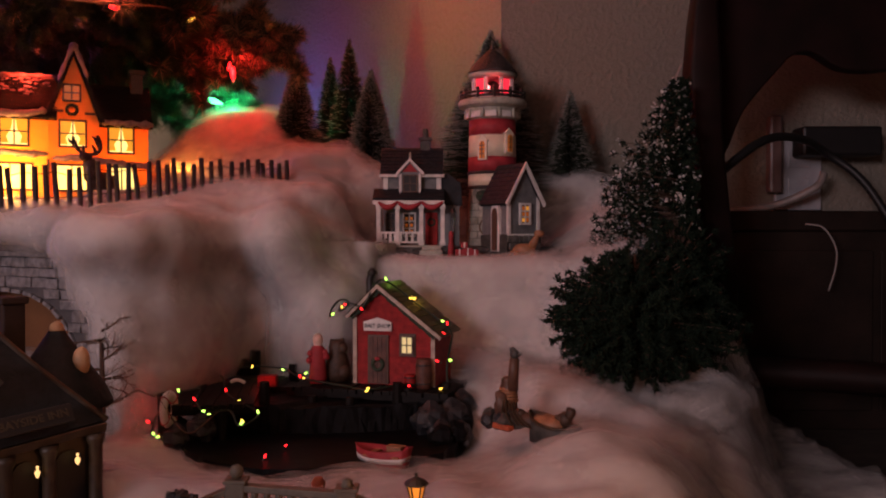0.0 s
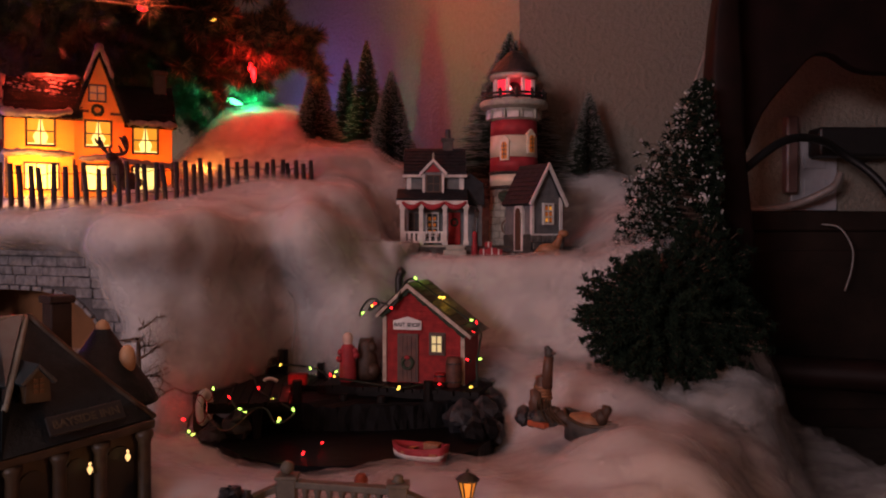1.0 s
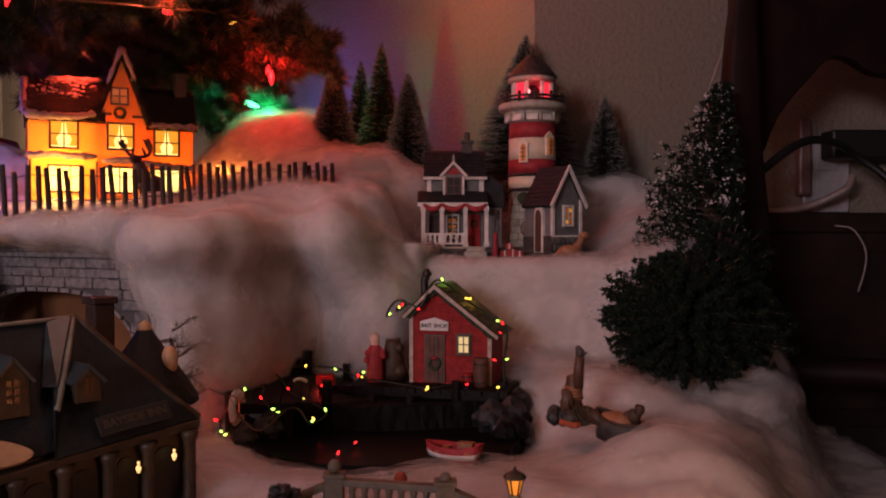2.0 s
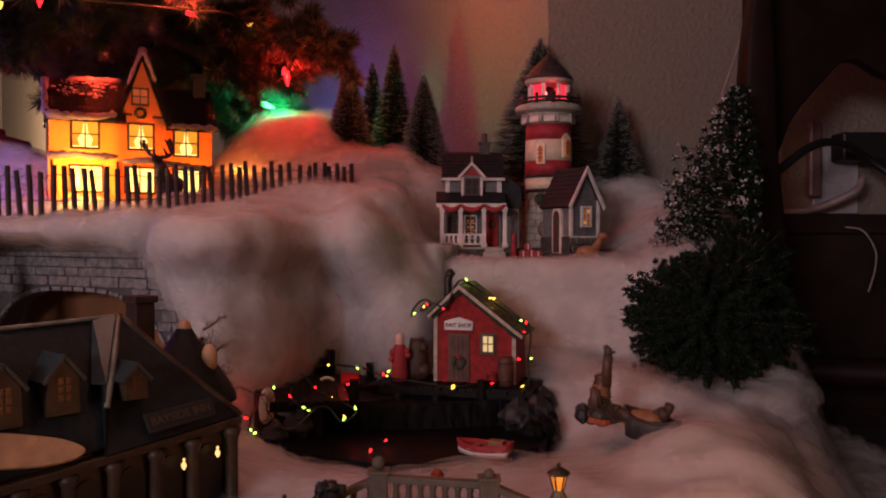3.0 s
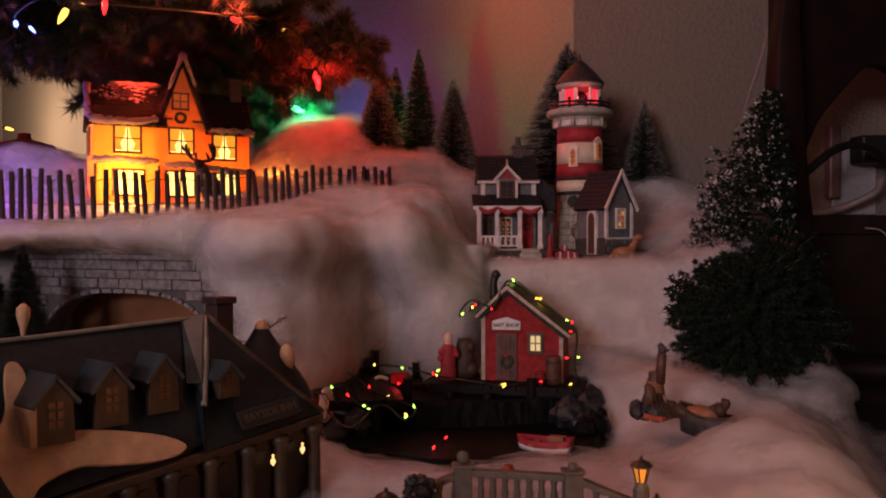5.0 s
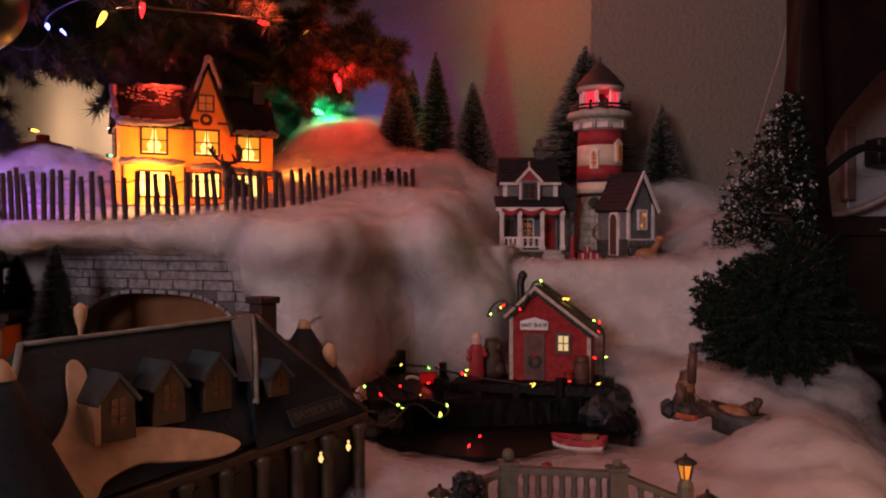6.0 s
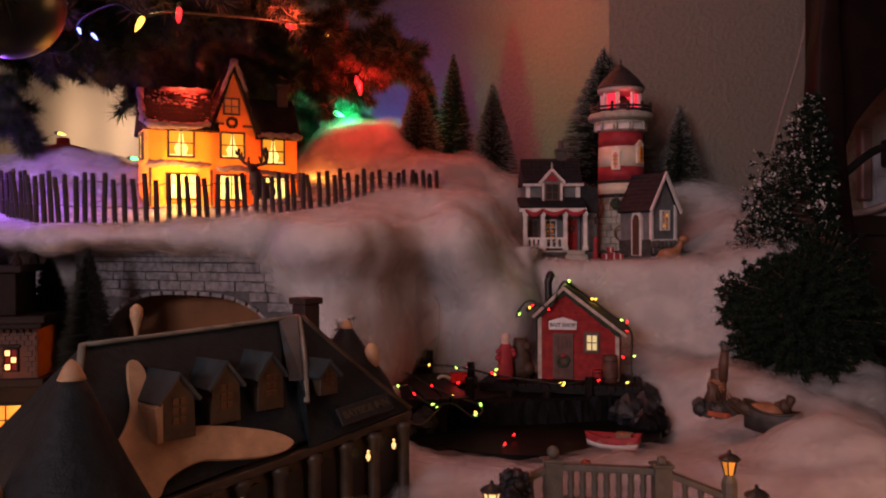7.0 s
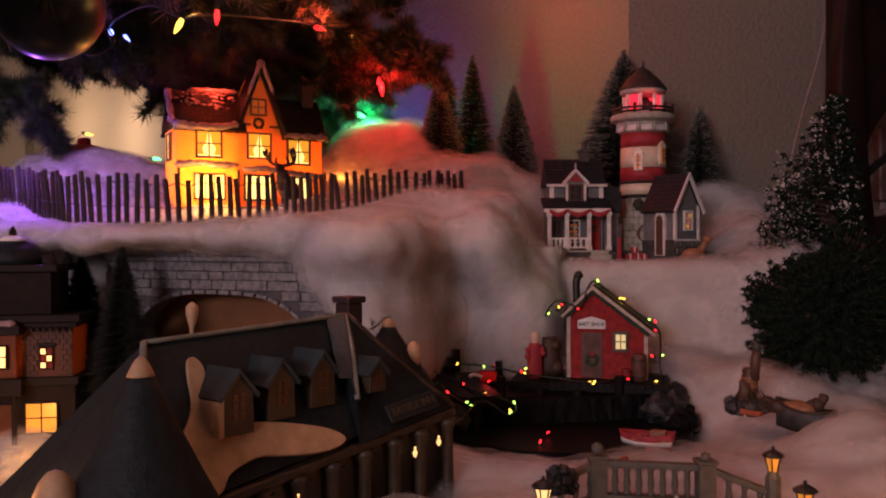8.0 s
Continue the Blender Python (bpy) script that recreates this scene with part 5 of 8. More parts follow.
    box(bm, -0.0555, -0.034, yf + 0.004, 0.02, 0.012, 0.065)
    H("link_wall", bm, M_GREY)
    bm = bmesh.new()
    prism(bm, [(-0.058, 0.0652), (-0.030, 0.0652), (-0.032, 0.094), (-0.05, 0.108), (-0.058, 0.100)], yf + 0.001, 0.018)
    H("link_roof", bm, M_SLATE, "", 0.0008)
    # shed that stands cornerwise: a gable end and a side with an arched door
    S = new("shed")
    S.parent = L
    S.matrix_basis = Matrix.Translation((0.0245, -0.080, -0.002)) @ Matrix.Rotation(radians(32), 4, "Z")
    W, D, FOOT, EAVE, PEAK = 0.047, 0.054, 0.029, 0.077, 0.1185
    side = Matrix.Rotation(radians(-90), 4, "Z") @ Matrix.Translation((-D, 0, 0))
    bm = bmesh.new()
    prism(bm, [(0.0, FOOT), (W, FOOT), (W, EAVE), (W / 2, PEAK - 0.004), (0.0, EAVE)], 0.0, D)
    part("shed_wall", bm, M_GREY, S, "grey clapboard shed wall")
    bm = bmesh.new()
    clapboards(bm, 0.0, W, FOOT, EAVE, 0.0, 0.0042)
    z = EAVE
    while z < PEAK - 0.008:
        c = (z - EAVE) / (PEAK - EAVE) * W / 2 + 0.002
        clapboards(bm, c, W - c, z, z + 0.0042, 0.0, 0.0042)
        z += 0.0042
    tagged(part("clapboard_siding", bm, M_GREY, S), kind="stuff")
    bm = bmesh.new()
    clapboards(bm, 0.0, D, FOOT, EAVE, 0.0, 0.0042)
    o = tagged(part("clapboard_siding", bm, M_GREY, S), kind="stuff")
    o.matrix_basis = side
    bm = bmesh.new()
    box(bm, -0.003, W + 0.003, -0.003, D, -0.006, FOOT)
    bmesh.ops.subdivide_edges(bm, edges=list(bm.edges), cuts=3, use_grid_fill=True)
    roughen(bm, 0.0022, 150)
    part("shed_foot", bm, M_STONEDK, S, "dark rubble stone footing")
    k = random.Random(44)
    for row in range(3):
        for c in range(6):
            bm = bmesh.new()
            vs = box(bm, 0.008 * c - 0.003 + 0.003 * (row % 2), 0.008 * c + 0.0042 + 0.003 * (row % 2), -0.0052 - k.uniform(0, 0.001), -0.001, 0.0006 + 0.0094 * row, 0.0092 + 0.0094 * row)
            for v in vs:
                v.co += Vector((k.uniform(-0.0008, 0.0008), k.uniform(-0.0005, 0.0005), k.uniform(-0.0007, 0.0007)))
            part("footing_stone", bm, M_FOOT, S, bevel=0.0009)
    # slate slopes with courses
    for sgn in (-1, 1):
        e, r_ = (-0.0065, W / 2) if sgn < 0 else (W + 0.0065, W / 2)
        low = EAVE - 0.0055 * 1.77
        bm = bmesh.new()
        prism(bm, [(e, low), (r_, PEAK), (r_, PEAK - 0.005), (e - sgn * 0.003, low - 0.0022)], -0.0045, D)
        part("shed_roof", bm, M_SLATE, S, "dark slate roof slope", 0.0005)
        bm = bmesh.new()
        ln = math.hypot(r_ - e, PEAK - low)
        nx, nz = sgn * (PEAK - low) / ln, abs(r_ - e) / ln
        for row in range(9):
            t0, t1 = row / 9, min(1.0, (row + 1.2) / 9)
            y = -0.0045 - k.random() * 0.003
            while y < D:
                w_ = k.uniform(0.0045, 0.0065)
                a, b = max(y, -0.0045), min(y + w_ - 0.0005, D)
                y += w_
                if b - a < 0.001:
                    continue
                h = 0.0012 * k.uniform(0.7, 1.3)
                q = [bm.verts.new((e + (r_ - e) * t + nx * hh, yy, low + (PEAK - low) * t + nz * hh)) for t, hh in ((t0, h), (t1, 0.0003)) for yy in (a, b)]
                g = [bm.verts.new((e + (r_ - e) * t0, yy, low + (PEAK - low) * t0)) for yy in (a, b)]
                bm.faces.new((q[0], q[1], q[3], q[2])), bm.faces.new((g[0], g[1], q[1], q[0]))
        tagged(part("shingles", bm, M_SLATE, S), kind="stuff")
        bm = bmesh.new()
        wd = 0.0062 if sgn > 0 else 0.0040
        prism(bm, [(r_, PEAK + 0.0012), (e + sgn * 0.0008, low + 0.0006), (e - sgn * 0.0015, low - wd * 0.55), (r_, PEAK - wd)], -0.0075, -0.0047)
        part("verge_board", bm, M_WHITE, S, "white painted verge board")
    for xx, yy in ((0.0008, -0.0015), (W - 0.0008, -0.0015)):
        bm = bmesh.new()
        box(bm, xx - 0.0019, xx + 0.0019, yy - 0.0012, yy + 0.003, FOOT, EAVE)
        part("corner_board", bm, M_WHITE, S)
    bm = bmesh.new()
    box(bm, -0.002, W + 0.002, -0.0036, -0.001, FOOT - 0.002, FOOT + 0.0012)
    part("sill_board", bm, M_WHITE, S)
    bm = bmesh.new()
    box(bm, -0.0036, -0.001, -0.001, D, EAVE - 0.0085, EAVE - 0.0050)
    part("eave_board", bm, M_WHITE, S)
    win = window_part(L, W / 2 - 0.0045, W / 2 + 0.0075, 0.044, 0.066, -0.0016, M_WHITE, M_BLACK, (1, 2), 0.0026, name="shed_window")
    win.matrix_basis = S.matrix_basis.copy()
    for i in range(2):
        for j in range(3):
            bm = bmesh.new()
            box(bm, W / 2 - 0.0037 + 0.0061 * i, W / 2 + 0.0005 + 0.0061 * i, -0.0032, -0.0026, 0.0450 + 0.0073 * j, 0.0498 + 0.0073 * j)
            part("lit_pane", bm, G_WINDIM if (i + j) % 3 else G_WINLIT, win, "amber lit pane")
    # arched door in the side wall
    bm = bmesh.new()
    prism(bm, [(D - 0.031, 0.008), (D - 0.013, 0.008), (D - 0.013, 0.058), (D - 0.016, 0.066), (D - 0.022, 0.069), (D - 0.028, 0.066), (D - 0.031, 0.058)], -0.004, 0.004)
    o = part("door_surround", bm, M_WHITE, S, "white arched door surround", 0.0005)
    o.matrix_basis = side
    bm = bmesh.new()
    prism(bm, [(D - 0.0275, 0.009), (D - 0.0165, 0.009), (D - 0.0165, 0.055), (D - 0.0185, 0.061), (D - 0.022, 0.063), (D - 0.0255, 0.061), (D - 0.0275, 0.055)], -0.0052, -0.0041)
    o = part("arched_door", bm, M_TRIM, S, "dark arched door")
    o.matrix_basis = side
    # wreath and hoop on the stone foot
    bm = bmesh.new()
    ball(bm, (-0.004, -0.008, 0.078), 0.0085, squash=(1, 0.4, 1))
    roughen(bm, 0.0025, 300)
    H("wreath", bm, M_SISAL, "round dark green wreath")
    bm = bmesh.new()
    for k in range(3):
        ring(bm, (0.003 + 0.0006 * k, -0.0115 - 0.0012 * k, 0.037), 0.0105 + 0.0006 * k, 0.0009)
    H("rope_coil", bm, M_WOODBR, "coil of brown rope hung on the wall")


lighthouse()


def small_figures():
    bm = bmesh.new()
    ball(bm, (0, 0, 0.009), 0.008, squash=(1.6, 0.8, 0.9))
    tube(bm, [(0.008, 0, 0.013), (0.012, 0, 0.020), (0.014, 0, 0.025)], [0.005, 0.0035, 0.003], 7)
    ball(bm, (0.016, 0, 0.0265), 0.0042, squash=(1.4, 0.8, 0.9))
    for sx in (-0.008, 0.008):
        tube(bm, [(sx, -0.004, 0.006), (sx + 0.006, -0.006, 0.0)], [0.0035, 0.0025], 6)
    tube(bm, [(-0.011, 0, 0.009), (-0.016, -0.002, 0.003)], [0.002, 0.001], 5)
    ob = solid("deer_figurine", bm, M_FAWN, "small reddish brown lying deer figurine on the snow", "figurine", smooth=True)
    ob.matrix_world = Matrix.Translation((0.098, 1.046, 0.270)) @ Matrix.Rotation(radians(-10), 4, "Z") @ Matrix.Scale(1.15, 4)
    sled = thing("gift_sled", Matrix.Translation((0.029, 1.070, 0.270)) @ Matrix.Scale(0.85, 4), "small red sled heaped with red gift parcels", "sled")
    for i, (x, z, s) in enumerate(((-0.010, 0.008, 0.006), (0.002, 0.009, 0.007), (0.012, 0.008, 0.0055), (-0.003, 0.019, 0.005))):
        bm = bmesh.new()
        box(bm, x - s, x + s, -s * 0.8, s * 0.8, z - s * 0.8, z + s * 0.8)
        p = part("parcel", bm, M_RED, sled, bevel=0.0006)
        bm = bmesh.new()
        box(bm, x - 0.0009, x + 0.0009, -s * 0.8 - 0.0006, s * 0.8 + 0.0006, z - s * 0.8, z + s * 0.8 + 0.0005)
        part("ribbon", bm, M_WHITE, p)
    bm = bmesh.new()
    for y in (-0.006, 0.006):
        tube(bm, [(-0.022, y, 0.006), (-0.018, y, 0.0005), (0.018, y, 0.0005)], 0.0009, 5)
    box(bm, -0.018, 0.018, -0.007, 0.007, 0.001, 0.0022)
    part("runners", bm, M_WOODBR, sled)
    bm = bmesh.new()
    lathe(bm, [(0.0045, 0), (0.0035, 0.010), (0.0026, 0.017), (0.0034, 0.020), (0.002, 0.025)], 10)
    ob = solid("small_figurine", bm, M_RED, "tiny red and white painted figurine beside the tower", "figurine", smooth=True)
    ob.location = (0.010, 1.083, 0.272)
    ob.scale = (1, 1, 1.25)
    for i, (x, y) in enumerate(((-0.073, 1.072), (-0.060, 1.071), (-0.048, 1.073))):
        bm = bmesh.new()
        ball(bm, (0, 0, 0.002), 0.0028, 8, 6, (1.3, 1, 0.8))
        ball(bm, (0.003, 0, 0.0045), 0.0015, 6, 5)
        ob = solid("small_bird_figurine", bm, M_WHITE, "tiny white bird figurine on the snow", "figurine", "birds by the steps", smooth=True)
        ob.location = (x, y, 0.270)
    bm = bmesh.new()
    tube(bm, [(0, 0, 0), (0, 0, 0.05)], [0.0016, 0.0012], 6)
    box(bm, -0.003, 0.003, -0.003, 0.003, 0.050, 0.057)
    lathe(bm, [(0.0042, 0.057), (0.001, 0.0625)], 8)
    ob = solid("post_lamp", bm, M_LAMPBLK, "thin dark post lamp beside the stone tower foot", "lamp")
    ob.location = (0.013, 1.09, 0.270)


small_figures()

# ---- bait shop on its dock ----


def sign_text(words, size, m, material, parent, name="lettering"):
    cu = bpy.data.curves.new(name, "FONT")
    cu.body, cu.size, cu.extrude, cu.offset = words, size, 0.0002, size * 0.022
    cu.align_x, cu.align_y = "CENTER", "CENTER"
    tmp = bpy.data.objects.new(name, cu)
    scene.collection.objects.link(tmp)
    dg = bpy.context.evaluated_depsgraph_get()
    me = bpy.data.meshes.new_from_object(tmp.evaluated_get(dg))
    bpy.data.objects.remove(tmp)
    me.materials.clear()
    me.materials.append(material)
    ob = new(name, me)
    ob.parent = parent
    ob.matrix_basis = m @ Matrix.Rotation(radians(90), 4, "X")
    return ob


BAIT = Matrix.Translation((-0.0927, 0.906, 0.1433)) @ Matrix.Rotation(radians(-16), 4, "Z")


def bait_shop():
    b = thing("bait_shop", BAIT, "red clapboard bait shop with mossy lit roof", "model house")
    depth = 0.058
    wall = [(0, 0), (0.0875, 0), (0.0875, 0.054), (0.0285, 0.0985), (0, 0.072)]
    bm = bmesh.new()
    prism(bm, wall, 0, depth)
    part("wall", bm, M_BARN, b, "dark red painted wall")
    bm = bmesh.new()
    for k in range(22):
        z0, z1 = 0.0042 * k, min(0.0042 * (k + 1), 0.096)

        def span(z):
            lo = 0 if z < 0.072 else (z - 0.072) / (0.0985 - 0.072) * 0.0285
            hi = 0.0875 if z < 0.054 else 0.0875 - (z - 0.054) / (0.0985 - 0.054) * 0.059
            return lo, hi
        (a0, b0), (a1, b1) = span(z0), span(z1)
        v = [bm.verts.new(c) for c in ((a0, -0.0017, z0), (b0, -0.0017, z0), (b1, 0.0002, z1), (a1, 0.0002, z1), (a0, 0.0005, z0), (b0, 0.0005, z0))]
        bm.faces.new(v[:4]), bm.faces.new((v[0], v[4], v[5], v[1]))
    tagged(part("clapboard_siding", bm, M_BARN, b), kind="stuff")
    bm = bmesh.new()
    for k in range(12):
        z0, z1 = 0.0044 * k, 0.0044 * (k + 1)
        v = [bm.verts.new(c) for c in ((0.0887, 0, z0), (0.0887, depth, z0), (0.0877, depth, z1), (0.0877, 0, z1))]
        bm.faces.new(v)
    tagged(part("clapboard_siding", bm, M_BARN, b), kind="stuff")
    # dark garland under the rakes
    for pts in ([(0.0285, -0.0035, 0.0985), (0.058, -0.0035, 0.0755), (0.090, -0.0035, 0.0505)], [(0.0285, -0.0035, 0.0985), (0.012, -0.0035, 0.0830), (-0.002, -0.0035, 0.0695)]):
        bm = bmesh.new()
        tube(bm, smooth_line(pts, 10), 0.0026, 7)
        roughen(bm, 0.0022, 420)
        part("garland", bm, M_SISAL, b, "dark green garland under the eave")
    # roof, long on one side
    for nm, pts in (("roof", [(0.0285, 0.1055), (0.0975, 0.0525), (0.0950, 0.0500), (0.0285, 0.1005)]), ("roof", [(0.0285, 0.1055), (-0.0065, 0.0715), (-0.0035, 0.0695), (0.0285, 0.1005)])):
        bm = bmesh.new()
        prism(bm, pts, -0.008, depth + 0.006)
        part(nm, bm, M_MOSS, b, "mossy green shingle roof", 0.0007)
    bm = bmesh.new()
    r = random.Random(3)
    for (xa, za), (xb, zb), rows in (((0.0985, 0.0520), (0.0290, 0.1056), 11), ((-0.0070, 0.0712), (0.0280, 0.1056), 6)):
        dx, dz = xb - xa, zb - za
        ln = math.hypot(dx, dz)
        nx, nz = (-dz / ln, dx / ln) if dx > 0 else (dz / ln, -dx / ln)
        if nz < 0:
            nx, nz = -nx, -nz
        for k in range(rows):
            t0, t1 = k / rows, min(1, (k + 1.2) / rows)
            y = -0.008
            while y < depth + 0.004:
                w = 0.006 * r.uniform(0.8, 1.2)
                e = 0.0014 * r.uniform(0.7, 1.3)
                q = [bm.verts.new((xa + dx * t + nx * h, yy, za + dz * t + nz * h)) for t, h in ((t0, e), (t1, 0.0003)) for yy in (y, min(y + w - 0.0005, depth + 0.006))]
                g = [bm.verts.new((xa + dx * t0, yy, za + dz * t0)) for yy in (y, min(y + w - 0.0005, depth + 0.006))]
                bm.faces.new((q[0], q[1], q[3], q[2])), bm.faces.new((g[0], g[1], q[1], q[0]))
                y += w
    tagged(part("shingles", bm, M_MOSS, b), kind="stuff")
    for pts in ([(0.0285, 0.1050), (0.0975, 0.0520), (0.0960, 0.0490), (0.0285, 0.1004)], [(0.0285, 0.1050), (-0.0065, 0.0712), (-0.0050, 0.0684), (0.0285, 0.1004)]):
        bm = bmesh.new()
        prism(bm, pts, -0.0105, -0.0082)
        part("verge_board", bm, M_VERGE, b, "worn tan verge board")
    for x, h in ((0.0012, 0.070), (0.0865, 0.052)):
        bm = bmesh.new()
        box(bm, x - 0.0021, x + 0.0021, -0.003, -0.0012, 0, h)
        part("corner_board", bm, M_VERGE, b, "worn tan corner board")
    # door with wreath
    bm = bmesh.new()
    box(bm, 0.0155, 0.0385, -0.0032, -0.0012, 0.001, 0.052)
    part("door_frame", bm, M_TRIM, b, bevel=0.0005)
    for k in range(4):
        bm = bmesh.new()
        box(bm, 0.0175 + 0.0048 * k, 0.0219 + 0.0048 * k, -0.0042, -0.0032, 0.002, 0.0495)
        part("door_board", bm, M_DOOR, b)
    bm = bmesh.new()
    ring(bm, (0.0275, -0.0052, 0.0215), 0.0058, 0.0021, n=14)
    roughen(bm, 0.0013, 420)
    wr = part("wreath", bm, M_SISAL, b, "dark green wreath with a red bow")
    bm = bmesh.new()
    ball(bm, (0.0275, -0.0068, 0.0275), 0.0022, 8, 6, (1.5, 0.7, 1))
    part("bow", bm, M_RED, wr)
    # sign
    bm = bmesh.new()
    prism(bm, [(0.0115, 0.0560), (0.0425, 0.0560), (0.0425, 0.0655), (0.0270, 0.0700), (0.0115, 0.0655)], -0.0046, -0.0022)
    sg = part("sign", bm, M_WHITE, b, "white sign board lettered BAIT SHOP", 0.0004)
    sign_text("BAIT SHOP", 0.0059, Matrix.Translation((0.0270, -0.0049, 0.0612)), M_BLACK, sg)
    # window
    bm = bmesh.new()
    box(bm, 0.0500, 0.0680, -0.0028, -0.0012, 0.0300, 0.0540)
    part("window_surround", bm, M_TRIM, b, bevel=0.0006)
    window_part(b, 0.0535, 0.0645, 0.0340, 0.0505, -0.0032, M_TRIM, glow("pale_pane", (0.95, 0.72, 0.33), 0.55), (1, 1), 0.0016)
    # stovepipe
    bm = bmesh.new()
    tube(bm, smooth_line([(0.008, 0.026, 0.080), (0.0075, 0.026, 0.098), (0.0075, 0.026, 0.108), (0.0100, 0.026, 0.1135)], 5), 0.0044, 10)
    lathe(bm, [(0.0056, 0), (0.0058, 0.003), (0.0018, 0.008)], 10, (0.0100, 0.026, 0.1125))
    part("stovepipe", bm, M_LAMPBLK, b, "black bent stovepipe", smooth=True)


bait_shop()


def barrel(m, h, r, material, label):
    bm = bmesh.new()
    lathe(bm, [(r * 0.86, 0), (r * 0.96, h * 0.2), (r, h * 0.5), (r * 0.96, h * 0.8), (r * 0.86, h)], 16)
    t = thing("barrel", m, label, "barrel")
    part("body", bm, material, t, smooth=True)
    for z in (0.18, 0.8):
        bm = bmesh.new()
        lathe(bm, [(r * 0.985, h * z - 0.0008), (r * 0.995, h * z), (r * 0.985, h * z + 0.0008)], 16)
        part("hoop", bm, M_LAMPBLK, t)


barrel(BAIT @ Matrix.Translation((0.079, -0.010, 0.0)), 0.030, 0.0085, M_DOOR, "tall brown wooden barrel before the bait shop")
barrel(BAIT @ Matrix.Translation((0.0655, -0.014, 0.0)), 0.014, 0.006, M_BARN, "small red tub before the bait shop")


M_BEAR = mat("bear_brown", (0.06, 0.032, 0.02), (0.03, 0.017, 0.011), rough=0.6, scale=200, bump=0.3, dist=0.001)


def plain_statue(name, at, profile, material, label, spin=0.0, lumps=()):
    bm = bmesh.new()
    lathe(bm, profile, 14)
    for v in bm.verts:
        v.co.y *= 0.8
    for x, y, z, rad in lumps:
        ball(bm, (x, y, z), rad, 10, 8)
    ob = solid(name, bm, material, label, "figurine", smooth=True)
    if material == M_RED:
        ob.data.materials.append(M_SKIN)
        for f in ob.data.polygons:
            f.material_index = int(f.center.z > 0.0405)
    ob.matrix_world = Matrix.Translation(at) @ Matrix.Rotation(spin, 4, "Z")
    return ob


plain_statue("figurine", (-0.131, 0.902, 0.144), [(0.0085, 0), (0.0092, 0.006), (0.0085, 0.018), (0.0078, 0.030), (0.0070, 0.037), (0.0042, 0.0395), (0.0050, 0.043), (0.0054, 0.046), (0.0046, 0.0495), (0.002, 0.0518)], M_RED, "red painted standing figurine on the dock", 0.0, ((-0.0085, -0.003, 0.024, 0.0036), (0.0088, -0.002, 0.028, 0.0036), (-0.0075, -0.001, 0.031, 0.0036), (0.0075, -0.001, 0.032, 0.0036)))
plain_statue("figurine", (-0.112, 0.915, 0.144), [(0.0115, 0), (0.0128, 0.008), (0.0126, 0.018), (0.0108, 0.026), (0.0092, 0.030), (0.0096, 0.035), (0.0086, 0.0405), (0.0045, 0.0440)], M_BEAR, "dark brown seated bear figurine on the dock", 0.0, ((0.0065, -0.005, 0.0350, 0.0052), (-0.0058, 0.0, 0.0420, 0.0028), (0.0050, 0.001, 0.0428, 0.0028), (0.0070, -0.005, 0.010, 0.0082)))

DOCK = [(-0.262, 0.815), (-0.235, 0.775), (-0.195, 0.723), (-0.155, 0.703), (-0.12, 0.7), (-0.075, 0.71), (-0.035, 0.73), (0.0, 0.758), (0.022, 0.835), (0.025, 0.9), (0.005, 0.955), (-0.06, 0.985), (-0.17, 1.0), (-0.245, 0.975), (-0.27, 0.9)]


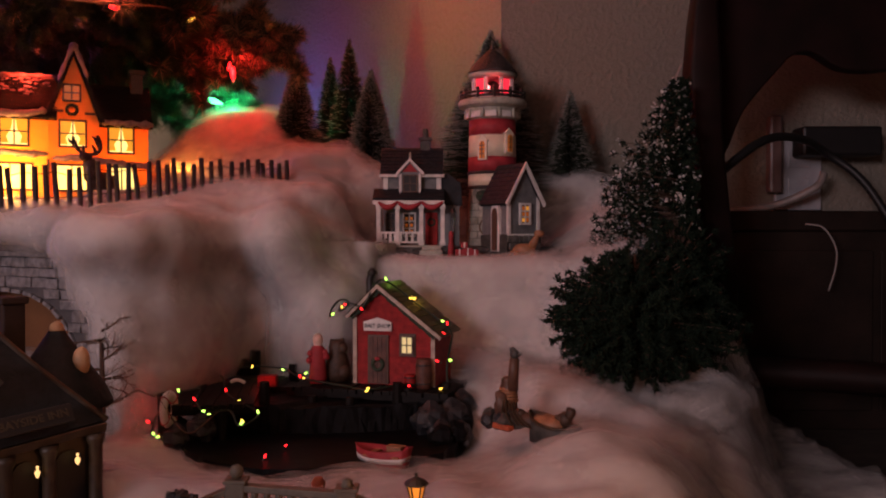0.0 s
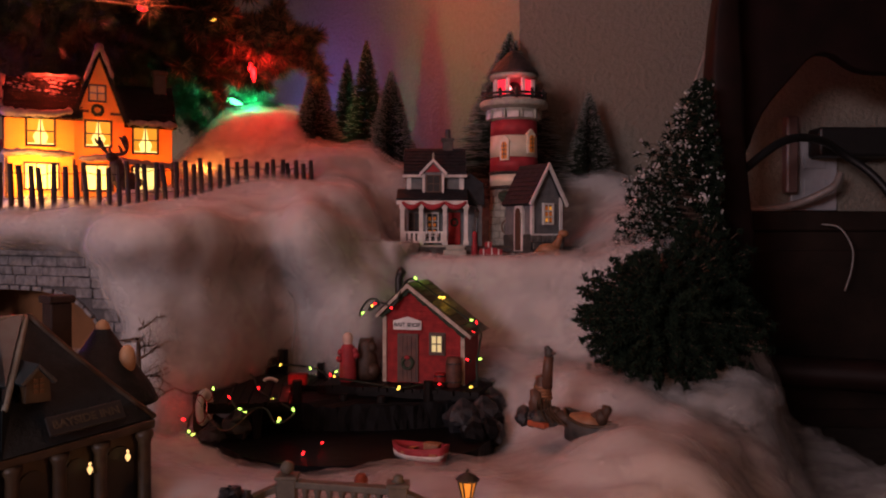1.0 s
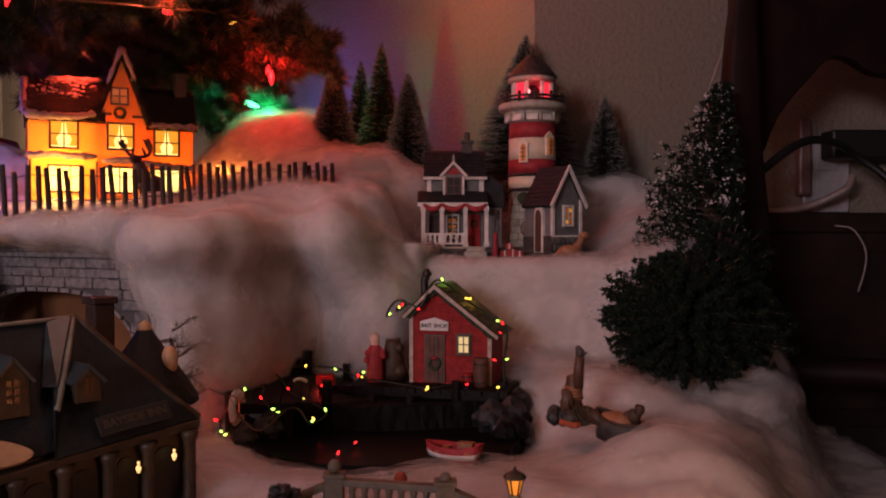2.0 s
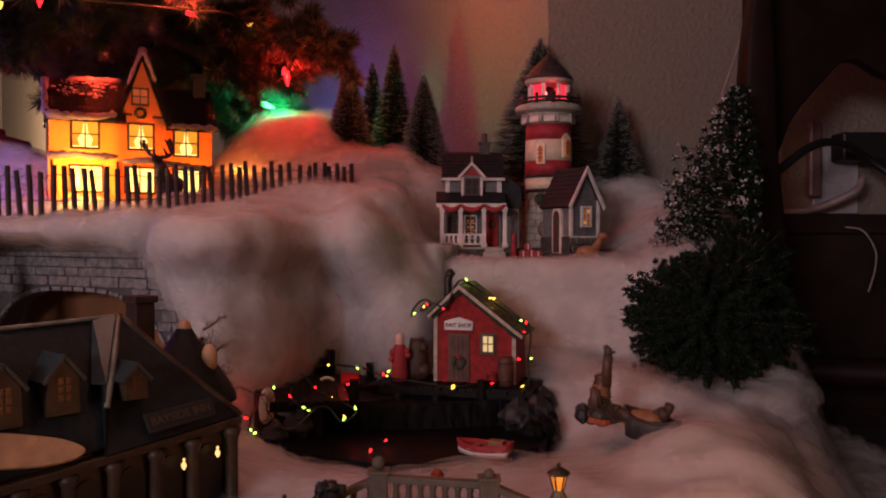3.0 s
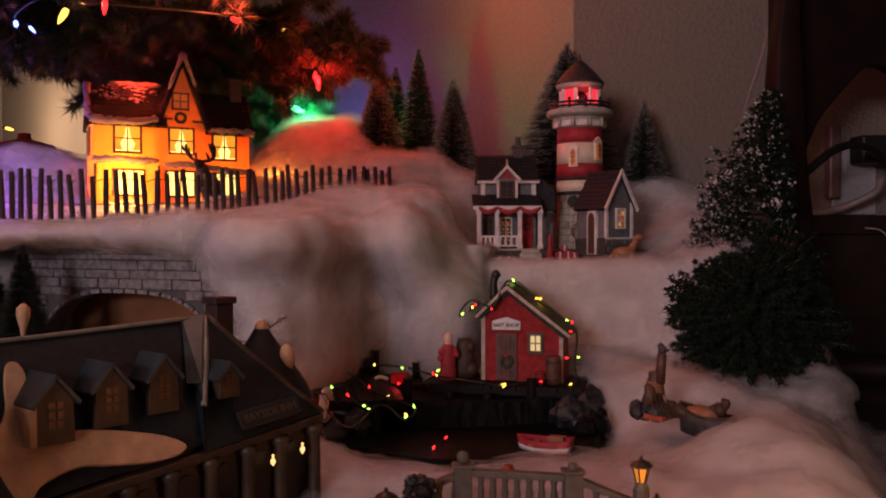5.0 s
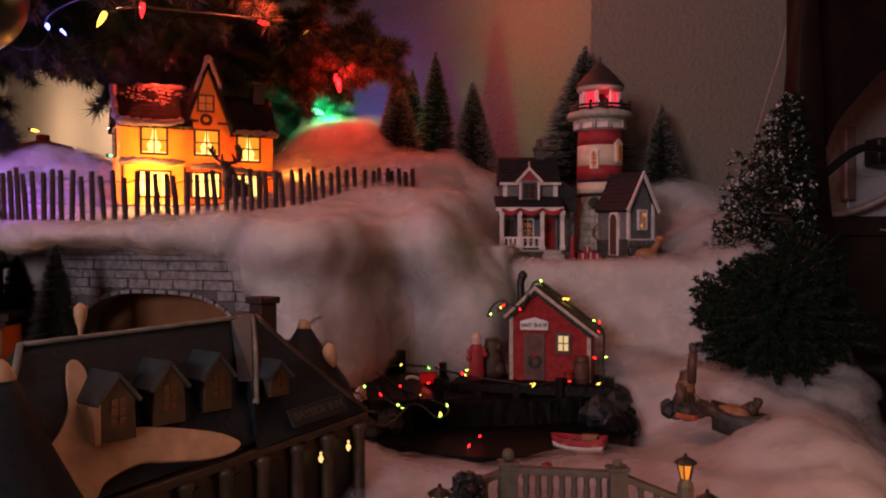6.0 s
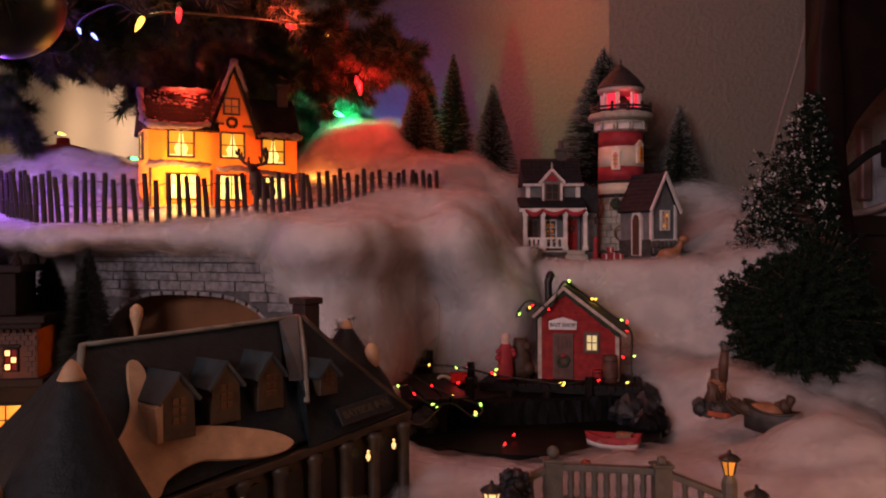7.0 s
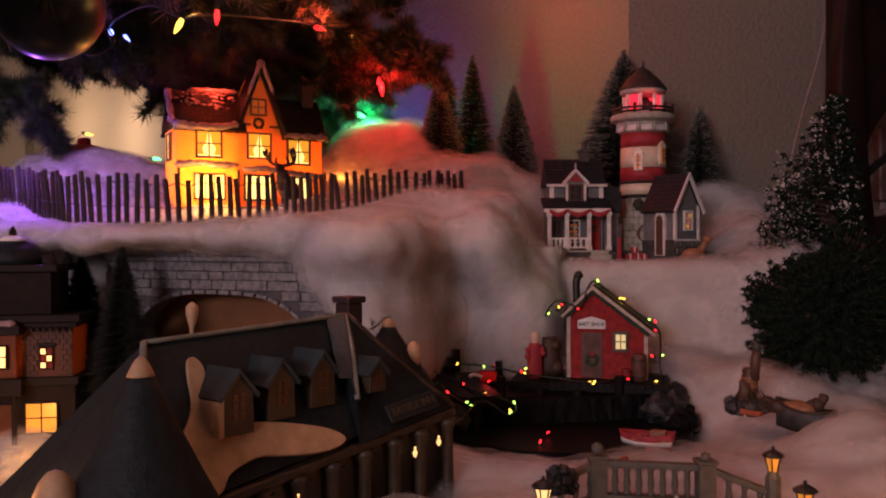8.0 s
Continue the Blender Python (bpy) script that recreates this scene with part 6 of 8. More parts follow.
def dock():
    d = thing("dock", Matrix.Identity(4), "dark weathered model dock on rocks over black water", "dock")
    bm = bmesh.new()
    ol = [(p.x, p.y) for p in smooth_line([(x, y, 0) for x, y in DOCK + DOCK[:1]], 5)[:-1]]
    a = [bm.verts.new((x, y, 0.085)) for x, y in ol]
    b = [bm.verts.new((x + noise.noise(Vector((x * 60, y * 60, 0))) * 0.004, y, 0.1085)) for x, y in ol]
    bm.faces.new(a[::-1]), bm.faces.new(b)
    for i in range(len(a)):
        bm.faces.new((a[i], a[(i + 1) % len(a)], b[(i + 1) % len(a)], b[i]))
    part("water_base", bm, M_WATER, d, "glossy black water base", smooth=False)
    # dark block added so that the shaded space under the deck reads black
    bm = bmesh.new()
    lo = [(-0.125 + (x + 0.125) * 0.90, 0.915 + (y - 0.915) * (0.42 if y < 0.915 else 0.9)) for x, y in ol]
    a = [bm.verts.new((x, y, 0.10)) for x, y in lo]
    b = [bm.verts.new((x, y + 0.004, 0.1325)) for x, y in lo]
    bm.faces.new(a[::-1]), bm.faces.new(b)
    for i in range(len(a)):
        bm.faces.new((a[i], a[(i + 1) % len(a)], b[(i + 1) % len(a)], b[i]))
    bmesh.ops.subdivide_edges(bm, edges=list(bm.edges), cuts=2)
    roughen(bm, 0.004, 90)
    part("under_deck_block", bm, M_ROCK, d, "black backing block added under the deck", smooth=False)
    # decks of planks: the shop's platform, the walk to the side, the side platform
    r = random.Random(8)

    def deck(x0, x1, y0, y1, z, ang, about):
        m = Matrix.Translation((about[0], about[1], z)) @ Matrix.Rotation(radians(ang), 4, "Z")
        n = max(2, int((x1 - x0) / 0.0085))
        w = (x1 - x0) / n
        for i in range(n):
            bm = bmesh.new()
            box(bm, x0 + w * i + 0.0004, x0 + w * (i + 1) - 0.0004, y0 + r.uniform(-0.003, 0.002), y1 + r.uniform(-0.002, 0.003), -0.004, r.uniform(-0.0006, 0.0006))
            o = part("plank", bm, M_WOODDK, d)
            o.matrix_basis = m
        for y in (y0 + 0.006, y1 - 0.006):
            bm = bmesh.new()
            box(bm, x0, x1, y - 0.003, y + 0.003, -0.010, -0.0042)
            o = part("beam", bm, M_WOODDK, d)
            o.matrix_basis = m

    deck(-0.062, 0.112, -0.036, 0.068, 0.1432, -16, (-0.0927, 0.906))
    deck(-0.075, 0.02, -0.025, 0.045, 0.139, -4, (-0.180, 0.935))
    deck(-0.040, 0.035, -0.075, 0.035, 0.141, 8, (-0.222, 0.875))
    for x, y, z0, z1, rad in ((-0.262, 0.812, 0.09, 0.150, 0.0075), (-0.216, 0.99, 0.09, 0.166, 0.0068), (-0.229, 0.985, 0.09, 0.158, 0.0078), (-0.165, 0.955, 0.09, 0.156, 0.005), (-0.175, 0.845, 0.088, 0.155, 0.0055), (-0.045, 0.858, 0.088, 0.152, 0.0055), (-0.036, 0.862, 0.088, 0.146, 0.005),
                              (0.004, 0.872, 0.09, 0.150, 0.005), (-0.13, 0.862, 0.088, 0.138, 0.005), (-0.092, 0.852, 0.088, 0.138, 0.005), (-0.205, 0.80, 0.088, 0.142, 0.005), (-0.252, 0.945, 0.09, 0.152, 0.006)):
        bm = bmesh.new()
        tube(bm, [(x, y, z0), (x + r.uniform(-0.001, 0.001), y, (z0 + z1) / 2), (x + r.uniform(-0.002, 0.002), y, z1)], [rad, rad * 0.96, rad * 0.9], 9)
        roughen(bm, 0.0008, 200)
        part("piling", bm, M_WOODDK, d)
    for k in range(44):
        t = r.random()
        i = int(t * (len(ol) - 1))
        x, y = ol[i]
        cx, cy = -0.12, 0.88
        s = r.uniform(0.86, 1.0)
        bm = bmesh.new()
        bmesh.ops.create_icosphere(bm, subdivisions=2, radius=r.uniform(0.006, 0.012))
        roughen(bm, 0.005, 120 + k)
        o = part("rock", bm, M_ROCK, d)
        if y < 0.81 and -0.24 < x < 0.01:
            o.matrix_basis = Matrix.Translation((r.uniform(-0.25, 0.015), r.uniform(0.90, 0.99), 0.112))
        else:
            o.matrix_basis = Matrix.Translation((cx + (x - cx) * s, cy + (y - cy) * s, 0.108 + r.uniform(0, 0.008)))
    for x, y, z, s in ((-0.012, 0.828, 0.120, 0.017), (0.008, 0.842, 0.119, 0.018), (-0.002, 0.806, 0.112, 0.013), (0.016, 0.812, 0.110, 0.012), (0.018, 0.868, 0.126, 0.015), (-0.225, 0.80, 0.118, 0.014), (-0.245, 0.79, 0.112, 0.012)):
        bm = bmesh.new()
        bmesh.ops.create_icosphere(bm, subdivisions=3, radius=s)
        for v in bm.verts:
            q = Vector((round(v.co.x / s * 1.6) / 1.6, round(v.co.y / s * 1.6) / 1.6, round(v.co.z / s * 1.6) / 1.6)) * s
            v.co = v.co.lerp(q, 0.35)
        roughen(bm, 0.004, 90)
        o = part("boulder", bm, M_BOULDER, d, "rough wet dark boulder")
        o.location = (x, y, z)
    # rope along the side
    bm = bmesh.new()
    tube(bm, smooth_line([(-0.262, 0.806, 0.146), (-0.248, 0.792, 0.128), (-0.228, 0.778, 0.120), (-0.205, 0.790, 0.138)], 6), 0.0009, 6)
    part("rope", bm, M_TRIM, d, "sagging brown rope", smooth=True)


M_WATER = mat("black_water", (0.005, 0.005, 0.006), (0.003, 0.003, 0.003), spec=0.06, rough=0.4, scale=60, bump=0.5, dist=0.002)
dock()


def life_ring(m, label):
    t = thing("life_ring", m, label, "life ring")
    bm = bmesh.new()
    ring(bm, (0, 0, 0), 0.0095, 0.0038, n=24, k=9)
    part("ring_body", bm, M_WHITE, t, smooth=True)
    for k in range(4):
        bm = bmesh.new()
        ring(bm, (0, 0, 0), 0.0042, 0.0006, n=12, k=4)
        o = part("band", bm, M_RED, t, "red band")
        a = k * math.pi / 2 + 0.785
        o.matrix_basis = Matrix.Translation((0.0095 * math.cos(a), 0, 0.0095 * math.sin(a))) @ Matrix.Rotation(-a, 4, "Y") @ Matrix.Rotation(radians(90), 4, "X")


life_ring(Matrix.Translation((-0.2535, 0.797, 0.1375)) @ Matrix.Rotation(radians(68), 4, "Z") @ Matrix.Diagonal((0.85, 1, 1.35, 1)), "white life ring with red bands hung on a piling")
bm = bmesh.new()
box(bm, -0.010, 0.010, -0.006, 0.006, 0, 0.012)
ob = solid("red_crate", bm, M_BARN, "small red crate on the dock under the lights", "crate", bevel=0.0012)
ob.location = (-0.184, 0.905, 0.1400)
bm = bmesh.new()
tube(bm, smooth_line([(-0.012, 0, 0.004), (-0.004, 0.001, 0.008), (0.006, 0, 0.007), (0.013, 0, 0.003)], 4), [0.0034] * 13, 7)
bmesh.ops.scale(bm, vec=(0.55, 0.55, 0.55), verts=bm.verts)
ob = solid("white_bird_figurine", bm, M_WHITE, "small white gull figurine lying on the dock", "figurine", smooth=True)
ob.location = (-0.2025, 0.849, 0.1515)


def rowboat(m, length, width, height, hull, stripe, inside, label, stripe_on=True):
    t = thing("rowboat", m, label, "boat")

    def shell(z0, z1, out, material, name, lab=""):
        bm = bmesh.new()
        rows = []
        for zt in (z0, (z0 + z1) / 2, z1):
            row = []
            for i in range(25):
                u = -1 + 2 * i / 24
                w = (1 - abs(u) ** 2.4) * (0.62 + 0.38 * zt) if u < 0 else (1 - 0.35 * u ** 2) * (0.62 + 0.38 * zt)
                row.append((u * length / 2 * (0.86 + 0.14 * zt), w * width / 2 + out, height * zt + 0.18 * height * u * u * zt))
            rows.append(row)
        for s in (-1, 1):
            g = [[bm.verts.new((x, s * y, z)) for x, y, z in row] for row in rows]
            for a, b in zip(g, g[1:]):
                for i in range(24):
                    bm.faces.new((a[i], a[i + 1], b[i + 1], b[i]))
        ends = [[bm.verts.new((rows[k][24][0], s * rows[k][24][1], rows[k][24][2])) for s in (-1, 1)] for k in range(3)]
        for a, b in zip(ends, ends[1:]):
            bm.faces.new((a[0], a[1], b[1], b[0]))
        o = part(name, bm, material, t, lab, smooth=True)
        so = o.modifiers.new("thick", "SOLIDIFY")
        so.thickness, so.offset = 0.0009, -1
        return o

    shell(0.0, 1.0, 0.0, hull, "hull")
    if stripe_on:
        shell(0.34, 0.60, 0.0007, stripe, "stripe", "white painted stripe")
    bm = bmesh.new()
    box(bm, -length * 0.40, length * 0.42, -width * 0.28, width * 0.28, height * 0.08, height * 0.20)
    part("floor_boards", bm, inside, t)
    for u in (-0.16, 0.14, 0.36):
        bm = bmesh.new()
        box(bm, length * u - 0.003, length * u + 0.003, -width * 0.42, width * 0.42, height * 0.70, height * 0.80)
        part("thwart", bm, inside, t)
    return t


rowboat(Matrix.Translation((-0.052, 0.727, 0.1030)) @ Matrix.Rotation(radians(-26), 4, "Z"), 0.052, 0.026, 0.0155, M_RED, M_WHITE, M_ORANGE, "small red and white rowboat on black water")
bm = bmesh.new()
box(bm, -0.011, 0.011, -0.007, 0.007, 0, 0.012)
box(bm, -0.012, 0.012, -0.008, 0.008, 0.012, 0.0145)
ob = solid("wooden_crate", bm, M_FAWN, "orange brown crate standing in the rowboat", "crate", bevel=0.001)
ob.matrix_world = Matrix.Translation((-0.040, 0.730, 0.1115)) @ Matrix.Rotation(radians(-26), 4, "Z") @ Matrix.Scale(0.62, 4)


def driftwood_group():
    """The piling with its bird, the nets and the beached boat, one ornament."""
    t = thing("beached_boat_ornament", Matrix.Translation((0.068, 0.742, 0.1335)) @ Matrix.Rotation(radians(-48), 4, "Z"), "brown resin ornament of a beached boat and mooring post", "ornament")
    r = random.Random(5)
    bm = bmesh.new()
    tube(bm, smooth_line([(-0.020, 0.004, 0), (-0.0205, 0.004, 0.018), (-0.019, 0.004, 0.034), (-0.0195, 0.004, 0.040)], 5), [0.0088] * 5 + [0.0075] * 5 + [0.0068] * 5 + [0.0062], 10)
    roughen(bm, 0.002, 220)
    part("mooring_post", bm, M_TRIM, t, "short weathered brown post", smooth=True)
    bm = bmesh.new()
    tube(bm, [(-0.014, 0.003, 0.030), (-0.0125, 0.003, 0.048), (-0.0115, 0.003, 0.058)], [0.0052, 0.0046, 0.0042], 9)
    roughen(bm, 0.0008, 300)
    part("mooring_post", bm, M_TRIM, t, smooth=True)
    bm = bmesh.new()
    ball(bm, (-0.0115, 0.003, 0.0615), 0.0042, 8, 6, (1.1, 0.9, 1.1))
    tube(bm, [(-0.0115, 0.003, 0.063), (-0.0135, 0.001, 0.067)], [0.003, 0.0022], 6)
    tube(bm, [(-0.009, 0.003, 0.0605), (-0.003, 0.002, 0.0625)], [0.0022, 0.0008], 6)
    part("bird", bm, M_STONEDK, t, "small grey bird on the post", smooth=True)
    for k in range(7):
        bm = bmesh.new()
        bmesh.ops.create_icosphere(bm, subdivisions=2, radius=r.uniform(0.0045, 0.0075))
        roughen(bm, 0.003, 200 + 30 * k)
        o = part("stone", bm, (M_STONEDK, M_BOULDER, M_FOOT)[k % 3], t)
        o.location = (-0.036 + 0.0048 * k + r.uniform(-0.002, 0.002), r.uniform(-0.012, -0.002), r.uniform(0.0, 0.006))
    for x, y, z, rad, sq, m in ((-0.004, -0.003, 0.006, 0.0095, (1.25, 0.8, 0.85), M_STONEDK), (0.002, -0.006, 0.012, 0.0060, (1.2, 0.9, 0.8), M_BEAR), (-0.026, 0.001, 0.010, 0.0060, (1.1, 0.8, 1.1), M_BOULDER), (0.010, -0.004, 0.008, 0.0085, (1.4, 0.8, 0.8), M_BEAR), (-0.020, -0.004, 0.018, 0.0075, (0.95, 0.9, 1.5), M_TRIM)):
        bm = bmesh.new()
        ball(bm, (x, y, z), rad, 14, 10, sq)
        roughen(bm, 0.0028, 170)
        part("heap_of_net", bm, m, t, "dark heap of fishing net", smooth=True)
    for k in range(5):
        bm = bmesh.new()
        ring(bm, (-0.020, 0.004, 0), 0.0082 - 0.0003 * k, 0.0013, Matrix.Translation((0, 0, 0.020 + 0.0026 * k)) @ Matrix.Translation((-0.020, 0.004, 0)) @ Matrix.Rotation(radians(90), 4, "X") @ Matrix.Translation((0.020, -0.004, 0)), 16, 6)
        part("rope_turn", bm, M_FAWN, t, "brown rope wound on the post", smooth=True)
    bm = bmesh.new()
    box(bm, -0.018, 0.002, -0.018, -0.012, -0.001, 0.004)
    roughen(bm, 0.002, 200)
    part("buoy", bm, M_BUOY, t, "faded orange red buoy", 0.001)
    bm = bmesh.new()
    for k in range(5):
        tube(bm, smooth_line([(-0.016 + 0.003 * k, -0.006, 0.022), (-0.012 + 0.005 * k, -0.012, 0.012), (-0.006 + 0.007 * k, -0.013, 0.004)], 4), 0.0007, 5)
    part("net", bm, M_TAN, t, "brown fishing net")
    bm = bmesh.new()
    rows = []
    for z, w in ((0, 0.35), (0.5, 0.8), (1, 1.0)):
        rows.append([(0.010 + 0.054 * i / 16, w * 0.0135 * (1 - abs(i / 8 - 1) ** 2.5 * 0.95), -0.010 + 0.021 * z + 0.005 * (i / 8 - 1) ** 2 * z - 0.006 * i / 16) for i in range(17)])
    for s in (-1, 1):
        g = [[bm.verts.new((x, s * y, z)) for x, y, z in row] for row in rows]
        for a, b in zip(g, g[1:]):
            for i in range(16):
                bm.faces.new((a[i], a[i + 1], b[i + 1], b[i]))
    hull = part("hull", bm, M_STONEDK, t, "dark green-grey boat hull", smooth=True)
    so = hull.modifiers.new("thick", "SOLIDIFY")
    so.thickness, so.offset = 0.0016, 0
    bm = bmesh.new()
    for s in (-1, 1):
        tube(bm, [(0.010 + 0.054 * i / 16, s * 0.0135 * (1 - abs(i / 8 - 1) ** 2.5 * 0.95), 0.0112 + 0.005 * (i / 8 - 1) ** 2 - 0.006 * i / 16) for i in range(17)], 0.0013, 6)
    part("gunwale", bm, M_TAN, hull, "tan gunwale", smooth=True)
    bm = bmesh.new()
    ball(bm, (0.030, 0, 0.0085), 0.0125, 16, 10, (1.45, 0.85, 0.55))
    roughen(bm, 0.0016, 160)
    part("boat_cover", bm, M_FAWN, hull, "tan canvas cover on the boat", smooth=True)
    for x, z, rad in ((0.048, 0.014, 0.0062), (0.053, 0.020, 0.0046), (0.042, 0.013, 0.0045)):
        bm = bmesh.new()
        ball(bm, (x, 0.001, z), rad, 12, 8, (1.0, 0.9, 1.15))
        roughen(bm, 0.0016, 220)
        part("bundle", bm, M_BEAR, t, "dark brown bundle in the boat", smooth=True)


driftwood_group()

# ---- strings of tiny lights on the bait shop and dock ----


def light_string(path, bulbs, wire_r, label, spacing_seed=0):
    t = thing("light_string", Matrix.Identity(4), label, "string lights")
    if path:
        bm = bmesh.new()
        tube(bm, smooth_line(path, 6), wire_r, 5)
        part("wire", bm, M_WIRE, t, smooth=True)
    for p, g in bulbs:
        bm = bmesh.new()
        r = random.Random(hash((round(p[0], 4), round(p[2], 4))) % 1000)
        d = Vector((r.uniform(-1, 1), r.uniform(-1, 0.2), r.uniform(-0.3, 1))).normalized()
        tube(bm, [Vector(p), Vector(p) + d * 0.0018, Vector(p) + d * 0.0036], [0.0009, 0.0012, 0.0005], 7)
        part("bulb", bm, g, t, smooth=True)
        bm = bmesh.new()
        tube(bm, [Vector(p) - d * 0.003, Vector(p)], 0.0013, 6)
        part("socket", bm, M_WIRE, t)


def bait(x, y, z):
    return tuple(BAIT @ Vector((x, y, z)))


light_string([bait(-0.024, -0.010, 0.070), bait(-0.020, -0.013, 0.079), bait(-0.011, -0.014, 0.088), bait(-0.002, -0.013, 0.087), bait(-0.006, -0.014, 0.079), bait(-0.012, -0.014, 0.077), bait(-0.006, -0.013, 0.085), bait(0.004, -0.012, 0.084), bait(0.013, -0.012, 0.081), bait(0.020, -0.011, 0.092), bait(0.024, -0.006, 0.104), bait(0.030, 0.004, 0.109), bait(0.045, 0.014, 0.098), bait(0.060, 0.016, 0.086), bait(0.078, 0.022, 0.072), bait(0.099, 0.020, 0.056), bait(0.102, 0.006, 0.040), bait(0.101, -0.002, 0.020), bait(0.104, -0.008, 0.001)],
             [(bait(-0.022, -0.010, 0.072), G_LIME), (bait(-0.004, -0.012, 0.083), G_RED), (bait(-0.009, -0.013, 0.080), G_YEL), (bait(0.013, -0.012, 0.079), G_RED), (bait(0.034, 0.004, 0.1085), G_LIME), (bait(0.061, 0.010, 0.0885), G_YEL), (bait(0.057, 0.011, 0.0895), G_YEL),
              (bait(0.0885, 0.02, 0.066), G_LIME), (bait(0.0965, 0.016, 0.0625), G_RED), (bait(0.0945, 0.004, 0.055), G_RED), (bait(0.103, -0.002, 0.028), G_LIME), (bait(0.0945, -0.009, 0.0275), G_RED), (bait(0.096, -0.012, 0.0), G_YEL), (bait(0.098, -0.014, -0.008), G_YEL), (bait(0.066, -0.022, 0.004), G_RED), (bait(0.025, -0.030, -0.001), G_YEL)],
             0.0012, "green wired string of coloured lights along the shop roof")
light_string([(-0.272, 0.802, 0.112), (-0.268, 0.806, 0.130), (-0.252, 0.815, 0.148), (-0.240, 0.850, 0.147), (-0.233, 0.812, 0.143), (-0.215, 0.778, 0.139), (-0.196, 0.790, 0.138), (-0.178, 0.752, 0.132), (-0.168, 0.784, 0.136), (-0.196, 0.820, 0.141), (-0.215, 0.853, 0.144), (-0.230, 0.905, 0.146), (-0.247, 0.962, 0.146), (-0.216, 0.976, 0.150), (-0.181, 0.980, 0.147), (-0.172, 0.955, 0.149), (-0.145, 0.893, 0.150), (-0.100, 0.868, 0.147), (-0.075, 0.851, 0.146), (-0.039, 0.864, 0.149), (-0.005, 0.883, 0.142)],
             [((-0.270, 0.803, 0.1130), G_LIME), ((-0.2655, 0.806, 0.1105), G_LIME), ((-0.273, 0.800, 0.1250), G_RED), ((-0.250, 0.815, 0.151), G_LIME), ((-0.2474, 0.962, 0.146), G_RED), ((-0.215, 0.853, 0.1445), G_RED), ((-0.233, 0.810, 0.1435), G_RED), ((-0.1958, 0.819, 0.141), G_YEL), ((-0.1945, 0.822, 0.139), G_LIME), ((-0.215, 0.778, 0.140), G_LIME), ((-0.2135, 0.779, 0.138), G_LIME),
              ((-0.1682, 0.784, 0.1365), G_LIME), ((-0.1775, 0.753, 0.1335), G_LIME), ((-0.175, 0.755, 0.1345), G_YEL), ((-0.1395, 0.761, 0.1125), G_RED), ((-0.1516, 0.730, 0.110), G_RED), ((-0.181, 0.980, 0.1445), G_LIME), ((-0.1716, 0.958, 0.1485), G_RED), ((-0.1447, 0.893, 0.151), G_YEL), ((-0.1475, 0.89, 0.1515), G_RED), ((-0.1435, 0.895, 0.155), G_LIME), ((-0.186, 0.885, 0.143), G_RED), ((-0.2157, 0.972, 0.1495), G_YEL),
              ((-0.0749, 0.851, 0.1465), G_YEL), ((-0.0765, 0.851, 0.1445), G_YEL)],
             0.0010, "green wired string of coloured lights over the dock")

# ---- footbridge with lamps ----


def bridge_lamp(m, glass, label):
    t = thing("bridge_lamp", m @ Matrix.Scale(0.76, 4), label, "lamp", "lamps on the bridge")
    bm = bmesh.new()
    lathe(bm, [(0.0075, -0.060), (0.0075, -0.006), (0.0065, -0.004), (0.0045, 0.0)], 8)
    part("post", bm, M_BRIDGE, t, bevel=0.0004)
    bm = bmesh.new()
    lathe(bm, [(0.0042, 0.0002), (0.0072, 0.0135)], 6)
    part("glass", bm, glass, t, "glowing lantern glass")
    for k in range(6):
        a = 2 * math.pi * k / 6
        bm = bmesh.new()
        tube(bm, [(0.0044 * math.cos(a), 0.0044 * math.sin(a), 0), (0.0076 * math.cos(a), 0.0076 * math.sin(a), 0.0138)], 0.0007, 5)
        part("rib", bm, M_LAMPBLK, t)
    bm = bmesh.new()
    lathe(bm, [(0.0098, 0.0137), (0.0102, 0.0150), (0.0070, 0.0178), (0.0030, 0.0196), (0.0014, 0.0205), (0.0018, 0.022), (0.0005, 0.0235)], 12)
    part("cap", bm, M_LAMPBLK, t, "black iron lantern cap")


def baluster(bm, x, y, z0, z1):
    h = z1 - z0
    lathe(bm, [(0.0026, 0), (0.0026, h * 0.1), (0.0017, h * 0.16), (0.0027, h * 0.42), (0.0018, h * 0.78), (0.0025, h * 0.88), (0.0025, h)], 8, (x, y, z0))


def rail_run(parent, a, b, n):
    a, b = Vector(a), Vector(b)
    bm = bmesh.new()
    d = (b - a).normalized()
    s = Vector((-d.y, d.x, 0)).normalized()

    def bar(dz0, dz1, w):
        v = [bm.verts.new(p + s * w * k + Vector((0, 0, dz))) for p in (a, b) for k in (-1, 1) for dz in (dz0, dz1)]
        for f in ((0, 1, 3, 2), (4, 6, 7, 5), (0, 4, 5, 1), (2, 3, 7, 6), (0, 2, 6, 4), (1, 5, 7, 3)):
            bm.faces.new([v[i] for i in f])
    bar(-0.0045, 0.0, 0.0042)
    part("handrail", bm, M_BRIDGE, parent, bevel=0.0008)
    bm = bmesh.new()
    bar(-0.0285, -0.0245, 0.0046)
    bar(-0.050, -0.0288, 0.0036)
    part("plinth", bm, M_BRIDGE, parent)
    for i in range(n):
        p = a + (b - a) * ((i + 0.5) / n)
        bm = bmesh.new()
        baluster(bm, 0, 0, -0.0245, -0.0045)
        o = part("baluster", bm, M_BRIDGE, parent, smooth=True)
        o.location = p


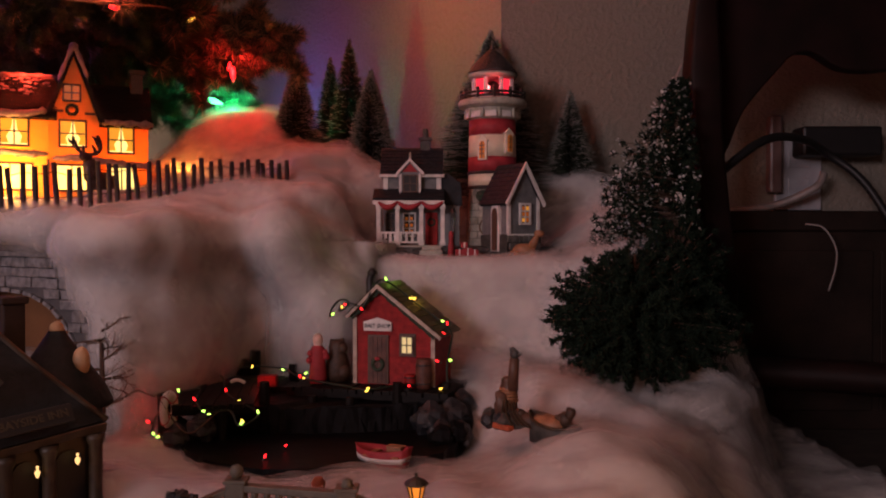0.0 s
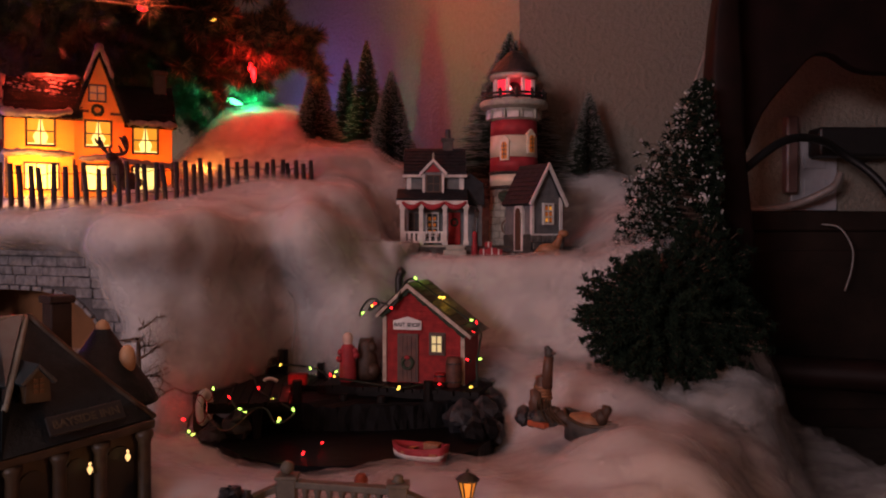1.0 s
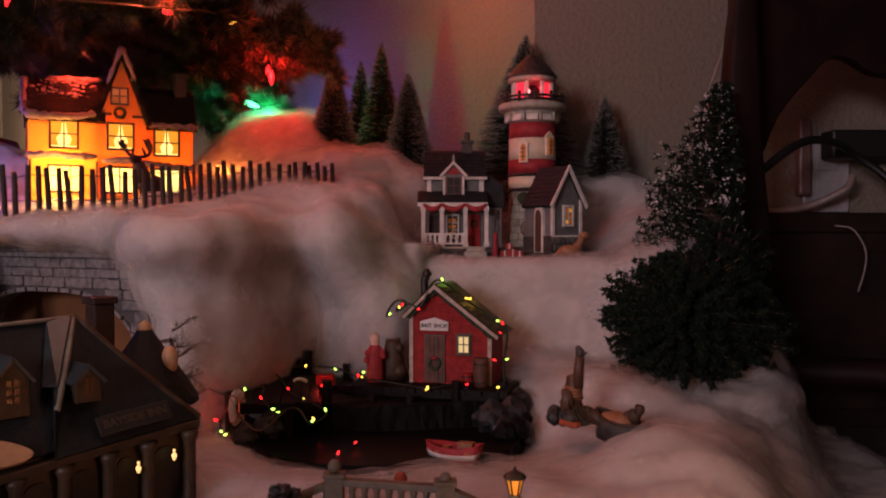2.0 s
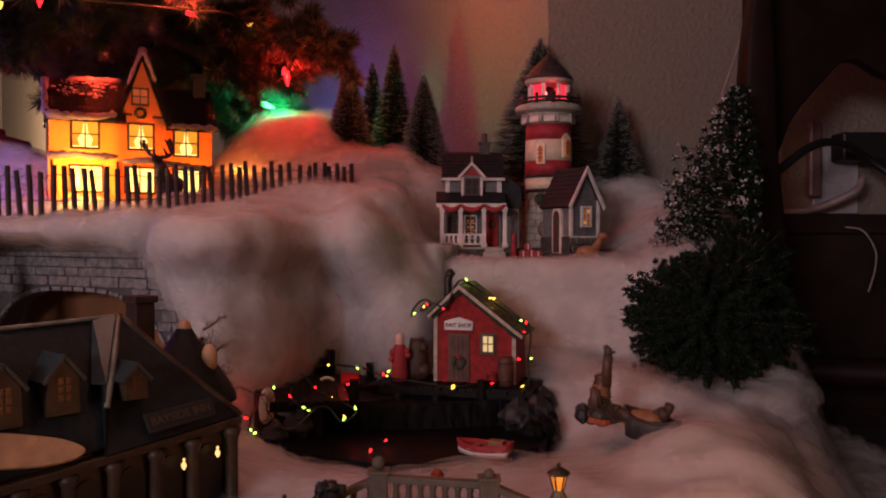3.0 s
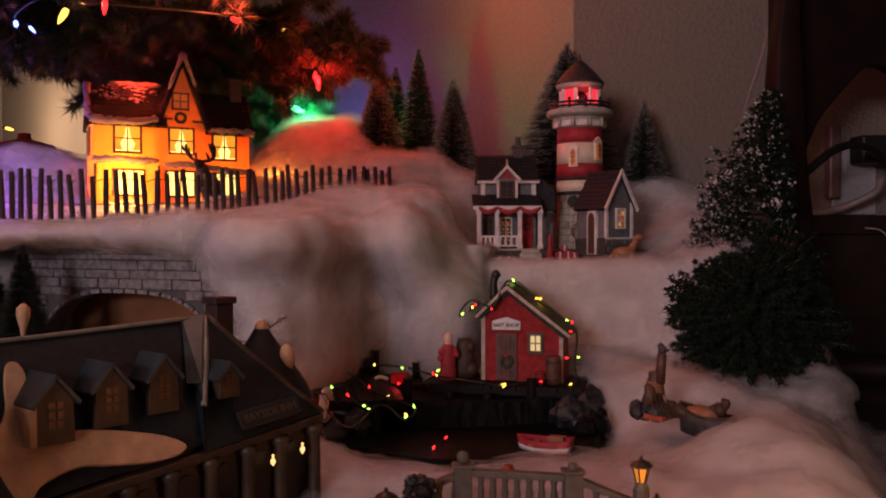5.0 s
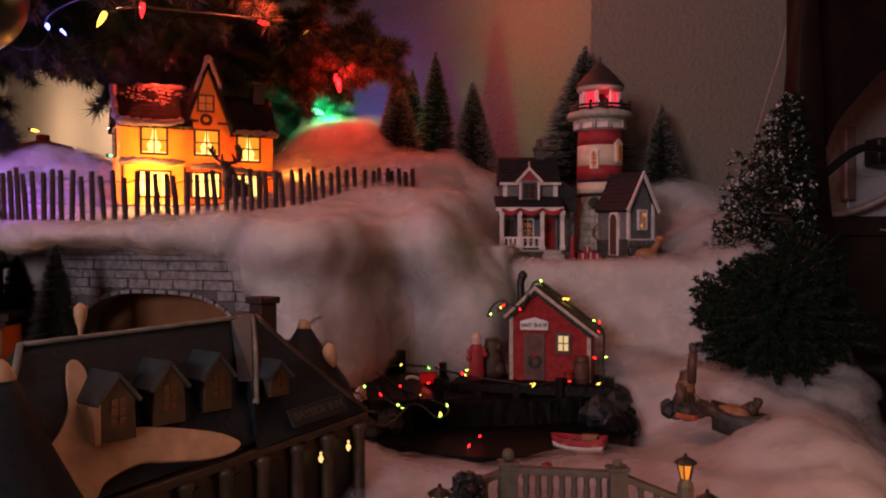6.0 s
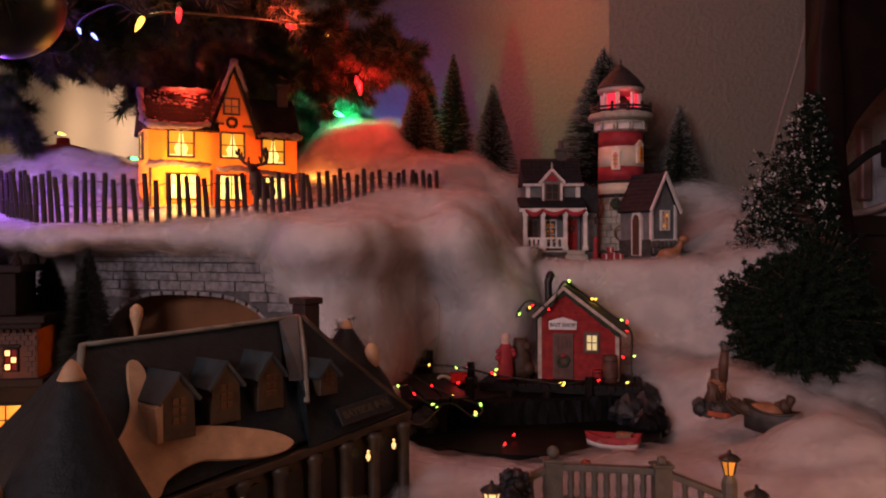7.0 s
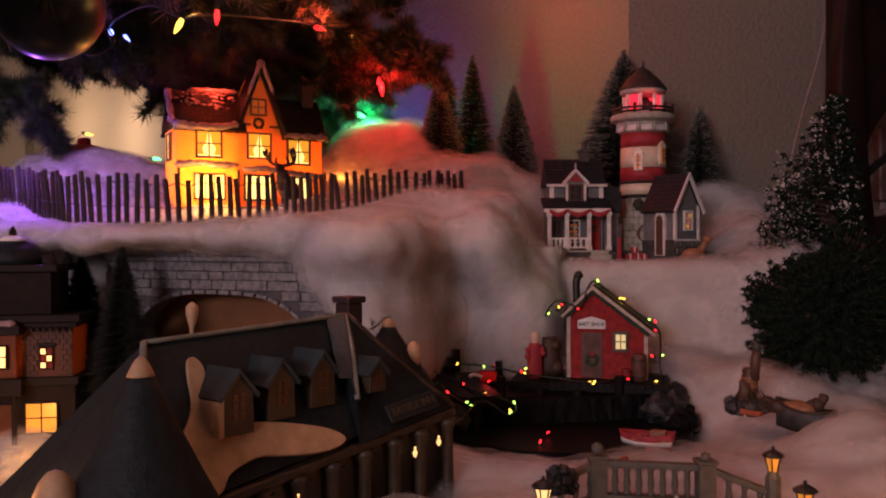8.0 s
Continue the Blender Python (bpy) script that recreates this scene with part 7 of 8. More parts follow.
def bridge():
    b = thing("footbridge", Matrix.Identity(4), "tan cast stone footbridge with turned balusters", "bridge")
    pl, pr = (-0.1345, 0.5600, 0.0), (-0.0605, 0.5420, 0.0)
    rail_run(b, (-0.1345, 0.5600, 0.1375), (-0.0605, 0.5420, 0.1375), 9)
    rail_run(b, (-0.0605, 0.5420, 0.1375), (-0.019, 0.532, 0.122), 4)
    rail_run(b, (-0.1345, 0.5600, 0.1375), (-0.168, 0.555, 0.124), 3)
    rail_run(b, (-0.150, 0.462, 0.1275), (-0.068, 0.448, 0.1275), 9)
    for x, y, z in ((*pl[:2], 1), (*pr[:2], 0)):
        bm = bmesh.new()
        box(bm, x - 0.0062, x + 0.0062, y - 0.0062, y + 0.0062, 0.07, 0.1385)
        box(bm, x - 0.0075, x + 0.0075, y - 0.0075, y + 0.0075, 0.1385, 0.1410)
        p = part("newel", bm, M_BRIDGE, b, bevel=0.0008)
        bm = bmesh.new()
        if z:
            ball(bm, (x, y, 0.1455), 0.0046, 10, 8)
        else:
            lathe(bm, [(0.0045, 0.1410), (0.0030, 0.1428), (0.0036, 0.1445), (0.0012, 0.1460)], 8, (x, y, 0))
        part("finial", bm, M_BRIDGE, p, smooth=True)
    bm = bmesh.new()
    arch = [(-0.165, 0.106)] + [(-0.135 + 0.075 * i / 10, 0.110) for i in range(11)] + [(-0.03, 0.104), (-0.03, 0.094), (-0.165, 0.094)]
    prism(bm, arch, 0.455, 0.553)
    part("deck", bm, M_BRIDGE, b, "stone bridge deck", 0.001)


bridge()
bridge_lamp(Matrix.Translation((-0.0165, 0.530, 0.1350)), G_LAMP, "black iron lantern with amber glass on a stone post")
bridge_lamp(Matrix.Translation((-0.0250, 0.462, 0.1300)), G_LAMP, "black iron lantern with amber glass on a stone post")
bridge_lamp(Matrix.Translation((-0.1860, 0.486, 0.1285)), G_LAMPY, "black iron lantern with bright yellow glass on a stone post")
lamp("lantern_light", (-0.0165, 0.515, 0.146), 0.006, WARM, 0.006)
bm = bmesh.new()
knob = random.Random(23)
for k in range(34):
    a, h = knob.uniform(0, 6.283), knob.uniform(-0.7, 1.0)
    w = 0.0098 * math.sqrt(max(0.05, 1 - h * h)) * knob.uniform(0.75, 1.1)
    bmesh.ops.create_icosphere(bm, subdivisions=2, radius=knob.uniform(0.0024, 0.0042), matrix=Matrix.Translation((w * math.cos(a), w * math.sin(a), 0.0105 * h)))
bmesh.ops.create_icosphere(bm, subdivisions=2, radius=0.0085)
roughen(bm, 0.0022, 330)
ob = solid("dark_shrub", bm, M_BOULDER, "small dark knobbly shrub ornament at the bridge end", "shrub")
ob.location = (-0.165, 0.540, 0.126)

bm = bmesh.new()
lathe(bm, [(0.0075, 0), (0.0085, 0.008), (0.0070, 0.016), (0.0048, 0.020), (0.0055, 0.024), (0.0030, 0.028)], 12)
ob = solid("small_figurine", bm, M_BUOY, "small faded red figurine by the dark water", "figurine", smooth=True)
ob.location = (-0.0935, 0.645, 0.0895)
bm = bmesh.new()
ball(bm, (0, 0, 0.004), 0.0042, 10, 7, (1.5, 0.9, 0.9))
tube(bm, [(0.004, 0, 0.006), (0.006, 0, 0.010)], [0.0022, 0.0016], 7)
ob = solid("small_bird_figurine", bm, M_STONE, "small pale goose figurine on the bridge", "figurine", smooth=True)
ob.location = (-0.092, 0.525, 0.110)

# ---- inn in the foreground ----
INN = Matrix.Translation((-0.3238, 0.5909, 0)) @ Matrix.Rotation(math.atan2(0.739, 0.673), 4, "Z")


def eave(x):
    return 0.1615 + 0.085 * x


def inn_dormer(parent, x, y, zb, zt, w, roof_m, snow=False, deep=0.04):
    d = None
    bm = bmesh.new()
    e = zb + (zt - zb) * 0.66
    prism(bm, [(x - w, zb), (x + w, zb), (x + w * 0.92, e), (x, zt - 0.0015), (x - w * 0.92, e)], y, y + deep)
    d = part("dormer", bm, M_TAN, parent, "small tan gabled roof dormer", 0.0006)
    for s in (-1, 1):
        bm = bmesh.new()
        prism(bm, [(x, zt), (x + s * (w + 0.0035), e - 0.0035), (x + s * (w + 0.0015), e - 0.0055), (x, zt - 0.0035)], y - 0.0022, y + deep)
        part("dormer_roof", bm, roof_m, d, "blue-grey dormer roof", 0.0005)
    for k in range(3):
        bm = bmesh.new()
        z = zb + (zt - zb) * (0.24 + 0.14 * k)
        for i in (-1, 1):
            box(bm, x + i * w * 0.22 - w * 0.16, x + i * w * 0.22 + w * 0.16, y - 0.0008, y - 0.0001, z, z + (zt - zb) * 0.09)
        part("pane", bm, M_DIMPANE, d, "dull orange window pane")
    if snow:
        bm = bmesh.new()
        prism(bm, [(x - w - 0.003, zb), (x - w + 0.001, zb), (x - w + 0.001, e - 0.003), (x - w - 0.004, e - 0.006)], y - 0.001, y + deep * 0.5)
        part("snow_side", bm, M_INNSNOW, d, "painted snow on the dormer side", 0.0006)
    return d


M_DIMPANE = mat("dull_pane", (0.09, 0.028, 0.01), rough=0.3, bump=0)


def roof_patch(parent, verts, faces, material, name, label="", thick=0.002):
    me = bpy.data.meshes.new(name)
    me.from_pydata(verts, [], faces)
    me.materials.append(material)
    ob = new(name, me)
    ob.parent = parent
    so = ob.modifiers.new("thick", "SOLIDIFY")
    so.thickness, so.offset = thick, -1
    return tagged(ob, label)


def inn():
    t = thing("inn", INN, "large porcelain inn with blue-black slate roof", "model house")
    L, R = -0.235, 0.070
    yr, yf, yb = 0.0, -0.057, 0.062
    # body
    bm = bmesh.new()
    v = []
    for x in (L + 0.012, R - 0.006):
        for y in (yf + 0.010, yb - 0.010):
            for z in (0.075, eave(x) + 0.002):
                v.append(bm.verts.new((x, y, z)))
    for f in ((0, 1, 3, 2), (4, 6, 7, 5), (0, 4, 5, 1), (2, 3, 7, 6), (0, 2, 6, 4), (1, 5, 7, 3)):
        bm.faces.new([v[i] for i in f])
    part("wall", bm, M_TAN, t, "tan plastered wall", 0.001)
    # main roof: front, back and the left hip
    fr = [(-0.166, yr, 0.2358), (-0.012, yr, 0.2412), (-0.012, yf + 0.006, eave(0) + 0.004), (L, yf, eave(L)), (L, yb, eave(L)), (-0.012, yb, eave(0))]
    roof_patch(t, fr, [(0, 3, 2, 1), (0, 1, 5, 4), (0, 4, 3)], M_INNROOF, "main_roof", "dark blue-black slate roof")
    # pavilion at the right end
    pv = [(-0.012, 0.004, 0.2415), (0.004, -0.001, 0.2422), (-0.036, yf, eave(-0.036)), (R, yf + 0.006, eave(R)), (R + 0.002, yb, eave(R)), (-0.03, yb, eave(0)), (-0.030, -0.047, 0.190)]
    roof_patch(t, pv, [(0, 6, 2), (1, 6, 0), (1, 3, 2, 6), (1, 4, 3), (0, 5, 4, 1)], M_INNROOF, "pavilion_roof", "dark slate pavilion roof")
    bm = bmesh.new()
    vv = [bm.verts.new(c) for c in ((-0.016, 0.0, 0.2425), (-0.001, -0.004, 0.2430), (-0.0262, -0.0395, 0.2010), (-0.0330, -0.0325, 0.2010))]
    bm.faces.new(vv)
    facet = part("lead_facet", bm, M_BLUEGREY, t, "blue-grey facet beside the ridge end")
    so = facet.modifiers.new("thick", "SOLIDIFY")
    so.thickness = 0.001
    # pale ridge and hip lines
    for name, pts, r in (("ridge_cap", [(-0.166, -0.001, 0.2366), (-0.08, -0.001, 0.2393), (0.002, -0.002, 0.2426)], 0.0016), ("hip_cap", [(0.002, -0.002, 0.2422), (-0.0135, -0.026, 0.2168), (-0.0305, -0.0485, 0.1880)], 0.0021),
                         ("hip_cap", [(0.004, -0.002, 0.2424), (0.036, -0.026, 0.205), (R + 0.001, yf + 0.005, eave(R) + 0.001)], 0.0024), ("hip_cap", [(-0.166, -0.001, 0.2366), (-0.172, -0.010, 0.226), (-0.178, -0.018, 0.216)], 0.0022)):
        bm = bmesh.new()
        tube(bm, smooth_line(pts, 5), r, 8)
        part(name, bm, M_RIDGE if r < 0.0023 else M_TAN, t, "pale ridge cap", smooth=True)
    # eave moulding
    bm = bmesh.new()
    for x0, x1 in ((L, R),):
        q = []
        for x in (x0, x1):
            yy = yf + (0.004 if x > 0 else -0.002)
            for dy, dz in ((-0.002, 0.0), (-0.001, -0.006), (0.010, -0.006), (0.010, 0.0)):
                q.append(bm.verts.new((x, yy + dy, eave(x) + dz)))
        bm.faces.new(q[:4]), bm.faces.new(q[4:][::-1])
        for i in range(4):
            bm.faces.new((q[i], q[4 + i], q[4 + (i + 1) % 4], q[(i + 1) % 4]))
    part("eave_moulding", bm, M_TAN, t, "tan eave moulding", 0.0008)
    # columns and arched bays along the front
    xs = [0.062, 0.030, 0.002, -0.028, -0.058, -0.088, -0.118, -0.150, -0.182]
    for x in xs:
        bm = bmesh.new()
        lathe(bm, [(0.0062, 0.075), (0.0062, 0.080), (0.0048, 0.083), (0.0044, eave(x) - 0.014), (0.0062, eave(x) - 0.010), (0.0062, eave(x) - 0.006)], 12, (x, yf + 0.004, 0))
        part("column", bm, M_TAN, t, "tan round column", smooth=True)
    # flat black panels stand for the shade inside the arched bays
    for a, b in zip(xs, xs[1:]):
        c, w = (a + b) / 2, abs(a - b) / 2 - 0.0055
        bm = bmesh.new()
        top = eave(c) - 0.014
        arch = [(c - w, 0.076)] + [(c - w * math.cos(math.pi * i / 8), top - 0.010 + 0.010 * math.sin(math.pi * i / 8)) for i in range(9)] + [(c + w, 0.076)]
        prism(bm, arch, yf + 0.0085, yf + 0.0098)
        part("bay_shade", bm, M_BLACK, t, "black arched panel for the shade between columns")
    # dormers
    inn_dormer(t, -0.129, -0.046, 0.1795, 0.2205, 0.0120, M_BLUEGREY, True)
    inn_dormer(t, -0.0920, -0.042, 0.1830, 0.2230, 0.0115, M_BLUEGREY)
    inn_dormer(t, -0.0545, -0.040, 0.1855, 0.2245, 0.0110, M_BLUEGREY)
    inn_dormer(t, -0.0090, -0.0475, 0.1900, 0.2155, 0.0085, M_BLUEGREY, False, 0.03)
    # snow lying on the slope: a soft-edged sheet
    bm = bmesh.new()

    def on_roof(x, s):
        zr, ze = 0.236 + 0.032 * (x + 0.166), eave(x)
        return Vector((x, yr + (yf - yr) * s, zr + (ze - zr) * s))
    edge = [(-0.190, 1.02), (-0.165, 1.02), (-0.150, 0.985), (-0.140, 0.90), (-0.118, 0.86), (-0.100, 0.90), (-0.075, 0.955), (-0.056, 0.965), (-0.048, 0.92), (-0.060, 0.82), (-0.085, 0.72), (-0.105, 0.66), (-0.128, 0.60), (-0.137, 0.42), (-0.133, 0.25), (-0.136, 0.16), (-0.142, 0.16), (-0.146, 0.28), (-0.150, 0.45), (-0.165, 0.62), (-0.19, 0.74)]
    line = smooth_line([(x, s, 0) for x, s in edge + edge[:1]], 5)[:-1]
    nrm = Vector((0, -0.80, 0.58)).normalized()
    a = [bm.verts.new(on_roof(p.x, p.y) + nrm * 0.0002) for p in line]
    b = [bm.verts.new(on_roof(p.x, p.y) + nrm * 0.0034) for p in line]
    bm.faces.new(b), bm.faces.new(a[::-1])
    for i in range(len(a)):
        bm.faces.new((a[i], a[(i + 1) % len(a)], b[(i + 1) % len(a)], b[i]))
    part("roof_snow", bm, M_INNSNOW, t, "cream painted snow sliding down the roof", 0.0012)
    # turrets
    for x, y, zb, zt, r in ((-0.197, -0.050, eave(-0.20) - 0.006, 0.2335, 0.051), (0.064, 0.012, 0.172, 0.2335, 0.040)):
        bm = bmesh.new()
        hgt = zt - zb
        bell = [(r, 0), (r * 0.93, hgt * 0.05), (r * 0.70, hgt * 0.28), (r * 0.42, hgt * 0.58), (r * 0.20, hgt * 0.84), (0.0045, hgt * 0.95)] if x < 0 else [(r, 0), (r * 0.98, hgt * 0.06), (r * 0.86, hgt * 0.22), (r * 0.60, hgt * 0.46), (r * 0.34, hgt * 0.70), (r * 0.18, hgt * 0.86), (0.0042, hgt * 0.95)]
        lathe(bm, bell, 24, (x, y, zb))
        cone = part("turret_roof", bm, M_INNROOF, t, "conical slate turret roof", smooth=True)
        bm = bmesh.new()
        lathe(bm, [(r * 0.150, hgt * 0.905), (r * 0.135, hgt * 0.925), (0.0046, hgt * 0.975), (0.0030, hgt * 1.0), (0.0010, hgt * 1.02)], 16, (x, y, zb))
        part("snow_tip", bm, M_INNSNOW, cone, "snow on the turret tip", smooth=True)
        bm = bmesh.new()
        lathe(bm, [(r * 0.80, 0.07), (r * 0.80, zb + 0.001)], 20, (x, y, 0))
        part("turret_wall", bm, M_TAN, t, smooth=True)
    # snow patch on each turret
    bm = bmesh.new()
    ball(bm, (0.0735, -0.0075, 0.2050), 0.0085, 12, 9, (0.75, 0.75, 1.35))
    part("snow_patch", bm, M_INNSNOW, t, "snow patch on the turret", smooth=True)
    bm = bmesh.new()
    ball(bm, (-0.238, -0.036, 0.152), 0.016, 12, 9, (0.8, 0.9, 1.7))
    part("snow_patch", bm, M_INNSNOW, t, "snow patch on the turret", smooth=True)
    # chimney
    bm = bmesh.new()
    box(bm, 0.0305, 0.0465, 0.024, 0.040, 0.15, 0.248)
    box(bm, 0.0285, 0.0485, 0.022, 0.042, 0.248, 0.2535)
    part("chimney", bm, M_CHIM, t, "reddish brown chimney", 0.0012)
    bm = bmesh.new()
    lathe(bm, [(0.0010, 0.226), (0.0018, 0.241), (0.0042, 0.250), (0.0040, 0.255), (0.001, 0.258)], 12, (-0.119, 0.018, 0))
    part("roof_finial", bm, M_INNSNOW, t, "cream snow-topped finial", smooth=True)
    # sign
    bm = bmesh.new()
    box(bm, -0.026, 0.026, -0.0012, 0.0012, -0.0065, 0.0065)
    m = Matrix.Translation((0.0190, -0.0555, 0.1766)) @ Matrix.Rotation(radians(-5.0), 4, "Y") @ Matrix.Rotation(radians(-28), 4, "X")
    s = part("sign", bm, M_SIGN, t, "dark sign board lettered BAYSIDE INN", 0.0006)
    s.matrix_basis = m
    sign_text("BAYSIDE INN", 0.0078, Matrix.Translation((0, -0.0016, 0)), M_LETTER, s)
    # wall lamps
    for x, z in ((0.0210, 0.1455), (-0.0905, 0.1360), (0.048, 0.1490), (-0.1220, 0.1330)):
        bm = bmesh.new()
        lathe(bm, [(0.0005, 0.0), (0.0017, 0.0022), (0.0019, 0.0038), (0.0012, 0.0050), (0.0005, 0.0058), (0.0010, 0.0068), (0.0010, 0.0076), (0.0003, 0.0082)], 10, (x, yf + 0.001, z - 0.007))
        part("wall_lamp", bm, G_LAMPY if x != 0.046 else G_LAMP, t, "tiny glowing yellow wall lamp", smooth=True)


M_CHIM = mat("chimney_brick", (0.028, 0.013, 0.010), (0.014, 0.007, 0.006), rough=0.6, scale=130, bump=0.6, dist=0.001)
M_LETTER = mat("dull_gilt", (0.066, 0.050, 0.031), rough=0.5, scale=150, bump=0.1)
M_SIGN = mat("sign_dark", (0.018, 0.018, 0.017), rough=0.5, scale=130, bump=0.2)
inn()


def bare_tree(m, label):
    t = thing("bare_tree", m, label, "tree")
    r = random.Random(17)
    twigs = []

    def grow(p, d, ln, rad, depth, bm):
        q = [p]
        for _ in range(4):
            d = (d + Vector((r.gauss(0, 0.25), r.gauss(0, 0.25), r.gauss(0.05, 0.2)))).normalized()
            q.append(q[-1] + d * ln / 4)
        tube(bm, q, [rad * (1 - 0.15 * i) for i in range(5)], 5)
        if depth:
            for _ in range(3):
                i = r.randint(1, 4)
                grow(q[i], (d + Vector((r.gauss(0, 0.8), r.gauss(0, 0.8), r.gauss(0.0, 0.4)))).normalized(), ln * 0.62, rad * 0.55, depth - 1, bm)
        else:
            twigs.append(q[-1])
    bm = bmesh.new()
    tube(bm, [(0, 0, -0.01), (0.002, 0, 0.03), (0.001, 0, 0.09)], [0.0035, 0.003, 0.0018], 7)
    part("trunk", bm, M_BARK, t)
    for k in range(9):
        bm = bmesh.new()
        a = k * 2.4
        grow(Vector((0.001, 0, 0.025 + 0.009 * k)), Vector((math.cos(a), math.sin(a), 0.15)), 0.040 - 0.0025 * k, 0.0014, 2, bm)
        part("limb", bm, M_BARK, t)
    v, f = spikes([q for q in twigs], [q + Vector((r.uniform(-0.002, 0.002), r.uniform(-0.002, 0.002), 0.004)) for q in twigs], 0.0009)
    o = new("frosting", fast_mesh("frosting", v, f, M_FROST))
    o.parent = t
    tagged(o, kind="stuff")


bare_tree(Matrix.Translation((-0.312, 0.785, 0.115)), "small bare winter tree with frosted twigs")

# ---- stone wall with an arch under the ledge ----


def stone_wall():
    m = Matrix.Translation((-0.335, 0.852, 0.10)) @ Matrix.Rotation(radians(180 - 29), 4, "Z") @ Matrix.Rotation(radians(180), 4, "Z") @ Matrix.Translation((-0.36, 0, 0))
    w = thing("stone_wall", m, "grey cast stone wall with a low arch", "wall")
    LEN, HGT = 0.36, 0.196
    ac, aw, az = 0.178, 0.160, 0.138

    def arch_z(x):
        u = (x - ac) / aw
        return -1 if abs(u) >= 1 else az * math.sqrt(1 - abs(u) ** 3.2)

    bm = bmesh.new()
    pts = [(0, 0), (ac - aw, 0)] + [(ac + aw * math.sin(a), 0.004 + max(0.0, arch_z(ac + aw * math.sin(a)))) for a in np.linspace(-1.55, 1.55, 25)] + [(ac + aw, 0), (LEN, 0), (LEN, HGT), (0, HGT)]
    prism(bm, pts, 0.003, 0.030)
    part("core", bm, M_JOINT, w, "dark joints between the stones")
    r = random.Random(6)
    z, row = 0.001, 0
    while z < 0.172:
        h = r.uniform(0.0085, 0.0125)
        h = min(h, 0.1755 - z)
        x = -r.uniform(0, 0.012)
        while x < LEN:
            ln = r.uniform(0.014, 0.030)
            x0, x1 = max(0, x) + 0.0004, min(LEN, x + ln) - 0.0004
            x += ln
            if x1 - x0 < 0.003:
                continue
            top = max(arch_z(x0), arch_z(x1), arch_z((x0 + x1) / 2))
            if z < top + 0.0015:
                continue
            bm = bmesh.new()
            y = -r.uniform(0.0, 0.0028)
            vs = box(bm, x0, x1, y, 0.004, z + 0.0004, z + h - 0.0004)
            for v in vs:
                v.co += Vector((r.uniform(-0.0007, 0.0007), r.uniform(-0.0008, 0.0008), r.uniform(-0.0006, 0.0006)))
            part("stone", bm, M_BRICKGREY, w, bevel=0.0009)
        z += h
    for z0, z1, y0 in ((0.1762, 0.1818, -0.0020), (0.1824, 0.196, -0.0036)):
        bm = bmesh.new()
        box(bm, 0, LEN, y0, 0.004, z0, z1)
        part("coping", bm, M_BRICKGREY, w, "smooth grey coping course", 0.0006)
    k = 26
    for i in range(k):
        a0, a1 = -1.5 + 3.0 * i / k, -1.5 + 3.0 * (i + 1) / k
        q = []
        for a in (a0 + 0.01, a1 - 0.01):
            xx = ac + aw * math.sin(a)
            zz = max(0.002, arch_z(xx))
            q.append((xx, zz))
        dx = Vector((q[0][0] + q[1][0] - 2 * ac, q[0][1] + q[1][1])).normalized()
        bm = bmesh.new()
        o = 0.0048
        prism(bm, [q[0], q[1], (q[1][0] + dx[0] * o * 0.6, q[1][1] + o * max(0.35, dx[1])), (q[0][0] + dx[0] * o * 0.6, q[0][1] + o * max(0.35, dx[1]))], -0.0004 - r.uniform(0, 0.0012), 0.004)
        part("arch_stone", bm, M_BRICKGREY, w, bevel=0.0007)


stone_wall()
bm = bmesh.new()
box(bm, -0.15, 0.15, 0, 0.004, 0, 0.19)
ob = solid("brown_board", bm, M_CARD, "plain brown board standing behind the arch", "board", bevel=0.001)
ob.matrix_world = Matrix.Translation((-0.47, 0.995, 0.085)) @ Matrix.Rotation(radians(-29), 4, "Z")

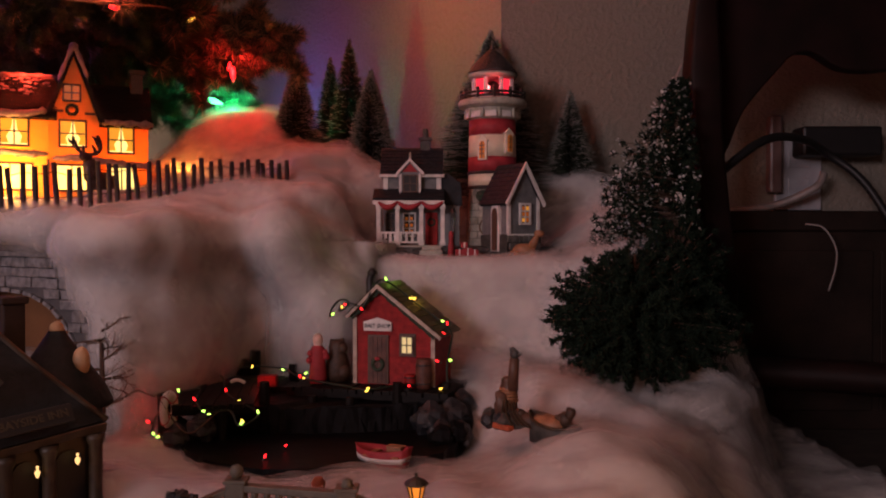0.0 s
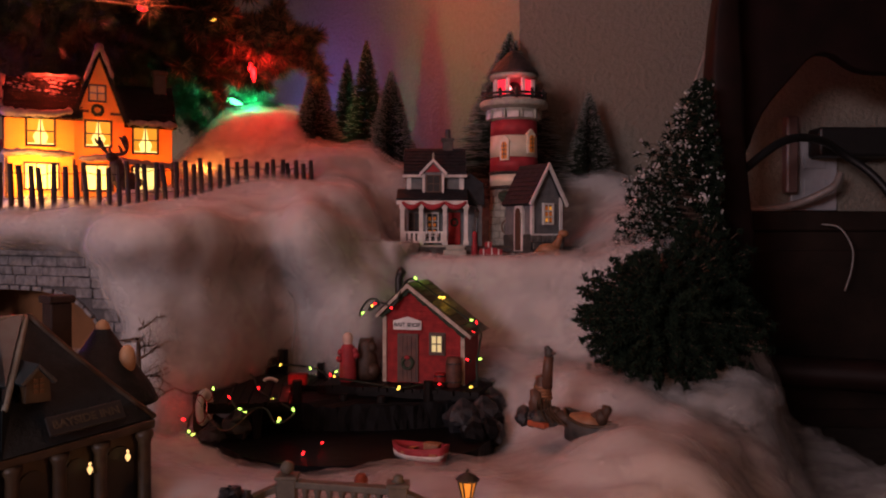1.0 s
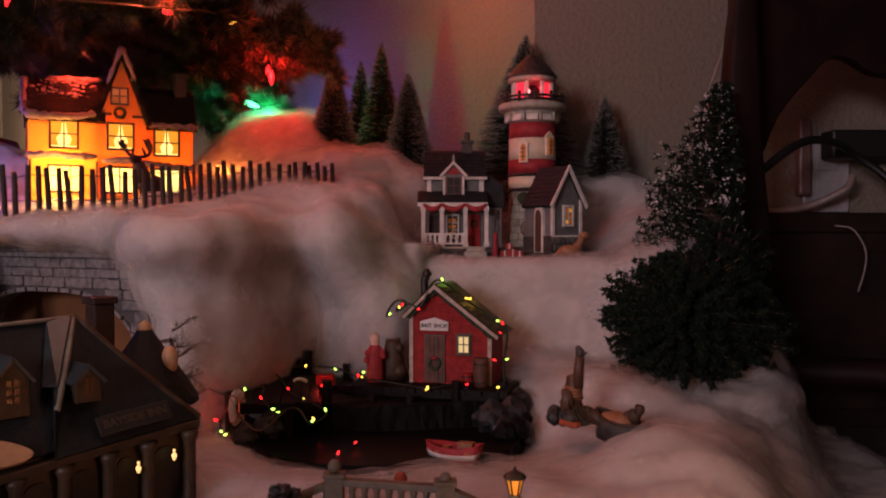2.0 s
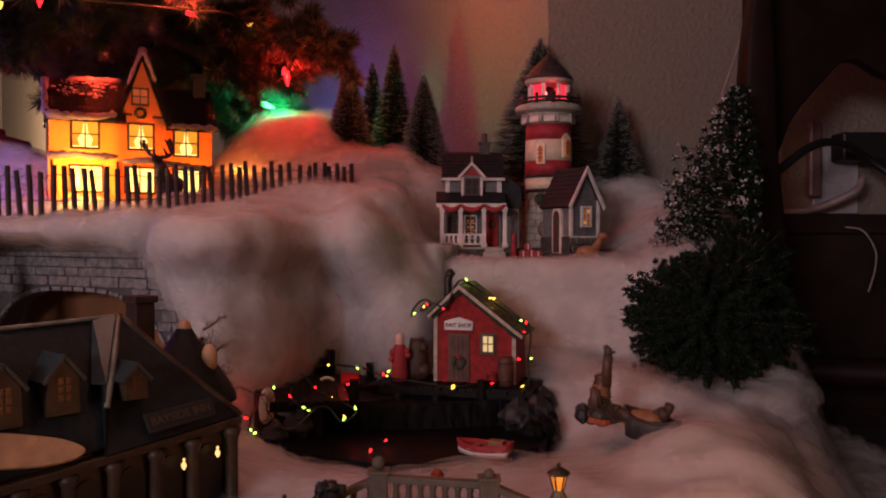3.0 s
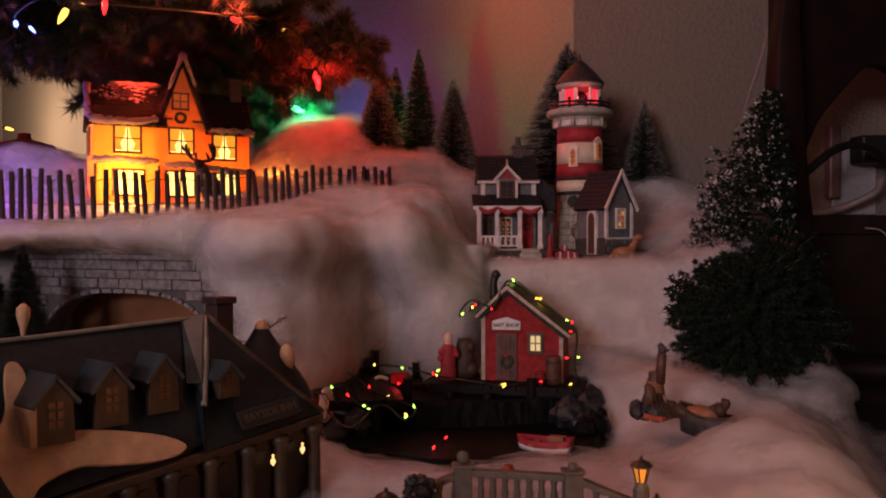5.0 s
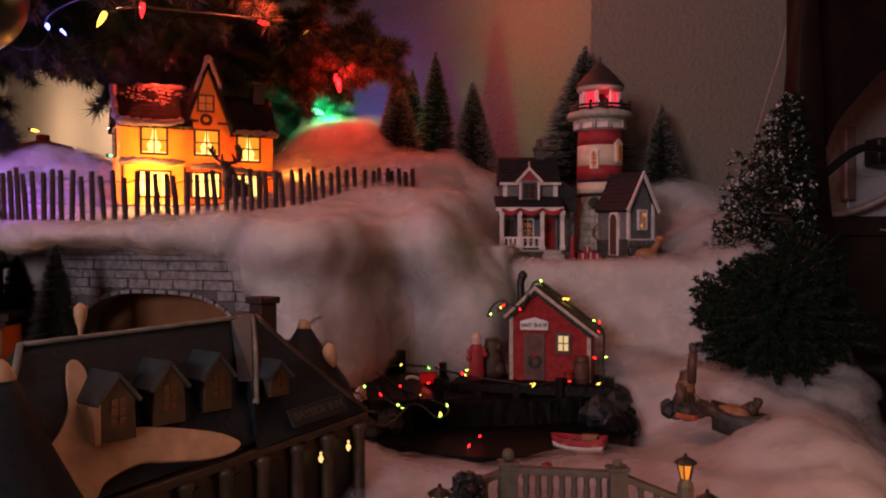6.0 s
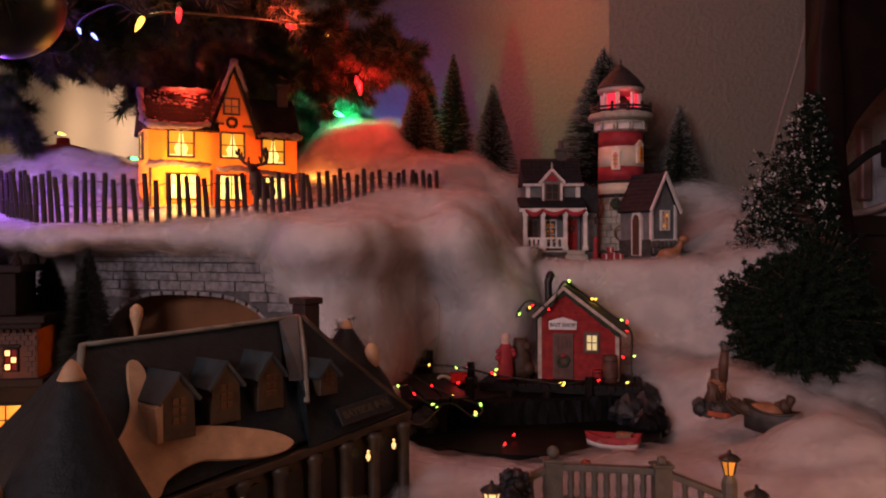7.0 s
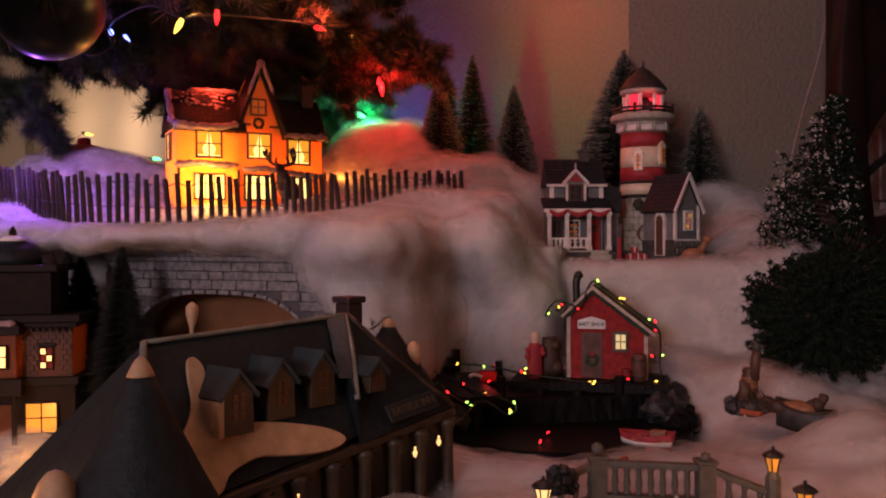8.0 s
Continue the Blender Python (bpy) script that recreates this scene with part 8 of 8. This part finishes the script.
# ---- lit shop at the side ----


def corner_shop():
    t = thing("corner_shop", Matrix.Translation((-0.6335, 0.880, 0.055)) @ Matrix.Rotation(radians(8), 4, "Z"), "lit brick village shop with domed tower", "model house")
    bm = bmesh.new()
    box(bm, -0.11, 0.0, 0.0, 0.09, 0, 0.092)
    part("ground_floor", bm, M_SHOP, t, "dark brown shop front", 0.001)
    bm = bmesh.new()
    box(bm, -0.11, -0.003, 0.003, 0.09, 0.098, 0.158)
    part("upper_floor", bm, M_SHOPWALL, t, "dull orange brown upper wall", 0.001)
    for z0, z1, o in ((0.090, 0.099, 0.004), (0.152, 0.158, 0.002), (0.158, 0.166, 0.006)):
        bm = bmesh.new()
        box(bm, -0.115, o, -o, 0.092, z0, z1)
        part("cornice", bm, M_SHOPTRIM, t, "dark moulded cornice", 0.0012)
    bm = bmesh.new()
    box(bm, -0.11, -0.025, 0.004, 0.08, 0.166, 0.212)
    tower = part("tower", bm, M_SHOP, t, "dark tower storey", 0.001)
    bm = bmesh.new()
    box(bm, -0.115, -0.018, -0.002, 0.085, 0.212, 0.220)
    part("tower_cornice", bm, M_SHOPTRIM, tower, bevel=0.0012)
    bm = bmesh.new()
    lathe(bm, [(0.030, 0.220), (0.029, 0.228), (0.022, 0.240), (0.010, 0.2475), (0.004, 0.2490)], 18, (-0.072, 0.035, 0))
    dome = part("dome", bm, M_INNROOF, t, "dark dome with snow on top", smooth=True)
    bm = bmesh.new()
    lathe(bm, [(0.016, 0.2455), (0.010, 0.250), (0.004, 0.2515)], 14, (-0.072, 0.033, 0))
    part("dome_snow", bm, M_SNOW, dome, smooth=True)
    for x, y in ((-0.024, 0.004), (-0.024, 0.07), (-0.104, 0.004)):
        bm = bmesh.new()
        lathe(bm, [(0.0055, 0.220), (0.0055, 0.224), (0.0035, 0.228), (0.0012, 0.2345)], 8, (x, y, 0))
        part("pinnacle", bm, M_SHOPTRIM, t)
    bm = bmesh.new()
    lathe(bm, [(0.004, 0.2515), (0.0042, 0.256), (0.001, 0.262)], 8, (-0.072, 0.033, 0))
    part("dome_finial", bm, M_SHOPTRIM, t)
    window_part(t, -0.050, -0.019, 0.040, 0.071, -0.0012, M_SHOPTRIM, G_SHOPLOW, (1, 1), 0.0018)
    bm = bmesh.new()
    box(bm, -0.056, -0.010, -0.006, 0.0, 0.032, 0.035)
    part("sill", bm, M_SHOPTRIM, t, bevel=0.0008)
    win = window_part(t, -0.036, -0.024, 0.108, 0.130, 0.0022, M_SHOPTRIM, M_BARN, (1, 2), 0.0016)
    for i, j in ((0, 0), (1, 1), (0, 2)):
        bm = bmesh.new()
        x, z = -0.0355 + 0.0062 * i, 0.1088 + 0.0074 * j
        box(bm, x, x + 0.0048, 0.0000, 0.0008, z, z + 0.0056)
        part("lit_pane", bm, G_SHOPPANE, win)
    bm = bmesh.new()
    box(bm, -0.11, -0.056, -0.012, 0.004, 0.10, 0.152)
    bay = part("bay", bm, M_SHOPRED, t, "orange brown projecting bay", 0.001)
    bm = bmesh.new()
    box(bm, -0.112, -0.052, -0.016, 0.006, 0.146, 0.156)
    part("bay_cornice", bm, M_SHOPTRIM, t, "black brown bay cornice", 0.001)
    window_part(t, -0.084, -0.066, 0.112, 0.134, -0.0132, M_SHOPTRIM, G_SHOPPANE, (1, 1), 0.0018)
    bm = bmesh.new()
    box(bm, -0.112, -0.050, -0.018, 0.002, 0.082, 0.100)
    part("bay_skirt", bm, M_SHOPTRIM, t, "black brown bay skirt", 0.001)
    k = random.Random(31)
    for row in range(9):
        for col in range(7):
            x0 = -0.0535 + 0.0075 * col - (0.00375 if row % 2 else 0)
            x1 = min(x0 + 0.0070, -0.0035)
            z0 = 0.1005 + 0.0056 * row
            if x1 - x0 < 0.002 or (x1 > -0.039 and x0 < -0.021 and z0 + 0.005 > 0.105 and z0 < 0.133):
                continue
            bm = bmesh.new()
            box(bm, max(x0, -0.0545), x1, 0.0016 - k.uniform(0, 0.0006), 0.0034, z0, z0 + 0.0050)
            part("brick", bm, M_SHOPWALL, t)
    for x in np.arange(-0.052, 0.0, 0.0065):
        bm = bmesh.new()
        box(bm, x, x + 0.0034, -0.0045, -0.0005, 0.1485, 0.1520)
        part("dentil", bm, M_SHOPTRIM, t)
    bm = bmesh.new()
    box(bm, -0.040, -0.020, -0.001, 0.003, 0.132, 0.1355)
    part("lintel", bm, M_SHOPTRIM, t, bevel=0.0006)
    bm = bmesh.new()
    snow_blob(bm, [(-0.112, -0.012, 0.157), (-0.090, -0.014, 0.159), (-0.070, -0.013, 0.158), (-0.056, -0.011, 0.157)], 0.0042, 18)
    roughen(bm, 0.0016, 200)
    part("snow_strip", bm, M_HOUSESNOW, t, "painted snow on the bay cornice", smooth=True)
    for x in (-0.058, -0.088):
        bm = bmesh.new()
        lathe(bm, [(0.004, 0), (0.003, 0.004), (0.0028, 0.078), (0.004, 0.083)], 10, (x, -0.014, 0))
        part("column", bm, M_SHOPTRIM, t, smooth=True)
    bm = bmesh.new()
    box(bm, -0.105, -0.062, -0.003, 0.0, 0.005, 0.07)
    part("shop_front_panel", bm, M_SHOPRED, t, "orange brown shop front panel")


G_SHOPPANE = glow("shop_pane", (1, 0.52, 0.18), 2.2)
G_SHOPLOW = glow("shop_low_pane", (1, 0.34, 0.035), 0.85)
M_SHOP = mat("shop_brown", (0.016, 0.009, 0.007), (0.009, 0.006, 0.005), spec=0.1, rough=0.6, scale=110, bump=0.4, dist=0.001)
# dim copy of shop_orange: the weaker glow on this wall is in the colour
M_SHOPWALL = lit_porcelain("shop_orange_dim", (0.12, 0.042, 0.014), (0.06, 0.021, 0.008), 0.3)
M_SHOPRED = lit_porcelain("shop_orange", (0.40, 0.13, 0.035), (0.22, 0.065, 0.018), 0.6)
corner_shop()
bm = bmesh.new()
lathe(bm, [(0.055, 0.0), (0.050, 0.012), (0.020, 0.020), (0.012, 0.022), (0.011, 0.032), (0.004, 0.034)], 16)
ob = solid("far_village_roof", bm, M_BARN, "dark red roof of a village piece behind the cotton", "model house", smooth=True)
ob.location = (-0.86, 1.52, 0.455)

# ---- Christmas tree above ----


def tree_branch(parent, pts, radius, needles, length, seed, material, flock=0.0):
    r = np.random.default_rng(seed)
    line = smooth_line(pts, 10)
    bm = bmesh.new()
    n = len(line)
    tube(bm, line, [radius * (1 - 0.75 * i / n) for i in range(n)], 6)
    arr = np.array([list(p) for p in line])
    stems = [arr]
    # side twigs
    for k in range(int(n * 0.9)):
        i = int(r.integers(int(n * 0.15), n - 1))
        d = arr[min(i + 1, n - 1)] - arr[i - 1]
        d /= np.linalg.norm(d)
        w = d * 0.9 + r.normal(0, 0.55, 3)
        w /= np.linalg.norm(w)
        ln = r.uniform(0.04, 0.085) * (1.15 - 0.5 * i / n)
        q = np.array([arr[i] + w * ln * t + np.array([0, 0, -0.01 * t * t]) for t in np.linspace(0, 1, 5)])
        tube(bm, [Vector(p) for p in q], [0.0016, 0.0014, 0.0012, 0.0009, 0.0006], 4)
        stems.append(q)
    br = part("branch", bm, M_BARK, parent)
    base, tip = [], []
    for s in stems:
        k = int(needles * (len(s) - 1) / (4 if len(s) == 5 else n) * (0.6 if len(s) == 5 else 3))
        t = r.random(k) * (len(s) - 1.001)
        i = t.astype(int)
        p = s[i] + (s[i + 1] - s[i]) * (t - i)[:, None]
        d = s[i + 1] - s[i]
        d /= np.linalg.norm(d, axis=1, keepdims=True)
        w = d * 0.75 + r.normal(0, 0.62, (k, 3))
        w /= np.linalg.norm(w, axis=1, keepdims=True)
        base.append(p), tip.append(p + w * length * r.uniform(0.6, 1.15, (k, 1)))
    base, tip = np.concatenate(base), np.concatenate(tip)
    pick = r.random(len(base)) < flock
    v, f = spikes(base[~pick], tip[~pick], 0.0008)
    o = new("needles", fast_mesh("needles", v, f, material))
    o.parent = br
    if flock and pick.any():
        v, f = spikes(base[pick], tip[pick], 0.0014)
        o = new("flocked_needles", fast_mesh("flocked_needles", v, f, M_FLOCK))
        o.parent = br
        tagged(o, "pale flocked needles")
    return br


def christmas_tree():
    t = thing("christmas_tree", Matrix.Identity(4), "green artificial Christmas tree with flocked lower branches", "tree")
    bm = bmesh.new()
    tube(bm, [(-1.08, 1.46, 0.012), (-1.08, 1.46, 0.9), (-1.08, 1.46, 1.75)], [0.028, 0.022, 0.006], 12)
    part("trunk", bm, M_BARK, t)
    o = Vector((-1.08, 1.46, 0))
    specs = [((-0.30, 1.335, 0.553), 0.62, 0.10), ((-0.275, 1.325, 0.560), 0.61, 0.10), ((-0.325, 1.325, 0.535), 0.60, 0.05), ((-0.335, 1.32, 0.565), 0.64, 0.15), ((-0.255, 1.345, 0.575), 0.66, 0.35), ((-0.34, 1.43, 0.505), 0.60, 0.0), ((-0.41, 1.40, 0.470), 0.72, 0.0), ((-0.47, 1.33, 0.50), 0.60, 0.0), ((-0.52, 1.30, 0.53), 0.62, 0.0),
             ((-0.37, 1.22, 0.615), 0.66, 0.15), ((-0.30, 1.20, 0.665), 0.70, 0.15), ((-0.40, 1.02, 0.60), 0.68, 0.25), ((-0.47, 0.92, 0.60), 0.68, 0.25), ((-0.36, 0.98, 0.66), 0.72, 0.2), ((-0.55, 0.90, 0.585), 0.66, 0.2),
             ((-0.64, 0.92, 0.575), 0.64, 0.15), ((-0.74, 0.95, 0.56), 0.62, 0.1), ((-0.60, 1.06, 0.545), 0.62, 0.0), ((-0.575, 1.27, 0.445), 0.80, 0.0), 
             ((-0.775, 1.15, 0.465), 0.54, 0.0), ((-0.50, 1.18, 0.60), 0.66, 0.0), ((-0.56, 1.12, 0.62), 0.68, 0.1), ((-0.44, 1.12, 0.64), 0.70, 0.1), ((-0.60, 1.40, 0.52), 0.70, 0.0), ((-0.52, 1.45, 0.55), 0.62, 0.0), ((-0.45, 1.50, 0.57), 0.66, 0.0), ((-0.52, 0.98, 0.655), 0.72, 0.1), ((-0.68, 0.98, 0.64), 0.70, 0.1),
             # row of unseen upper branches, added to keep key light off the left wall
             ((-0.34, 1.10, 0.70), 0.76, 0.0), ((-0.40, 0.92, 0.70), 0.78, 0.0), ((-0.30, 1.26, 0.73), 0.80, 0.0), ((-0.48, 0.86, 0.72), 0.80, 0.0), ((-0.44, 1.02, 0.76), 0.86, 0.0), ((-0.36, 1.16, 0.79), 0.88, 0.0), ((-0.58, 0.88, 0.75), 0.86, 0.0), ((-0.42, 1.22, 0.84), 0.94, 0.0), ((-0.52, 0.98, 0.86), 0.96, 0.0), ((-0.70, 0.92, 0.80), 0.92, 0.0), ((-0.60, 1.05, 0.95), 1.05, 0.0), ((-0.48, 1.18, 0.98), 1.08, 0.0),
             ((-0.46, 1.04, 0.585), 0.66, 0.0), ((-0.50, 1.10, 0.575), 0.65, 0.0), ((-0.55, 1.02, 0.58), 0.66, 0.0), ((-0.60, 1.12, 0.56), 0.64, 0.0), ((-0.65, 1.04, 0.56), 0.64, 0.0), ((-0.43, 1.16, 0.58), 0.66, 0.0), ((-0.58, 1.18, 0.57), 0.66, 0.0), ((-0.48, 1.24, 0.55), 0.64, 0.0), ((-0.40, 1.28, 0.58), 0.66, 0.0), ((-0.70, 1.10, 0.56), 0.63, 0.0),
             # four rows of unseen boughs, added out of view to shade wall and terrace
             ((-0.24, 1.08, 0.675), 0.74, 0.0), ((-0.27, 0.98, 0.67), 0.73, 0.0), ((-0.30, 0.88, 0.68), 0.74, 0.0), ((-0.33, 1.02, 0.64), 0.70, 0.0), ((-0.25, 1.16, 0.70), 0.76, 0.0), ((-0.28, 1.06, 0.73), 0.80, 0.0), ((-0.33, 0.92, 0.74), 0.80, 0.0), ((-0.37, 0.86, 0.69), 0.76, 0.0), ((-0.36, 1.06, 0.66), 0.72, 0.0), ((-0.42, 0.80, 0.72), 0.78, 0.0),
             ((-0.38, 0.62, 0.60), 0.68, 0.0), ((-0.43, 0.56, 0.59), 0.68, 0.0), ((-0.50, 0.52, 0.58), 0.67, 0.0), ((-0.46, 0.66, 0.57), 0.66, 0.0), ((-0.40, 0.68, 0.65), 0.73, 0.0), ((-0.46, 0.58, 0.66), 0.74, 0.0), ((-0.54, 0.56, 0.64), 0.73, 0.0), ((-0.36, 0.72, 0.62), 0.70, 0.0), ((-0.60, 0.52, 0.62), 0.72, 0.0), ((-0.43, 0.62, 0.73), 0.81, 0.0), ((-0.52, 0.60, 0.72), 0.80, 0.0), ((-0.38, 0.76, 0.69), 0.77, 0.0),
             ((-0.41, 0.64, 0.585), 0.67, 0.0), ((-0.45, 0.60, 0.61), 0.69, 0.0), ((-0.48, 0.64, 0.63), 0.71, 0.0), ((-0.52, 0.66, 0.60), 0.68, 0.0), ((-0.56, 0.60, 0.58), 0.67, 0.0), ((-0.42, 0.70, 0.60), 0.68, 0.0), ((-0.47, 0.72, 0.66), 0.73, 0.0), ((-0.50, 0.56, 0.62), 0.70, 0.0), ((-0.40, 0.60, 0.66), 0.74, 0.0), ((-0.56, 0.66, 0.67), 0.75, 0.0),
             ((-0.46, 0.42, 0.500), 0.62, 0.0), ((-0.50, 0.36, 0.490), 0.61, 0.0), ((-0.55, 0.40, 0.475), 0.60, 0.0), ((-0.58, 0.34, 0.500), 0.61, 0.0), ((-0.62, 0.42, 0.485), 0.60, 0.0), ((-0.48, 0.46, 0.535), 0.64, 0.0), ((-0.53, 0.40, 0.530), 0.64, 0.0), ((-0.58, 0.44, 0.540), 0.64, 0.0), ((-0.52, 0.34, 0.545), 0.65, 0.0), ((-0.47, 0.38, 0.555), 0.66, 0.0), ((-0.64, 0.36, 0.530), 0.63, 0.0), ((-0.56, 0.46, 0.505), 0.62, 0.0),
             ((-0.226, 1.290, 0.589), 0.66, 0.40), ((-0.238, 1.300, 0.566), 0.64, 0.40), ((-0.250, 1.280, 0.600), 0.66, 0.35)]
    for k, (tip, z0, flock) in enumerate(specs):
        tip = Vector(tip)
        a = Vector((o.x, o.y, z0 + 0.04))
        mid = a.lerp(tip, 0.5) + Vector((0, 0, 0.035))
        late = a.lerp(tip, 0.8) + Vector((0, 0, 0.018))
        tree_branch(t, [a, mid, late, tip], 0.0045, 1000 if tip.x > -0.36 else 620, 0.027, 100 + k, M_NEEDLE, flock)


christmas_tree()


def tree_lights():
    t = thing("tree_lights", Matrix.Identity(4), "string of coloured glass bulbs wound through the tree", "string lights")
    path = [(-0.32, 1.31, 0.545), (-0.34, 1.42, 0.53), (-0.37, 1.25, 0.612), (-0.39, 1.01, 0.568), (-0.46, 0.80, 0.525), (-0.49, 0.775, 0.515), (-0.56, 0.9, 0.56), (-0.62, 0.955, 0.55), (-0.64, 1.08, 0.545), (-0.56, 1.12, 0.56)]
    bm = bmesh.new()
    tube(bm, smooth_line(path, 8), 0.0013, 5)
    part("wire", bm, M_WIRE, t, smooth=True)
    for p, d, g, s in (((-0.316, 1.300, 0.548), (0.1, -0.1, -1), G_RED, 1.2), ((-0.319, 1.300, 0.556), (-0.1, -0.3, -0.6), G_RED, 0.8), ((-0.3640, 1.35, 0.509), (0.9, -0.2, -0.3), G_GREEN, 1.4), ((-0.371, 1.252, 0.607), (0.9, -0.1, 0.3), G_YEL, 0.9), ((-0.387, 1.012, 0.565), (0.8, -0.2, -0.3), G_RED, 0.8),
                       ((-0.4575, 0.78, 0.522), (0.0, -0.2, -1), G_RED, 0.8), ((-0.489, 0.768, 0.510), (-0.3, -0.3, -0.8), G_YEL, 0.9), ((-0.632, 1.106, 0.552), (0.8, -0.2, -0.4), G_YEL, 1.0), ((-0.619, 0.955, 0.545), (0.3, -0.5, -0.4), G_BLUE, 0.8), ((-0.603, 0.955, 0.540), (0.5, 0.2, -0.6), G_BLUE, 0.5),
                       ((-0.72, 1.15, 0.45), (0.8, 0, -0.2), G_YEL, 0.6), ((-0.700, 1.40, 0.4395), (0.8, -0.2, -0.1), G_GREEN, 0.8), ((-0.56, 1.16, 0.49), (-0.1, -0.2, 1), G_GREEN, 0.5), ((-0.385, 1.28, 0.400), (0.5, -0.5, 0.3), G_RED, 0.6)):
        d = Vector(d).normalized()
        p = Vector(p)
        bm = bmesh.new()
        tube(bm, [p - d * 0.002 * s, p + d * 0.004 * s, p + d * 0.010 * s, p + d * 0.017 * s], [0.0026 * s, 0.0034 * s, 0.0028 * s, 0.0006 * s], 9)
        b = part("bulb", bm, g, t, smooth=True)
        bm = bmesh.new()
        tube(bm, [p - d * 0.009 * s, p - d * 0.0015 * s], 0.003 * s, 8)
        part("socket", bm, M_WIRE, b)


tree_lights()


def ornament():
    t = thing("glass_ball", Matrix.Translation((-0.615, 0.77, 0.525)), "large dull silver glass ball hanging in the tree", "ornament")
    bm = bmesh.new()
    ball(bm, (0, 0, 0), 0.052, 32, 20)
    part("ball", bm, M_BALL, t, smooth=True)
    bm = bmesh.new()
    lathe(bm, [(0.008, 0.050), (0.008, 0.058), (0.002, 0.060)], 12)
    part("cap", bm, M_SILVER, t)
    bm = bmesh.new()
    ring(bm, (0, 0, 0.064), 0.005, 0.0007, n=14, k=5)
    part("hanger", bm, M_SILVER, t)


M_BALL = mat("smoky_glass", (0.010, 0.013, 0.019), (0.007, 0.009, 0.013), rough=0.35, metal=0.0, spec=0.18, scale=12, bump=0)
ornament()
bm = bmesh.new()
tube(bm, smooth_line([(-0.655, 0.90, 0.535), (-0.645, 0.905, 0.515), (-0.62, 0.91, 0.508), (-0.600, 0.91, 0.522), (-0.605, 0.91, 0.535)], 10), 0.0011, 7)
solid("wire_loop", bm, M_BLACK, "thin dark loop of wire hanging in the tree", "wire", smooth=True)
